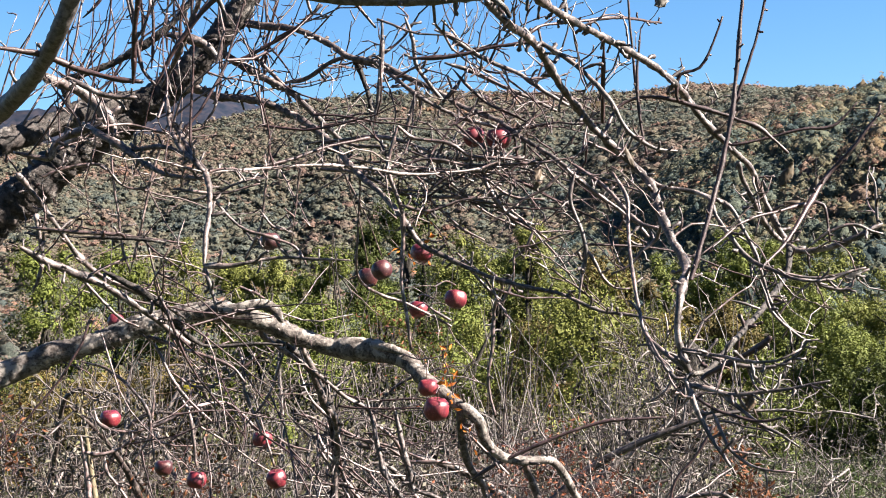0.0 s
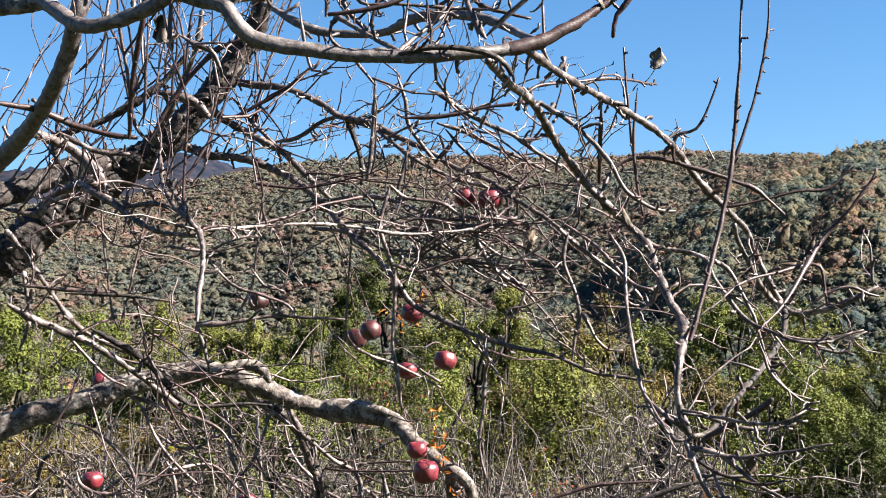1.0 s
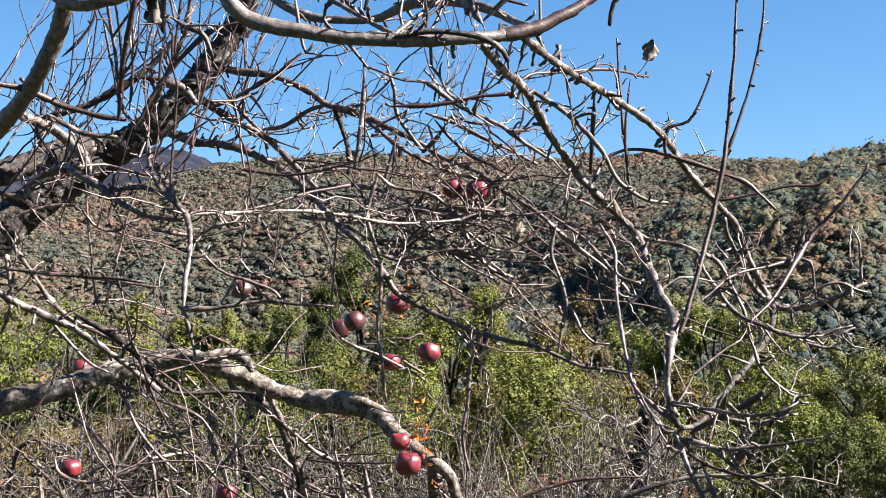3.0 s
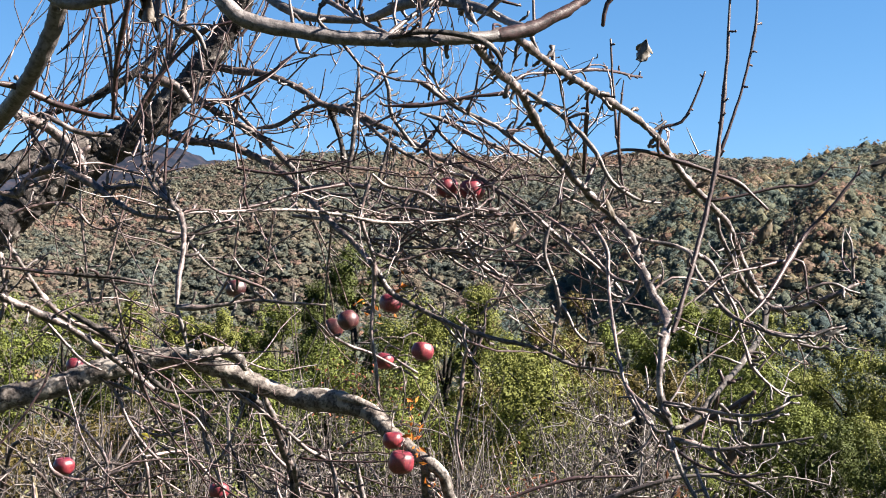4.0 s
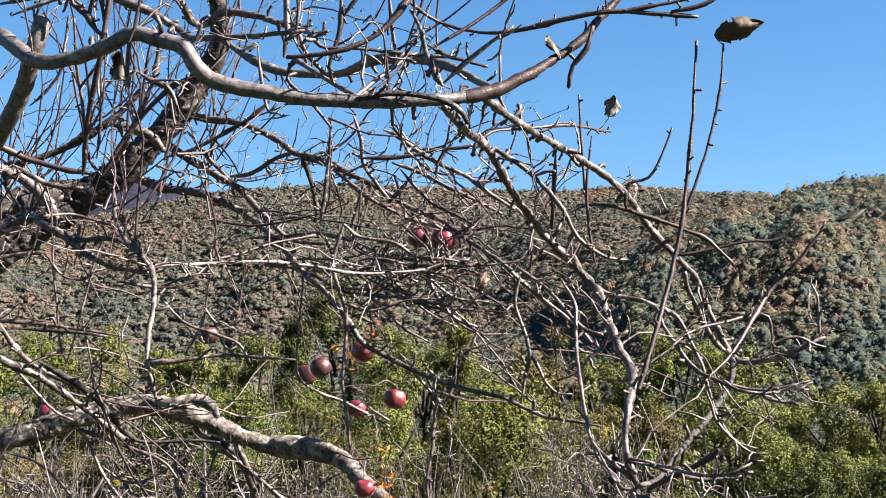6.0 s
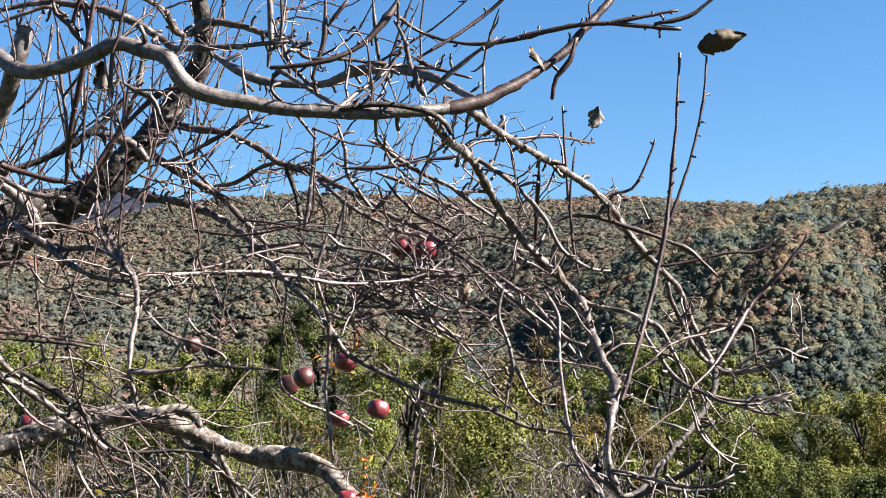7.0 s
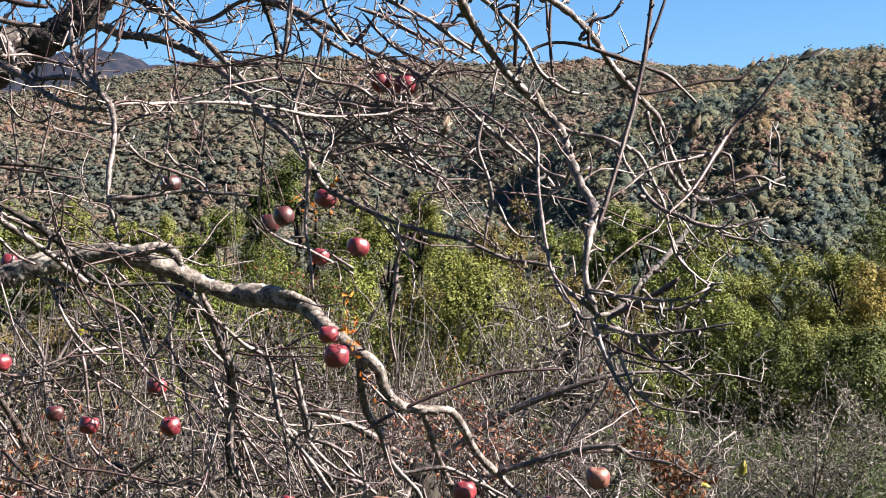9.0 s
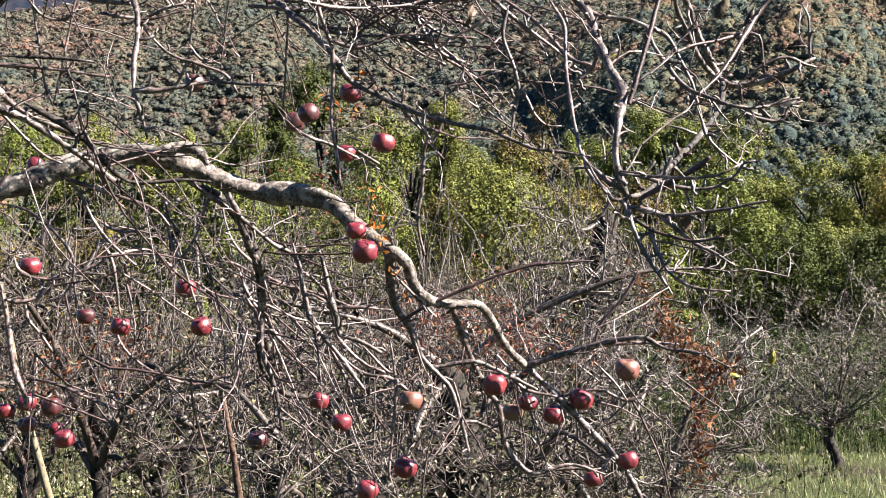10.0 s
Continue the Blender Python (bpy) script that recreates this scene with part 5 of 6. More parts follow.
grow("twig", (-0.309, 4.153, 2.098, 5.7), (-0.174, 4.148, 2.091, 7.4), (-0.044, 4.142, 2.098, 4.9), (0.055, 4.143, 2.060, 4.1))
grow("twig", (-0.104, 3.934, 2.163, 4.7), (-0.010, 3.933, 2.148, 5.5), (0.037, 3.935, 2.118, 6.2), (0.084, 3.934, 2.106, 6.2), (0.193, 3.931, 2.100, 4.7))
grow("twig", (0.095, 3.944, 2.025, 6.2), (0.149, 3.952, 1.948, 6.2), (0.219, 3.954, 1.918, 4.7))
grow("twig", (-0.146, 3.910, 1.976, 5.4), (-0.066, 3.909, 1.958, 4.6), (0.023, 3.902, 1.986, 3.9), (0.108, 3.898, 1.990, 3.1))
grow("twig", (0.230, 3.951, 1.934, 3.9), (0.197, 3.962, 1.856, 4.7), (0.150, 3.969, 1.817, 3.9))
grow("twig", (-0.042, 4.044, 2.081, 4.0), (0.023, 4.049, 2.018, 4.0), (0.088, 4.054, 1.963, 4.0), (0.168, 4.056, 1.924, 3.2))
grow("shoot", (0.052, 3.931, 2.141, 3.1), (0.038, 3.941, 2.071, 3.9), (-0.040, 3.950, 2.024, 3.9), (-0.101, 3.958, 1.977, 3.1))
grow("twig", (0.100, 3.940, 2.056, 4.7), (0.053, 3.940, 2.071, 4.7), (-0.024, 3.946, 2.047, 3.9), (-0.086, 3.955, 2.001, 3.1))
grow("twig", (-0.162, 4.042, 2.128, 4.8), (-0.106, 4.046, 2.081, 4.0), (-0.025, 4.048, 2.042, 4.0), (0.039, 4.051, 2.003, 3.2))
grow("twig", (-1.294, 5.020, 1.375, 5.8), (-1.276, 5.019, 1.326, 6.8), (-1.208, 5.016, 1.300, 5.8), (-1.110, 5.012, 1.304, 5.8), (-0.973, 5.009, 1.361, 3.9))
grow("twig", (-1.336, 5.018, 1.229, 5.8), (-1.267, 5.015, 1.219, 6.8), (-1.189, 5.014, 1.247, 5.8), (-1.126, 5.013, 1.308, 4.9))
grow("twig", (-1.258, 5.015, 1.218, 5.8), (-1.249, 5.013, 1.160, 5.8), (-1.211, 5.011, 1.111, 5.8), (-1.169, 5.008, 1.048, 5.8))
grow("twig", (-0.992, 5.012, 1.419, 5.8), (-0.957, 5.009, 1.360, 6.8), (-0.943, 5.006, 1.263, 6.8), (-0.933, 5.003, 1.175, 4.9))
grow("twig", (-1.057, 4.914, 1.432, 6.7), (-1.068, 4.912, 1.327, 5.7), (-1.059, 4.908, 1.203, 4.8))
grow("twig", (-0.849, 5.106, 1.389, 6.0), (-0.775, 5.102, 1.334, 6.0), (-0.724, 5.099, 1.274, 5.0))
grow("twig", (-0.743, 5.103, 1.414, 6.0), (-0.706, 5.098, 1.274, 5.0), (-0.674, 5.094, 1.164, 5.0))
grow("branch", (-0.319, 4.789, 1.414, 6.6), (-0.289, 4.784, 1.283, 7.5), (-0.267, 4.781, 1.170, 8.4), (-0.230, 4.778, 1.110, 7.5), (-0.168, 4.774, 1.034, 7.5), (-0.089, 4.768, 0.924, 5.6))
grow("branch", (-0.231, 4.785, 1.394, 6.6), (-0.214, 4.783, 1.310, 8.4), (-0.195, 4.780, 1.225, 9.4), (-0.177, 4.778, 1.165, 10.3), (-0.166, 4.776, 1.109, 8.4), (-0.096, 4.773, 1.083, 7.5), (-0.031, 4.770, 1.045, 6.6))
grow("twig", (-0.176, 4.778, 1.197, 5.6), (-0.094, 4.776, 1.196, 5.6), (0.003, 4.772, 1.187, 3.7))
grow("twig", (0.016, 4.475, 1.314, 5.3), (0.089, 4.470, 1.239, 6.1), (0.144, 4.467, 1.182, 4.4))
grow("twig", (-0.002, 4.670, 1.100, 5.5), (0.015, 4.666, 0.972, 6.4), (0.013, 4.664, 0.880, 6.4), (0.001, 4.661, 0.770, 5.5), (-0.012, 4.658, 0.651, 4.6))
grow("twig", (0.356, 4.806, 1.029, 6.6), (0.430, 4.801, 0.926, 7.6), (0.467, 4.798, 0.849, 4.7))
grow("twig", (0.286, 4.658, 0.995, 6.4), (0.381, 4.654, 0.976, 6.4), (0.435, 4.651, 0.929, 6.4), (0.536, 4.647, 0.905, 4.6))
grow("twig", (0.471, 4.847, 0.831, 3.8), (0.504, 4.843, 0.703, 4.8), (0.537, 4.840, 0.639, 4.8), (0.640, 4.836, 0.634, 6.7), (0.701, 4.834, 0.622, 4.8))
grow("twig", (0.640, 4.797, 1.036, 6.6), (0.735, 4.794, 1.057, 6.6), (0.839, 4.791, 1.063, 6.6), (0.961, 4.787, 1.056, 3.8))
grow("twig", (-0.098, 4.872, 1.065, 5.7), (-0.004, 4.867, 0.968, 5.7), (0.054, 4.866, 1.005, 4.8), (0.130, 4.864, 1.023, 3.8))
grow("twig", (-0.536, 5.094, 1.331, 6.0), (-0.498, 5.090, 1.231, 6.0), (-0.420, 5.084, 1.111, 7.0), (-0.342, 5.079, 1.010, 6.0), (-0.264, 5.074, 0.929, 5.0))
grow("twig", (-0.428, 4.990, 1.294, 6.8), (-0.332, 4.985, 1.250, 6.8), (-0.254, 4.982, 1.224, 5.8), (-0.196, 4.979, 1.184, 4.9))
grow("twig", (-0.730, 5.200, 1.290, 5.1), (-0.629, 5.195, 1.227, 5.1), (-0.549, 5.191, 1.206, 4.1))
grow("twig", (-0.467, 4.992, 1.334, 5.8), (-0.524, 4.995, 1.393, 5.8), (-0.562, 4.999, 1.472, 4.9), (-0.580, 5.002, 1.589, 4.9))
grow("branch", (0.455, 2.729, 1.530, 6.0), (0.462, 2.721, 1.505, 5.4), (0.481, 2.705, 1.453, 4.8), (0.497, 2.693, 1.417, 4.3), (0.521, 2.678, 1.377, 3.7), (0.536, 2.668, 1.350, 2.1))
grow("twig", (0.497, 2.708, 1.478, 3.2), (0.508, 2.700, 1.451, 3.2), (0.517, 2.692, 1.425, 3.2), (0.531, 2.682, 1.394, 3.2), (0.562, 2.670, 1.369, 3.2), (0.602, 2.656, 1.360, 2.6), (0.640, 2.643, 1.356, 2.1))
grow("twig", (0.532, 2.688, 1.394, 2.7), (0.555, 2.687, 1.390, 2.7), (0.584, 2.685, 1.387, 1.6))
grow("shoot", (0.457, 2.729, 1.518, 3.3), (0.474, 2.717, 1.494, 3.2), (0.504, 2.701, 1.473, 3.2), (0.544, 2.682, 1.457, 3.2), (0.583, 2.663, 1.450, 2.7), (0.626, 2.642, 1.458, 2.1))
grow("branch", (0.487, 2.727, 1.526, 4.9), (0.527, 2.706, 1.494, 4.3), (0.556, 2.690, 1.467, 4.3), (0.585, 2.674, 1.443, 3.7), (0.609, 2.663, 1.431, 3.7), (0.648, 2.642, 1.404, 2.1))
grow("branch", (0.460, 2.729, 1.518, 4.9), (0.506, 2.712, 1.507, 4.9), (0.537, 2.701, 1.498, 4.3), (0.572, 2.688, 1.501, 4.3), (0.602, 2.677, 1.505, 4.3), (0.647, 2.660, 1.510, 3.7), (0.706, 2.637, 1.523, 2.6))
grow("branch", (0.454, 2.748, 1.581, 4.9), (0.500, 2.737, 1.570, 4.4), (0.553, 2.725, 1.553, 4.3), (0.605, 2.713, 1.548, 4.3), (0.636, 2.705, 1.555, 3.8), (0.666, 2.696, 1.574, 3.2), (0.679, 2.691, 1.595, 3.2), (0.699, 2.686, 1.599, 2.1))
grow("twig", (0.544, 2.695, 1.510, 3.2), (0.552, 2.695, 1.489, 2.7), (0.564, 2.695, 1.470, 2.1))
grow("shoot", (0.496, 2.727, 1.535, 4.9), (0.536, 2.696, 1.558, 5.4), (0.569, 2.670, 1.577, 5.3), (0.587, 2.655, 1.590, 6.3), (0.602, 2.640, 1.605, 4.2))
grow("twig", (0.642, 2.937, 1.724, 2.9), (0.653, 2.937, 1.689, 3.5), (0.662, 2.937, 1.659, 3.5), (0.688, 2.936, 1.630, 3.5), (0.723, 2.935, 1.601, 2.9), (0.741, 2.935, 1.595, 2.3))
grow("twig", (0.562, 2.891, 1.681, 2.9), (0.591, 2.890, 1.675, 2.9), (0.631, 2.888, 1.661, 2.3))
grow("twig", (0.399, 2.800, 1.602, 3.3), (0.412, 2.771, 1.570, 3.3), (0.425, 2.748, 1.548, 3.3), (0.435, 2.729, 1.530, 3.8))


def water_shoots(count, seed, box, long, lean, thick=(0.0018, 0.0048), wild=0.17, name="water_shoot"):
    """Upright thin shoots from the wood inside a box: x0, x1, y0, y1, z0, z1."""
    rng = np.random.default_rng(seed)
    g = np.array(grown)
    inside = g[(g[:, 0] > box[0]) & (g[:, 0] < box[1]) & (g[:, 1] > box[2]) & (g[:, 1] < box[3]) & (g[:, 2] > box[4]) & (g[:, 2] < box[5])]
    for _ in range(count):
        s = inside[rng.integers(len(inside))] - AT
        rows = crooked(rng, s, rng.normal(0, 0.25, 3) + lean, rng.uniform(*long), rng.uniform(*thick), 7, wild)
        t = Tubes()
        t.add(np.array(rows), 5)
        for q in rows[2:]:
            if rng.uniform() < 0.5:
                t.add(spline(crooked(rng, q[:3], rng.normal(0, 1, 3) + (0, 0, 0.4), rng.uniform(0.008, 0.05), min(0.0026, thick[0] * 1.3), 3, 0.2), 0.02), 5)
        t.build(name, M_SHOOT if rng.uniform() < (0.55 if name == "twig" else 0.8) else M_TWIG, apple_tree)
        grown.extend(tuple(np.array(q[:3]) + AT) for q in rows)


water_shoots(55, 31, (-1.6, -0.55, 3.9, 4.8, 2.0, 3.0), (0.25, 0.85), (0.15, 0, 1.0))  # from the shaded limb
water_shoots(30, 32, (-1.3, -0.4, 2.4, 3.7, 2.0, 2.6), (0.2, 0.6), (0.1, 0, 1.0))
water_shoots(25, 33, (-1.5, -0.7, 3.0, 4.8, 1.2, 2.1), (0.2, 0.6), (0.4, 0, -0.2))
water_shoots(24, 34, (-0.5, 0.5, 3.4, 4.6, 1.7, 2.6), (0.2, 0.6), (0.7, 0, -0.25))  # the fine net before the ridge
water_shoots(44, 35, (-0.6, 0.35, 2.4, 4.6, 2.1, 2.9), (0.12, 0.4), (0.3, 0, 0.5), (0.0022, 0.0046))
water_shoots(22, 36, (-1.7, -0.2, 4.2, 5.4, 0.4, 1.4), (0.2, 0.6), (0.2, 0, -0.8))  # hanging below the low limb
water_shoots(26, 41, (-1.8, -0.3, 4.0, 5.4, 0.5, 1.5), (0.3, 0.8), (0.5, 0, -0.45), (0.0028, 0.0058), 0.2, "twig")  # the tangle under the low limb
water_shoots(16, 42, (-1.8, -0.6, 3.6, 5.0, 1.0, 1.9), (0.3, 0.7), (0.3, 0, -0.7), (0.0024, 0.0048), 0.2, "twig")
water_shoots(16, 37, (-0.3, 1.0, 4.2, 5.4, 0.2, 1.0), (0.2, 0.5), (0.3, 0, -0.5))
water_shoots(45, 38, (-0.5, 0.35, 3.2, 4.7, 2.1, 2.8), (0.15, 0.4), (0.3, 0, 0.1), (0.0007, 0.0012), 0.34, "tendril")  # wiry tendrils against the sky
water_shoots(30, 39, (-1.3, -0.4, 3.2, 4.7, 2.2, 2.9), (0.2, 0.5), (0.3, 0, 0.5), (0.0006, 0.0011), 0.34, "tendril")
water_shoots(105, 43, (-0.6, 0.45, 3.2, 4.7, 1.9, 2.7), (0.12, 0.4), (0.4, 0, 0.0), (0.0020, 0.0044), 0.22, "twig")  # the net before the sky
tagged(knobs.build("spur_growth", M_KNOB, apple_tree), kind="stuff")
tagged(red_knobs.build("spur_growth", M_SHOOT, apple_tree), kind="stuff")


# ---- bare trees and brush behind it ----
def bare_tree(az, dist, height, wide, seed, limbs=7, shoots=40, leaves=1800, label="", fine=1.0, trunk=0.085, rise=0.42):
    """A twiggy, leafless orchard tree with upright water shoots."""
    rng = np.random.default_rng(seed)
    x, y = dist * math.sin(radians(az)), dist * math.cos(radians(az))
    z = float(land(x, y)) - 0.05
    tree = new("bare_apple_tree")
    tree.location = (x, y, z)
    stem = spline([(0, 0, 0, trunk * 1.5), (0.03, 0, 0.15, trunk), (rng.normal(0, 0.08), 0.05, height * rise * 0.66, trunk * 0.9), (rng.normal(0, 0.12), 0.0, height * rise, trunk * 0.7)], 0.06)
    t = Tubes()
    t.add(stem, 10, 0.1, rng)
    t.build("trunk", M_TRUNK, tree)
    rest, spots, near = Tubes(), [], dist < 11
    for a in range(limbs):
        ang = 6.283 * (a + rng.uniform(-0.35, 0.35)) / limbs
        s = stem[rng.integers(len(stem) // 2, len(stem))]
        out = wide * 0.5 * rng.uniform(0.65, 1.05)
        top = height * rng.uniform(0.46, 0.92)
        e = (math.cos(ang) * out, math.sin(ang) * out, top)
        m1 = (s[0] + (e[0] - s[0]) * 0.35 + rng.normal(0, 0.08), s[1] + (e[1] - s[1]) * 0.35, s[2] + (top - s[2]) * 0.55)
        m2 = (s[0] + (e[0] - s[0]) * 0.7, s[1] + (e[1] - s[1]) * 0.7 + rng.normal(0, 0.08), s[2] + (top - s[2]) * 0.9 + rng.normal(0, 0.1))
        stout = 1.0 if dist < 15 else 0.55
        limb = spline([(*s[:3], 0.028 * stout), (*m1, 0.021 * stout), (*m2, 0.013 * stout), (*e, 0.006)], 0.07)
        lt = Tubes()
        lt.add(limb, 7, 0.08, rng)
        arm = lt.build("limb", M_THICKET, tree)
        for _ in range(int(14 * fine)):
            tw = Tubes() if near else rest
            q = limb[rng.integers(3, len(limb))]
            side = crooked(rng, q[:3], rng.normal(0, 1, 3) + (math.cos(ang) * 0.5, math.sin(ang) * 0.5, 0.25), rng.uniform(0.3, 0.8), rng.uniform(0.004, 0.008), 6, 0.34, 0.03)
            tw.add(np.array(side), 4 if near else 3)
            for b in side[1:]:
                if b[2] < height * 0.42 and rng.uniform() < 0.65:
                    continue
                for _ in range(2 if rng.uniform() < 0.4 * fine else 1):
                    sub = crooked(rng, b[:3], rng.normal(0, 1, 3) + (0, 0, 0.2), rng.uniform(0.10, 0.38), rng.uniform(0.003, 0.0055), 4, 0.5)
                    tw.add(np.array(sub), 3)
                    spots.append(sub[-1][:3])
                    for c in sub[1:4] if dist < 8.8 else sub[2:4]:
                        tw.add(np.array(crooked(rng, c[:3], rng.normal(0, 1, 3), rng.uniform(0.04, 0.13), 0.0028, 2, 0.4)), 3)
            if near:
                tw.build("twig", M_THICKET, arm)
        for _ in range(max(1, shoots // limbs)):
            tw = Tubes() if near else rest
            q = limb[rng.integers(2, len(limb))]
            tw.add(np.array(crooked(rng, q[:3], rng.normal(0, 0.22, 3) + (0, 0, 1.0), rng.uniform(0.35, 1.15), rng.uniform(0.003, 0.0055), 5, 0.10)), 4)
            if near:
                tw.build("shoot", M_THICKET, arm)
    if not near:
        tagged(rest.build("twig_tangle", M_THICKET, tree), kind="stuff")
    if leaves:
        spots = np.array(spots)
        c = spots[rng.integers(0, len(spots), leaves)] + rng.normal(0, 0.05, (leaves, 3))
        v, f = cards(rng, c, 0.05 if dist > 15 else 0.032, rng.normal(0, 1, (leaves, 3)), 1.0)
        tagged(mesh_ob("dead_leaves", v, f, M_DEADLEAF, tree), kind="stuff")
    tagged(tree, label, "tree", "bare orchard trees")
    return tree


M_DEADLEAF = foliage("pale_and_dark_dead_leaves", [(0.0, (0.0060, 0.0050, 0.0030)), (0.35, (0.0110, 0.0120, 0.0050)), (0.55, (0.0500, 0.0400, 0.0290)), (0.8, (0.1150, 0.1060, 0.0880)), (1.0, (0.0600, 0.0620, 0.0200))], 0.7, 0.2)
M_RUST = foliage("rust_dead_vine", [(0.0, (0.0281, 0.0101, 0.0043)), (0.5, (0.0694, 0.0253, 0.0093)), (1.0, (0.1199, 0.0477, 0.0210))], 0.7, 0.25)
M_WEED = foliage("grey_green_weeds", [(0.0, (0.0104, 0.0170, 0.0044)), (0.5, (0.0224, 0.0348, 0.0084)), (0.85, (0.0416, 0.0569, 0.0172)), (1.0, (0.0625, 0.0853, 0.0303))], 0.75, 0.25)
M_BRUSH = foliage("green_brush_leaves", [(0.0, (0.0078, 0.0111, 0.0039)), (0.5, (0.0195, 0.0221, 0.0065)), (1.0, (0.0429, 0.0410, 0.0175))], 0.65, 0.25)
M_HERB = foliage("ground_herbs_and_litter", [(0.0, (0.0240, 0.0285, 0.0109)), (0.45, (0.0612, 0.0728, 0.0240)), (0.8, (0.1169, 0.1080, 0.0558)), (1.0, (0.3528, 0.3220, 0.2458))], 0.7, 0.25)

GREY = "leafless apple tree, a grey tangle of twigs and upright shoots"
for n, (az, dist, height, wide, shoots, trunk) in enumerate([
        (2.97, 7.6, 2.55, 2.6, 70, 0.125), (1.35, 8.4, 2.3, 2.2, 50, 0.055), (-4.6, 9.2, 2.55, 2.8, 60, 0.08), (-11.2, 8.2, 2.6, 2.8, 60, 0.055),
        (-17.5, 9.0, 2.7, 2.8, 40, 0.08), (6.6, 10.8, 2.75, 2.8, 90, 0.035), (-8.0, 12.0, 3.2, 3.0, 50, 0.08), (-0.8, 12.5, 2.9, 3.0, 90, 0.08), (3.6, 13.5, 3.2, 3.2, 90, 0.07), (-2.0, 7.0, 1.7, 2.2, 30, 0.05), (-9.5, 10.5, 3.0, 3.0, 60, 0.07), (-14.5, 10.6, 3.0, 3.0, 60, 0.07)]):
    bare_tree(az, dist, height, wide, 300 + n, shoots=shoots, trunk=trunk, rise=0.64 if dist < 8.5 else 0.42, label=GREY, fine=0.62 if dist < 10 else 0.6)
bare_tree(17.1, 19.3, 2.35, 3.8, 344, limbs=14, shoots=34, leaves=4500, fine=1.0, rise=0.3, label="small leafless apple tree standing alone in the grass", trunk=0.075)
bare_tree(8.0, 14.0, 3.3, 2.0, 343, limbs=8, shoots=70, leaves=150, label="bare tree with a thick blackish trunk and pale upright shoots", trunk=0.15, rise=0.9, fine=0.6)
bare_tree(9.6, 8.3, 2.0, 1.6, 345, limbs=9, shoots=30, leaves=900, label="low leafless thicket of brown twigs under the tree", trunk=0.03, rise=0.25, fine=0.9)
bare_tree(11.4, 24.0, 2.2, 3.0, 342, limbs=7, shoots=24, leaves=500, label=GREY, trunk=0.07)


def weeds(name, label, count, area, tall, mat, seed, leaf=0.05, per=7):
    """A stand of weeds: thin stems with small leaves. area: x0, x1, y0, y1 in metres."""
    rng = np.random.default_rng(seed)
    x, y = rng.uniform(area[0], area[1], count), rng.uniform(area[2], area[3], count)
    keep = np.array([noise.noise(Vector((a * 0.5, b * 0.35, seed))) for a, b in zip(x, y)]) > -0.4
    x, y = x[keep], y[keep]
    z, n = land(x, y), len(x)
    h = tall * rng.uniform(0.45, 1.15, n)
    lean = rng.normal(0, 0.16, (n, 2)) * h[:, None]
    base, top = np.stack([x, y, z], -1), np.stack([x + lean[:, 0], y + lean[:, 1], z + h], -1)
    ang = rng.uniform(0, 3.14, n)
    w = np.stack([np.cos(ang), np.sin(ang), 0 * ang], -1) * 0.006
    v = np.stack([base - w, base + w, top + w * 0.3, top - w * 0.3], 1).reshape(-1, 3)
    u = rng.uniform(0.25, 1.02, (n, per))[..., None]
    c = (base[:, None] * (1 - u) + top[:, None] * u + rng.normal(0, 0.04, (n, per, 3))).reshape(-1, 3)
    lv, _ = cards(rng, c, leaf, rng.normal(0, 1, c.shape) + (0, 0, 0.6), 0.8)
    v = np.vstack([v, lv])
    tagged(mesh_ob(name, v, np.arange(len(v)).reshape(-1, 4), mat), label, "weeds", kind="stuff")


weeds("weeds", "dry grey-green weeds standing in the field", 9500, (4.0, 16.5, 25.0, 44.0), 1.0, M_WEED, 5, 0.065, 10)
weeds("weeds", "dark olive weeds standing thick behind the lone tree", 4200, (4.0, 13.5, 20.4, 25.5), 1.0, M_WEED, 15, 0.05, 11)
M_STRAW = foliage("dry_straw", [(0.0, (0.0153, 0.0110, 0.0072)), (0.5, (0.0442, 0.0348, 0.0229)), (1.0, (0.0850, 0.0706, 0.0493))], 0.8, 0.2)
weeds("dry_stems", "pale dry weed stems standing under the bare trees", 1800, (-7.5, 1.9, 9.0, 15.0), 0.7, M_STRAW, 9, 0.035, 3)
weeds("ground_herbs", "low leafy herbs and pale leaf litter under the bare trees", 5500, (-5.5, 2.4, 8.6, 16.0), 0.34, M_HERB, 12, 0.06, 7)
weeds("brush", "leafy green brush among the bare trees", 1800, (-6.5, 4.5, 14.0, 32.0), 1.1, M_BRUSH, 6, 0.07, 9)


def grass(name, label, count, area, tall, seed):
    rng = np.random.default_rng(seed)
    x, y = rng.uniform(area[0], area[1], count), rng.uniform(area[2], area[3], count)
    z = land(x, y)
    h, ang = tall * rng.uniform(0.4, 1.2, count), rng.uniform(0, 6.283, count)
    w = np.stack([np.cos(ang), np.sin(ang), 0 * ang], -1) * 0.006
    lean = np.stack([*(rng.normal(0, 0.3, (2, count)) * h), h], -1)
    b = np.stack([x, y, z - 0.01], -1)
    v = np.stack([b - w, b + w, b + lean * (0.6, 0.6, 0.65) + w * 0.6, b + lean], 1).reshape(-1, 3)
    tagged(mesh_ob(name, v, np.arange(len(v)).reshape(-1, 4), M_GRASS), label, "grass", kind="stuff")


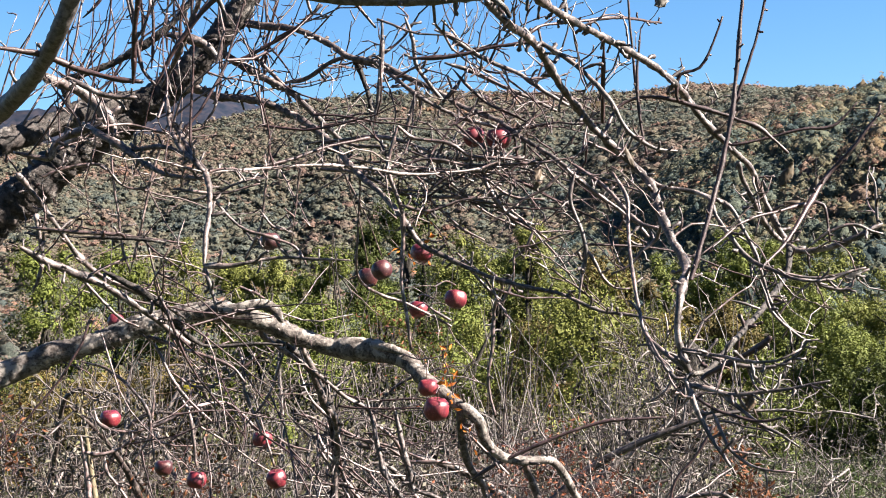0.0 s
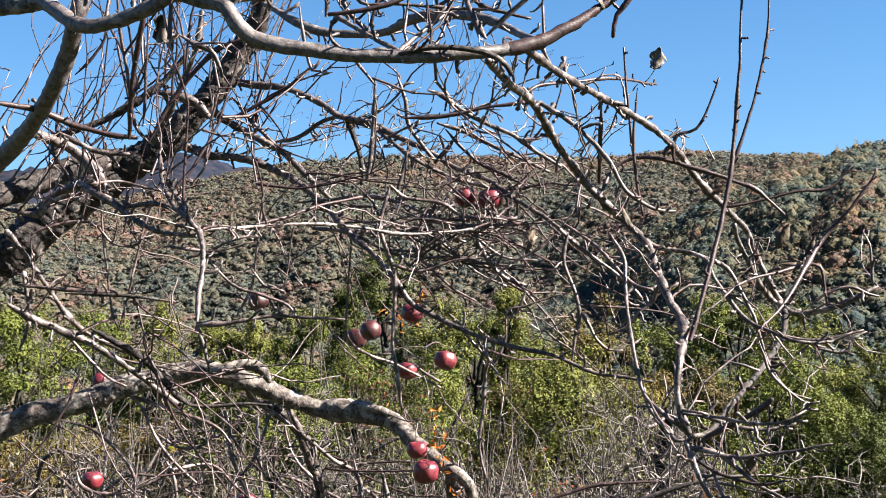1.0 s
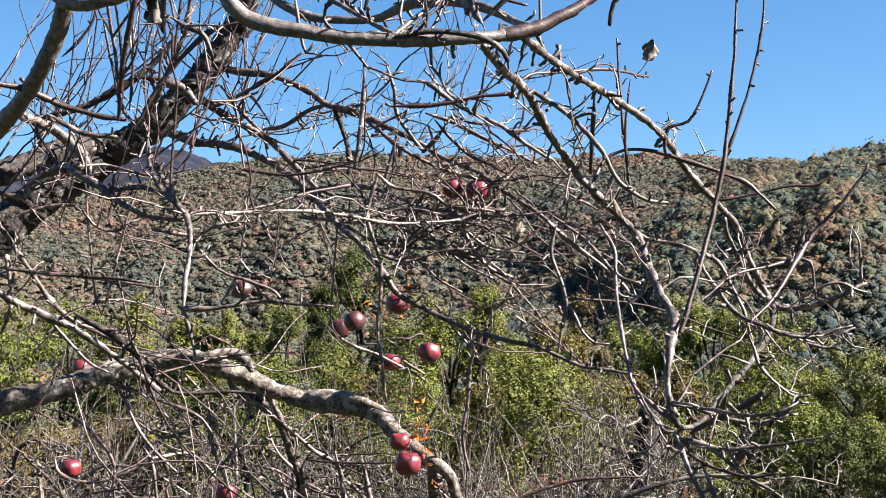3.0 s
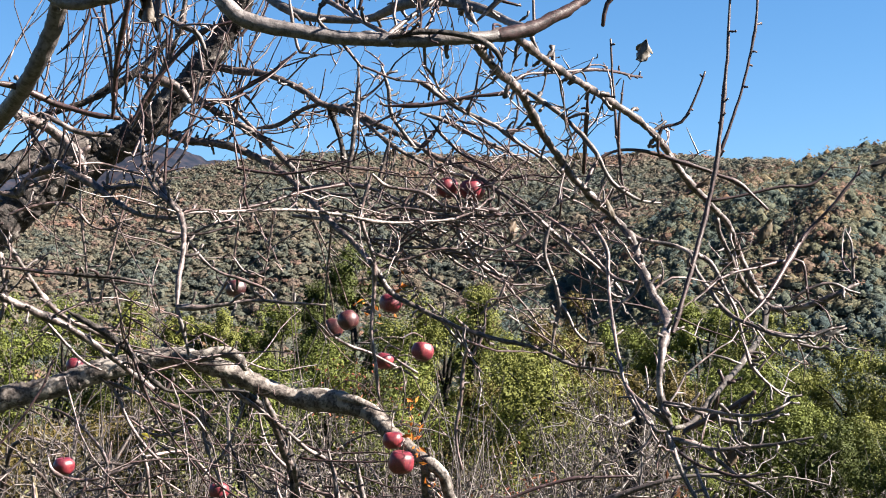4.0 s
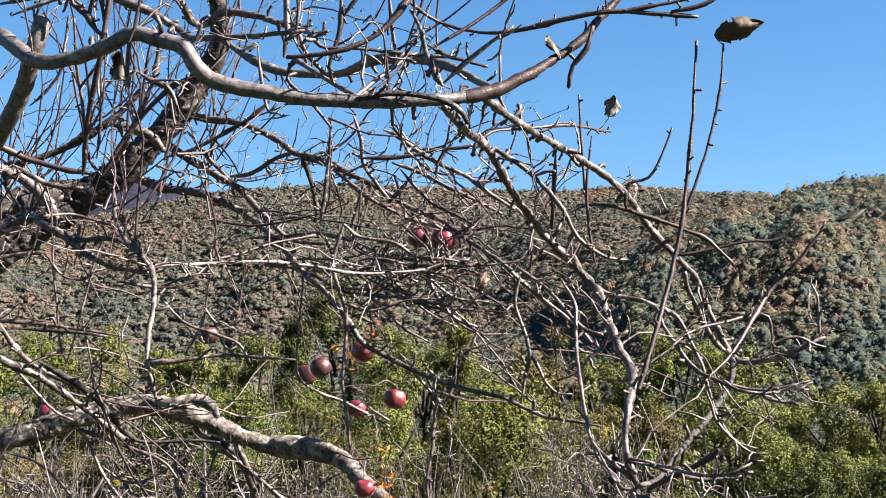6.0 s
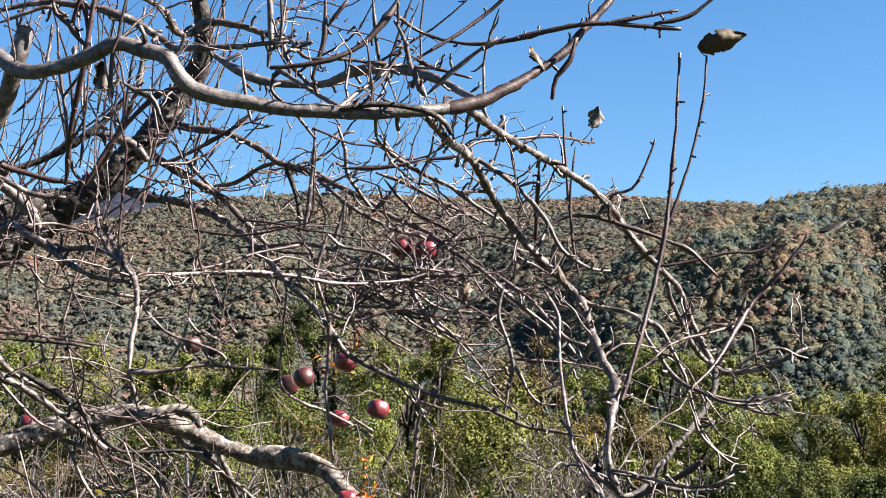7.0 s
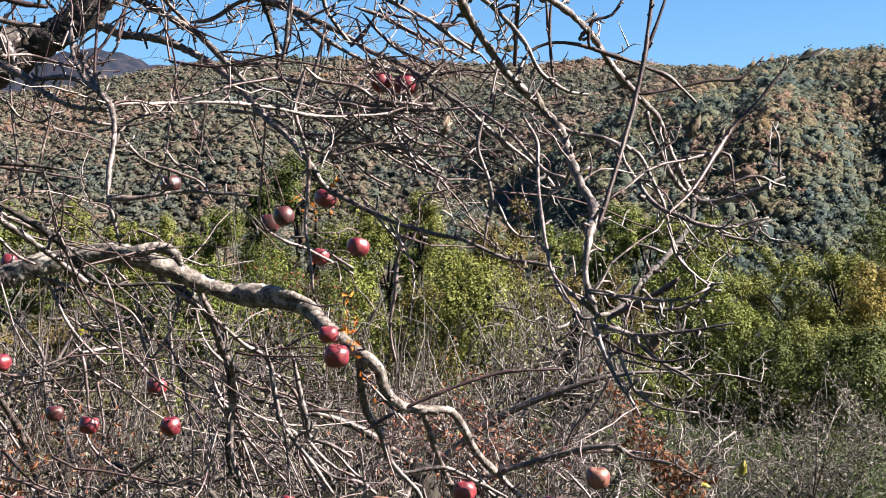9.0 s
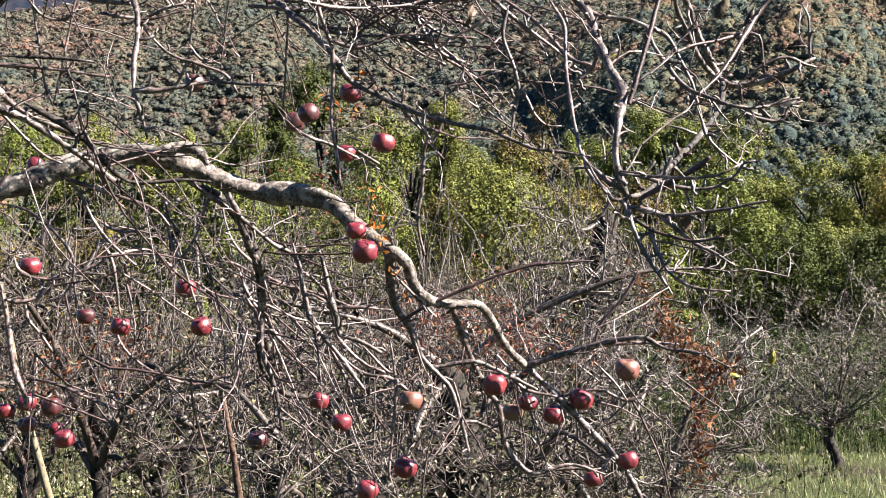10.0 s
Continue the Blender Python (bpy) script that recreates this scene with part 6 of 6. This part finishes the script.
M_GRASS = foliage("meadow_grass", [(0.0, (0.0420, 0.0560, 0.0220)), (0.5, (0.0900, 0.1130, 0.0460)), (0.85, (0.1600, 0.1650, 0.0950)), (1.0, (0.2500, 0.2250, 0.1850))], 0.7, 0.3)
grass("grass", "green meadow grass with dry blades", 60000, (-7.5, 9.0, 9.0, 27.0), 0.12, 7)


# ---- apples ----
def apple_material(name, stops, streak):
    m, n, k, b = material(name, 0.44, 0.45)
    co = n.new("ShaderNodeTexCoord")
    info = n.new("ShaderNodeObjectInfo")
    add = n.new("ShaderNodeVectorMath")
    k.new(co.outputs["Object"], add.inputs[0])
    k.new(info.outputs["Random"], add.inputs[1])
    broad, thin = n.new("ShaderNodeTexNoise"), n.new("ShaderNodeTexNoise")
    broad.inputs["Scale"].default_value, broad.inputs["Detail"].default_value = 22, 3
    mp = n.new("ShaderNodeMapping")
    mp.inputs["Scale"].default_value = (1, 1, 0.12)
    thin.inputs["Scale"].default_value, thin.inputs["Detail"].default_value = 190, 4
    k.new(add.outputs[0], broad.inputs["Vector"])
    k.new(add.outputs[0], mp.inputs[0])
    k.new(mp.outputs[0], thin.inputs["Vector"])
    col = ramp(n, k, broad.outputs["Fac"], stops)
    st = ramp(n, k, thin.outputs["Fac"], [(0.42, (0, 0, 0)), (0.62, (1, 1, 1))])
    half = n.new("ShaderNodeMath")
    half.operation = "MULTIPLY"
    half.inputs[1].default_value = 0.45
    k.new(st, half.inputs[0])
    col = mix(n, k, half.outputs[0], col, streak)
    spots = n.new("ShaderNodeTexVoronoi")
    spots.inputs["Scale"].default_value = 330
    k.new(add.outputs[0], spots.inputs["Vector"])
    dots = ramp(n, k, spots.outputs["Distance"], [(0.10, (1, 1, 1)), (0.2, (0, 0, 0))])
    hs = n.new("ShaderNodeMath")
    hs.operation = "MULTIPLY"
    hs.inputs[1].default_value = 0.35
    k.new(dots, hs.inputs[0])
    k.new(mix(n, k, hs.outputs[0], col, (0.55, 0.36, 0.25)), b.inputs["Base Color"])
    b.inputs["Coat Weight"].default_value, b.inputs["Coat Roughness"].default_value = 0.05, 0.3
    return m


M_APPLE = {
    "red": apple_material("red_apple_skin", [(0.30, (0.0370, 0.0036, 0.0080)), (0.5, (0.0900, 0.0068, 0.0150)), (0.70, (0.1650, 0.0200, 0.0225))], (0.0260, 0.0030, 0.0066)),
    # the red skin again, with the shade on the fruit worked into its colour
    "dark": apple_material("shade_dark_apple_skin", [(0.30, (0.0140, 0.0028, 0.0040)), (0.5, (0.0300, 0.0045, 0.0064)), (0.70, (0.0600, 0.0100, 0.0105))], (0.0142, 0.0023, 0.0060)),
    "gold": apple_material("yellow_blushed_apple_skin", [(0.36, (0.0687, 0.0143, 0.0169)), (0.52, (0.1003, 0.0466, 0.0331)), (0.68, (0.1103, 0.0745, 0.0451))], (0.0793, 0.0279, 0.0239)),
}
M_STALK = plain("brown_stalk", [(0.35, (0.0285, 0.0165, 0.0112)), (0.65, (0.0900, 0.0562, 0.0338))], 60, 0.8)
APPLE_LABELS = {"red": "ripe red apple hanging from a bare twig", "dark": "dark wine-red apple hanging in the shade", "gold": "yellow apple with a red blush, hanging from a twig"}
rng_fruit = np.random.default_rng(77)


def nearest_wood(p, lift=0.0):
    g = np.array(grown)
    d = np.linalg.norm((g - p) * (1, 1, 1), axis=1) + np.where(g[:, 2] < p[2] - 0.01, 0.5, 0)
    return g[int(np.argmin(d))]


def apple(kind, x, y, z, wide):
    """A ribbed, slightly lopsided apple about its centre; wide: its diameter in metres."""
    rng, r = rng_fruit, wide / 2
    thing = new("apple")
    thing.location = (x, y, z)
    thing.rotation_euler = (rng.normal(0, 0.16), rng.normal(0, 0.16), rng.uniform(0, 6.28))
    ns, nr = 22, 16
    verts, squash, five, off = [], rng.uniform(0.84, 0.98), rng.uniform(0, 6.28), Vector(rng.uniform(0, 40, 3))
    for i in range(nr + 1):
        a = math.pi * i / nr
        dip = 0.30 * math.exp(-((a / 0.42) ** 2)) + 0.20 * math.exp(-(((math.pi - a) / 0.36) ** 2))
        for j in range(ns):
            b = 6.28319 * j / ns
            rib = 1 + 0.022 * math.cos(5 * b + five) * (0.4 + i / nr) + 0.03 * math.sin(b + five)
            rad = r * rib * math.sin(a) ** 0.86 * (1.0 - 0.13 * (i / nr) ** 2)
            way = Vector((math.sin(a) * math.cos(b), math.sin(a) * math.sin(b), math.cos(a)))
            dent = 1 + 0.085 * noise.noise(way * 1.6 + off) + 0.035 * noise.noise(way * 4.5 + off)
            verts.append((rad * dent * math.cos(b), rad * dent * math.sin(b), r * squash * dent * math.cos(a) * (1 - dip)))
    f = [(i * ns + j, (i + 1) * ns + j, (i + 1) * ns + (j + 1) % ns, i * ns + (j + 1) % ns) for i in range(nr) for j in range(ns)]
    mesh_ob("fruit", verts, f, M_APPLE[kind], thing, True)
    st = Tubes()
    st.add(spline([(0, 0, r * 0.55, 0.0016), (0.001, 0.001, r * 0.85, 0.0013), (0.003, 0, r * 1.25, 0.0017)], 0.004), 6)
    st.build("stalk", M_STALK, thing, "thin brown stalk")
    cx = Tubes()
    for j in range(5):
        b = 1.2566 * j
        cx.add(np.array([(0, 0, -r * 0.70, 0.0014), (math.cos(b) * r * 0.09, math.sin(b) * r * 0.09, -r * 0.80, 0.001), (math.cos(b) * r * 0.15, math.sin(b) * r * 0.15, -r * 0.84, 0.0005)]), 4)
    cx.build("calyx", M_STALK, thing, "dry dark calyx")
    top = np.array((x, y, z + r * 1.2))
    g = nearest_wood(top)
    mid = (g + top) / 2 + rng.normal(0, 0.012, 3)
    t = Tubes()
    t.add(spline([(*(g - AT), 0.0026), (*(mid - AT), 0.0022), (*(top - AT), 0.0022)], 0.015), 6)
    t.build("fruit_twig", M_TWIG, apple_tree)
    tagged(thing, APPLE_LABELS[kind], "apple", "apples on the old tree")


apple("red", -1.265, 5.119, 1.338, 0.076)
apple("red", -0.738, 5.249, 1.246, 0.076)
apple("red", -0.666, 5.093, 1.118, 0.076)
apple("red", -0.913, 4.901, 1.138, 0.069)
apple("dark", -1.093, 5.208, 1.153, 0.069)
apple("red", -1.357, 5.108, 0.832, 0.068)
apple("red", -1.285, 5.107, 0.861, 0.072)
apple("dark", -1.197, 5.103, 0.843, 0.076)
apple("dark", -1.297, 5.155, 0.774, 0.068)
apple("red", -1.204, 5.201, 0.749, 0.061)
apple("red", -1.155, 5.099, 0.730, 0.074)
apple("dark", -0.476, 5.076, 0.714, 0.074)
apple("red", -0.173, 4.968, 0.788, 0.074)
apple("red", -0.253, 5.072, 0.850, 0.068)
apple("gold", 0.067, 4.862, 0.873, 0.080)
apple("red", 0.042, 4.757, 0.664, 0.082)
apple("red", -0.087, 4.859, 0.572, 0.076)
apple("red", 0.337, 4.655, 0.947, 0.082)
apple("gold", 0.414, 4.899, 0.821, 0.073)
apple("red", 0.464, 4.848, 0.860, 0.071)
apple("red", 0.547, 4.844, 0.819, 0.075)
apple("red", 0.640, 4.843, 0.869, 0.084)
apple("gold", 0.803, 4.870, 0.963, 0.085)
apple("red", 0.797, 4.832, 0.660, 0.073)
apple("red", 0.678, 4.834, 0.599, 0.071)
apple("red", -0.072, 4.330, 1.395, 0.080)
apple("red", -0.099, 4.402, 1.457, 0.065)
apple("red", -0.104, 4.269, 1.862, 0.070)
apple("dark", -0.249, 4.628, 1.830, 0.071)
apple("dark", -0.303, 4.732, 1.811, 0.070)
apple("red", -0.131, 4.577, 1.699, 0.066)
apple("red", -0.011, 4.570, 1.730, 0.075)
apple("dark", -0.605, 4.592, 1.928, 0.068)
apple("red", 0.058, 4.090, 2.184, 0.065)
apple("red", 0.128, 4.047, 2.172, 0.074)
apple("red", -1.087, 4.751, 2.356, 0.063)
apple("red", -1.141, 4.723, 1.679, 0.060)


# ---- the last leaves, and withered creepers ----
def blade_material(name, dark, light, vein):
    m, n, k, b = material(name, 0.6, 0.35)
    col = mix(n, k, ramp(n, k, noise_of(n, k, 160, 5, 0.7), [(0.35, (0, 0, 0)), (0.65, (1, 1, 1))]), dark, light)
    spots = ramp(n, k, noise_of(n, k, 60, 3, 0.6), [(0.60, (0, 0, 0)), (0.68, (1, 1, 1))])
    col = mix(n, k, spots, col, vein)
    k.new(col, b.inputs["Base Color"])
    t = n.new("ShaderNodeBsdfTranslucent")
    k.new(col, t.inputs[0])
    mx = n.new("ShaderNodeMixShader")
    mx.inputs[0].default_value = 0.25
    k.new(b.outputs[0], mx.inputs[1])
    k.new(t.outputs[0], mx.inputs[2])
    k.new(mx.outputs[0], n["Material Output"].inputs[0])
    return m


M_BLADE = {
    "green": blade_material("fading_green_leaf", (0.0240, 0.0181, 0.0082), (0.0627, 0.0416, 0.0174), (0.0966, 0.0625, 0.0350)),
    "yellow": blade_material("yellow_leaf", (0.1060, 0.0919, 0.0074), (0.1758, 0.1550, 0.0141), (0.1060, 0.0637, 0.0141)),
    "pale": blade_material("bleached_leaf", (0.0704, 0.0597, 0.0496), (0.1550, 0.1409, 0.1234), (0.0215, 0.0175, 0.0141)),
    "tan": blade_material("tan_curled_leaf", (0.0542, 0.0351, 0.0217), (0.1032, 0.0759, 0.0542), (0.0273, 0.0165, 0.0083)),
    "brown": blade_material("brown_curled_leaf", (0.0258, 0.0172, 0.0112), (0.0688, 0.0550, 0.0430), (0.0157, 0.0096, 0.0066)),
    "dry": blade_material("dry_dark_leaf", (0.0206, 0.0136, 0.0071), (0.0509, 0.0342, 0.0181), (0.0103, 0.0071, 0.0039)),
    "dark": blade_material("withered_black_leaf", (0.0046, 0.0039, 0.0032), (0.0168, 0.0142, 0.0122), (0.0304, 0.0206, 0.0136)),
}
LEAF_LABELS = {"green": "last fading green leaf on a bare twig", "yellow": "single yellow autumn leaf on a thin twig", "pale": "bleached curled leaf hanging from a twig", "tan": "tan curled dead leaf on a twig",
               "brown": "large brown curled leaf hanging from a shoot", "dry": "dry dark brown leaf hanging from a twig", "dark": "withered blackish leaf on a twig"}
WIDTH = {"green": 0.29, "brown": 0.36, "pale": 0.40}  # half width by length
rng_leaf = np.random.default_rng(55)


def leaf(kind, at, long, way, fold, turn):
    """A pointed leaf about at: way runs along the midrib, fold closes its halves, turn rolls it (radians)."""
    rng = rng_leaf
    thing = new("leaf")
    thing.location = at
    d = unit(np.array(way, float))
    a = unit(np.cross(d, (0, 1, 0)))
    n = np.cross(a, d)
    a, n = a * math.cos(turn) + n * math.sin(turn), n * math.cos(turn) - a * math.sin(turn)
    rows, cols = 14, 9
    curl = rng.uniform(0, 6.28)
    v = []
    for i in range(rows):
        u = i / (rows - 1)
        half = WIDTH.get(kind, 0.27) * long * (1 + 0.22 * math.sin(u * 11 + curl) * (kind in ("brown", "pale", "tan"))) * (math.sin(math.pi * u ** 0.8) ** 0.75 + 0.02) * (1 - 0.25 * u)
        bend = 0.16 * long * math.sin(u * 2.4)
        for j in range(cols):
            w = (j - cols // 2) / (cols // 2)
            rise = fold * half * abs(w) ** 1.4 + ({"brown": 0.34, "pale": 0.16, "tan": 0.16}.get(kind, 0.05)) * long * math.sin(u * 8 + w * 4 + curl) * abs(w) + rng.normal(0, 0.010) * long
            edge = 1 + (0.22 if kind == "brown" else 0.05) * (-1) ** (i // 2) * (abs(w) > 0.9)
            v.append(d * (u - 0.5) * long + a * half * w * edge * math.cos(fold * 0.7 * abs(w)) + n * (rise - bend))
    f = [(i * cols + j, (i + 1) * cols + j, (i + 1) * cols + j + 1, i * cols + j + 1) for i in range(rows - 1) for j in range(cols - 1)
         if kind == "yellow" or j not in (0, cols - 2) or rng.uniform() > 0.22]  # nibbled edges
    ob = mesh_ob("blade", v, f, M_BLADE[kind], thing, True)
    thick = ob.modifiers.new("thickness", "SOLIDIFY")
    thick.thickness = 0.0006
    s = -d * long * 0.5
    g = np.array(grown)
    g = g[int(np.argmin(np.linalg.norm(g - (np.array(at) + s), axis=1)))] - np.array(at)
    t = Tubes()
    t.add(spline([(*(s + d * long * 0.08), 0.0007), (*s, 0.0011), (*((s + g) / 2 - (0, 0, 0.004)), 0.001), (*g, 0.0015)], 0.006), 5)
    t.build("leaf_stalk", M_STALK, thing)
    tagged(thing, LEAF_LABELS[kind], "leaf", "last leaves on the tree")


M_CREEPER = {"rust": M_RUST, "orange": foliage("orange_withered_leaves", [(0.0, (0.1920, 0.0448, 0.0096)), (1.0, (0.3520, 0.1280, 0.0192))], 0.7, 0.3),
             "red": foliage("reddish_withered_leaves", [(0.0, (0.0512, 0.0160, 0.0096)), (0.6, (0.1280, 0.0416, 0.0224)), (1.0, (0.1920, 0.0832, 0.0480))], 0.7, 0.25)}


def vine(kind, label, count, spread, *points):
    """A withered creeper: stems through the points, with small hanging leaves."""
    rng = rng_leaf
    base = np.array(points[0])
    thing = new("withered_vine")
    thing.location = base
    line = spline([(*(np.array(p) - base), 0.002) for p in points], 0.02)
    t = Tubes()
    t.add(line, 5)
    for _ in range(count // 4):
        q = line[rng.integers(len(line))]
        t.add(np.array(crooked(rng, q[:3], rng.normal(0, 1, 3) + (0, 0, -0.5), spread * 3, 0.0011, 5, 0.4)), 4)
    t.build("vine_stem", M_SHOOT, thing)
    c = line[rng.integers(0, len(line), count), :3] + rng.normal(0, spread, (count, 3))
    v, f = cards(rng, c, {"rust": 0.020, "red": 0.014, "orange": 0.017}[kind], rng.normal(0, 1, (count, 3)), 0.8, 1.5)
    tagged(mesh_ob("withered_leaves", v, f, M_CREEPER[kind], thing), kind="stuff")
    tagged(thing, label, "vine", "withered creepers")


M_STICK = {"cream": plain("bleached_stalk", [(0.35, (0.0570, 0.0450, 0.0270)), (0.5, (0.0900, 0.0750, 0.0480)), (0.65, (0.1140, 0.0990, 0.0690))], 45.0, 0.8, 0.2, 0.6),
           "brown": plain("rough_brown_stick", [(0.35, (0.014, 0.008, 0.006)), (0.5, (0.045, 0.026, 0.019)), (0.65, (0.085, 0.056, 0.043))], 70.0, 0.9, 0.2, 0.9)}


def stalk(kind, label, *points):
    """A dead stick rising from the ground, with stubs of side shoots: x, y, z, radius from its tip down."""
    rng = rng_leaf
    base = np.array(points[-1][:3])
    thing = new("dead_stick")
    thing.location = base
    line = spline([(*(np.array(q[:3]) - base), q[3]) for q in points], 0.04)
    t = Tubes()
    t.add(line, 9, 0.10, rng)
    t.build("stem", M_STICK[kind], thing)
    for _ in range(5):
        stub, q = Tubes(), line[rng.integers(1, len(line))]
        stub.add(spline(crooked(rng, q[:3], rng.normal(0, 1, 3) + (0, 0, 0.4), rng.uniform(0.03, 0.12), q[3] * 0.35, 3, 0.3), 0.02), 6)
        stub.build("side_stub", M_STICK[kind], thing)
    tagged(thing, label, "stick")


leaf("green", (0.725, 2.951, 2.491), 0.109, (1, 0.1, 0.35), 0.50, -0.50)
leaf("pale", (0.514, 3.373, 2.412), 0.057, (0.3, 0.2, 1), 0.55, 0.30)
leaf("brown", (-0.569, 2.916, 2.372), 0.080, (0.35, 0.1, -1), 0.9, 0.25)
leaf("dry", (0.293, 2.603, 2.350), 0.053, (0.45, 0, -1), 0.60, 0.90)
leaf("green", (0.786, 3.320, 1.976), 0.064, (0.6, 0.2, 0.9), 0.50, 0.40)
leaf("dry", (0.836, 3.269, 1.944), 0.052, (0.6, 0.1, 0.8), 0.80, 1.20)
leaf("dark", (1.061, 3.286, 2.137), 0.077, (1, 0.1, 0.25), 0.40, 1.20)
leaf("yellow", (1.315, 4.924, 0.992), 0.055, (0.2, 0.2, 1), 0.30, 0.20)
leaf("yellow", (-0.945, 4.926, 1.450), 0.061, (1, 0.2, 0.3), 0.60, 0.50)
leaf("yellow", (1.184, 4.926, 0.930), 0.039, (1, 0.2, -0.4), 0.50, 0.70)
leaf("dry", (0.401, 3.138, 2.003), 0.052, (0.3, 0, -1), 0.70, 0.80)
leaf("tan", (0.228, 3.846, 2.034), 0.067, (-0.3, 0.1, -1), 0.55, 0.50)
leaf("green", (0.347, 3.236, 2.137), 0.039, (1, 0.2, 0.1), 0.50, 0.50)
leaf("tan", (0.572, 2.697, 1.486), 0.039, (0.2, 0.2, 1), 0.55, 0.50)
leaf("tan", (0.567, 2.709, 1.473), 0.032, (1, 0.2, 0.3), 0.55, 0.50)
leaf("dark", (0.865, 3.056, 1.730), 0.041, (1, 0.2, 0.2), 0.60, 0.80)
leaf("yellow", (0.495, 3.138, 1.847), 0.032, (1, 0.2, 0.2), 0.50, 0.60)
leaf("dry", (0.588, 3.027, 2.044), 0.036, (1, 0, 0.4), 0.50, 0.60)
leaf("pale", (0.933, 3.321, 1.741), 0.045, (0.7, 0.2, 0.9), 0.55, 0.40)
leaf("tan", (0.791, 3.272, 1.907), 0.052, (1, 0.1, 0.1), 0.55, 0.40)
leaf("dark", (-0.974, 5.091, 0.661), 0.060, (1, 0.1, -0.3), 0.60, 0.50)
leaf("dark", (-0.857, 5.139, 0.974), 0.060, (1, 0.1, -0.3), 0.60, 0.50)
leaf("dark", (-0.863, 5.295, 0.956), 0.054, (1, 0.1, -0.3), 0.60, 0.50)

vine("rust", "dry rust-brown dead vine hanging on the bare twigs", 400, 0.026, (0.891, 5.145, 1.246), (0.960, 5.140, 1.154), (1.030, 5.135, 1.061), (1.079, 5.131, 0.959), (1.108, 5.126, 0.837), (1.101, 5.123, 0.696), (1.087, 5.120, 0.554))
vine("rust", "dry rust-brown dead vine hanging on the bare twigs", 280, 0.028, (0.960, 5.087, 1.067), (1.020, 5.084, 1.026), (1.119, 5.079, 0.964), (1.199, 5.076, 0.923))
vine("orange", "small spray of orange withered leaves under the limb", 16, 0.012, (-0.045, 4.326, 1.581), (-0.051, 4.328, 1.547), (-0.034, 4.328, 1.514), (-0.044, 4.330, 1.471))
vine("orange", "small spray of orange withered leaves under the limb", 10, 0.010, (-0.031, 4.329, 1.497), (-0.022, 4.330, 1.446), (-0.017, 4.331, 1.415))
vine("orange", "small spray of orange withered leaves under the limb", 8, 0.010, (0.004, 4.382, 1.342), (0.025, 4.383, 1.308), (0.030, 4.384, 1.273))
vine("red", "reddish withered creeper among the grey twigs", 120, 0.060, (0.335, 5.363, 1.244), (0.398, 5.360, 1.201), (0.375, 5.358, 1.117), (0.437, 5.354, 1.032))
vine("red", "reddish withered creeper among the grey twigs", 160, 0.090, (0.018, 5.570, 1.108), (0.104, 5.566, 1.041), (0.235, 5.561, 1.017), (0.364, 5.554, 0.928))
vine("orange", "small spray of orange withered leaves under the limb", 8, 0.020, (-0.243, 5.001, 1.954), (-0.166, 4.996, 1.875), (-0.088, 4.993, 1.855))
vine("orange", "small spray of orange withered leaves under the limb", 7, 0.008, (-0.075, 3.964, 1.954), (-0.072, 3.965, 1.907), (-0.075, 3.967, 1.876))
vine("red", "reddish withered creeper among the grey twigs", 40, 0.080, (-1.223, 6.009, 1.003), (-1.129, 6.007, 1.025), (-1.152, 6.009, 1.096))
vine("red", "fine reddish creeper tendrils high in the branches", 40, 0.050, (-0.292, 3.758, 2.797), (-0.231, 3.758, 2.782), (-0.170, 3.753, 2.805), (-0.109, 3.752, 2.791), (-0.049, 3.746, 2.822))
vine("red", "reddish withered creeper among the grey twigs", 260, 0.070, (0.109, 5.866, 1.050), (0.247, 5.862, 1.083), (0.385, 5.857, 1.058), (0.476, 5.852, 0.987), (0.613, 5.847, 0.951))
vine("red", "reddish withered creeper among the grey twigs", 200, 0.060, (0.376, 5.753, 0.907), (0.513, 5.750, 0.951), (0.649, 5.746, 0.971), (0.783, 5.740, 0.901))
vine("rust", "reddish withered creeper among the grey twigs", 160, 0.090, (-1.238, 6.258, 1.004), (-1.166, 6.256, 0.956), (-1.093, 6.255, 0.908), (-1.189, 6.262, 0.835))
vine("rust", "reddish withered creeper among the grey twigs", 160, 0.090, (-1.528, 6.276, 0.906), (-1.454, 6.276, 0.809), (-1.502, 6.281, 0.712))
vine("red", "reddish withered creeper among the grey twigs", 160, 0.090, (-0.446, 6.445, 1.579), (-0.347, 6.432, 1.654), (-0.247, 6.434, 1.605), (-0.145, 6.448, 1.457))
vine("rust", "reddish withered creeper among the grey twigs", 140, 0.080, (-1.997, 6.123, 1.341), (-1.976, 6.132, 1.196), (-1.931, 6.143, 1.026))

stalk("cream", "bleached dry stalk leaning among the bare twigs", (-1.899, 7.040, 1.280, 0.0068), (-1.879, 7.036, 1.170, 0.0109), (-1.840, 7.028, 0.897, 0.0150), (-1.800, 7.020, 0.664, 0.0177), (-1.702, 7.007, 0.294, 0.0191), (-1.401, 6.967, -0.840, 0.0220))
stalk("brown", "rough red-brown dead stick standing under the tree", (-0.703, 5.985, 0.755, 0.0094), (-0.686, 5.982, 0.656, 0.0129), (-0.664, 5.978, 0.527, 0.0140), (-0.639, 5.972, 0.330, 0.0152), (-0.506, 5.939, -0.720, 0.0175))
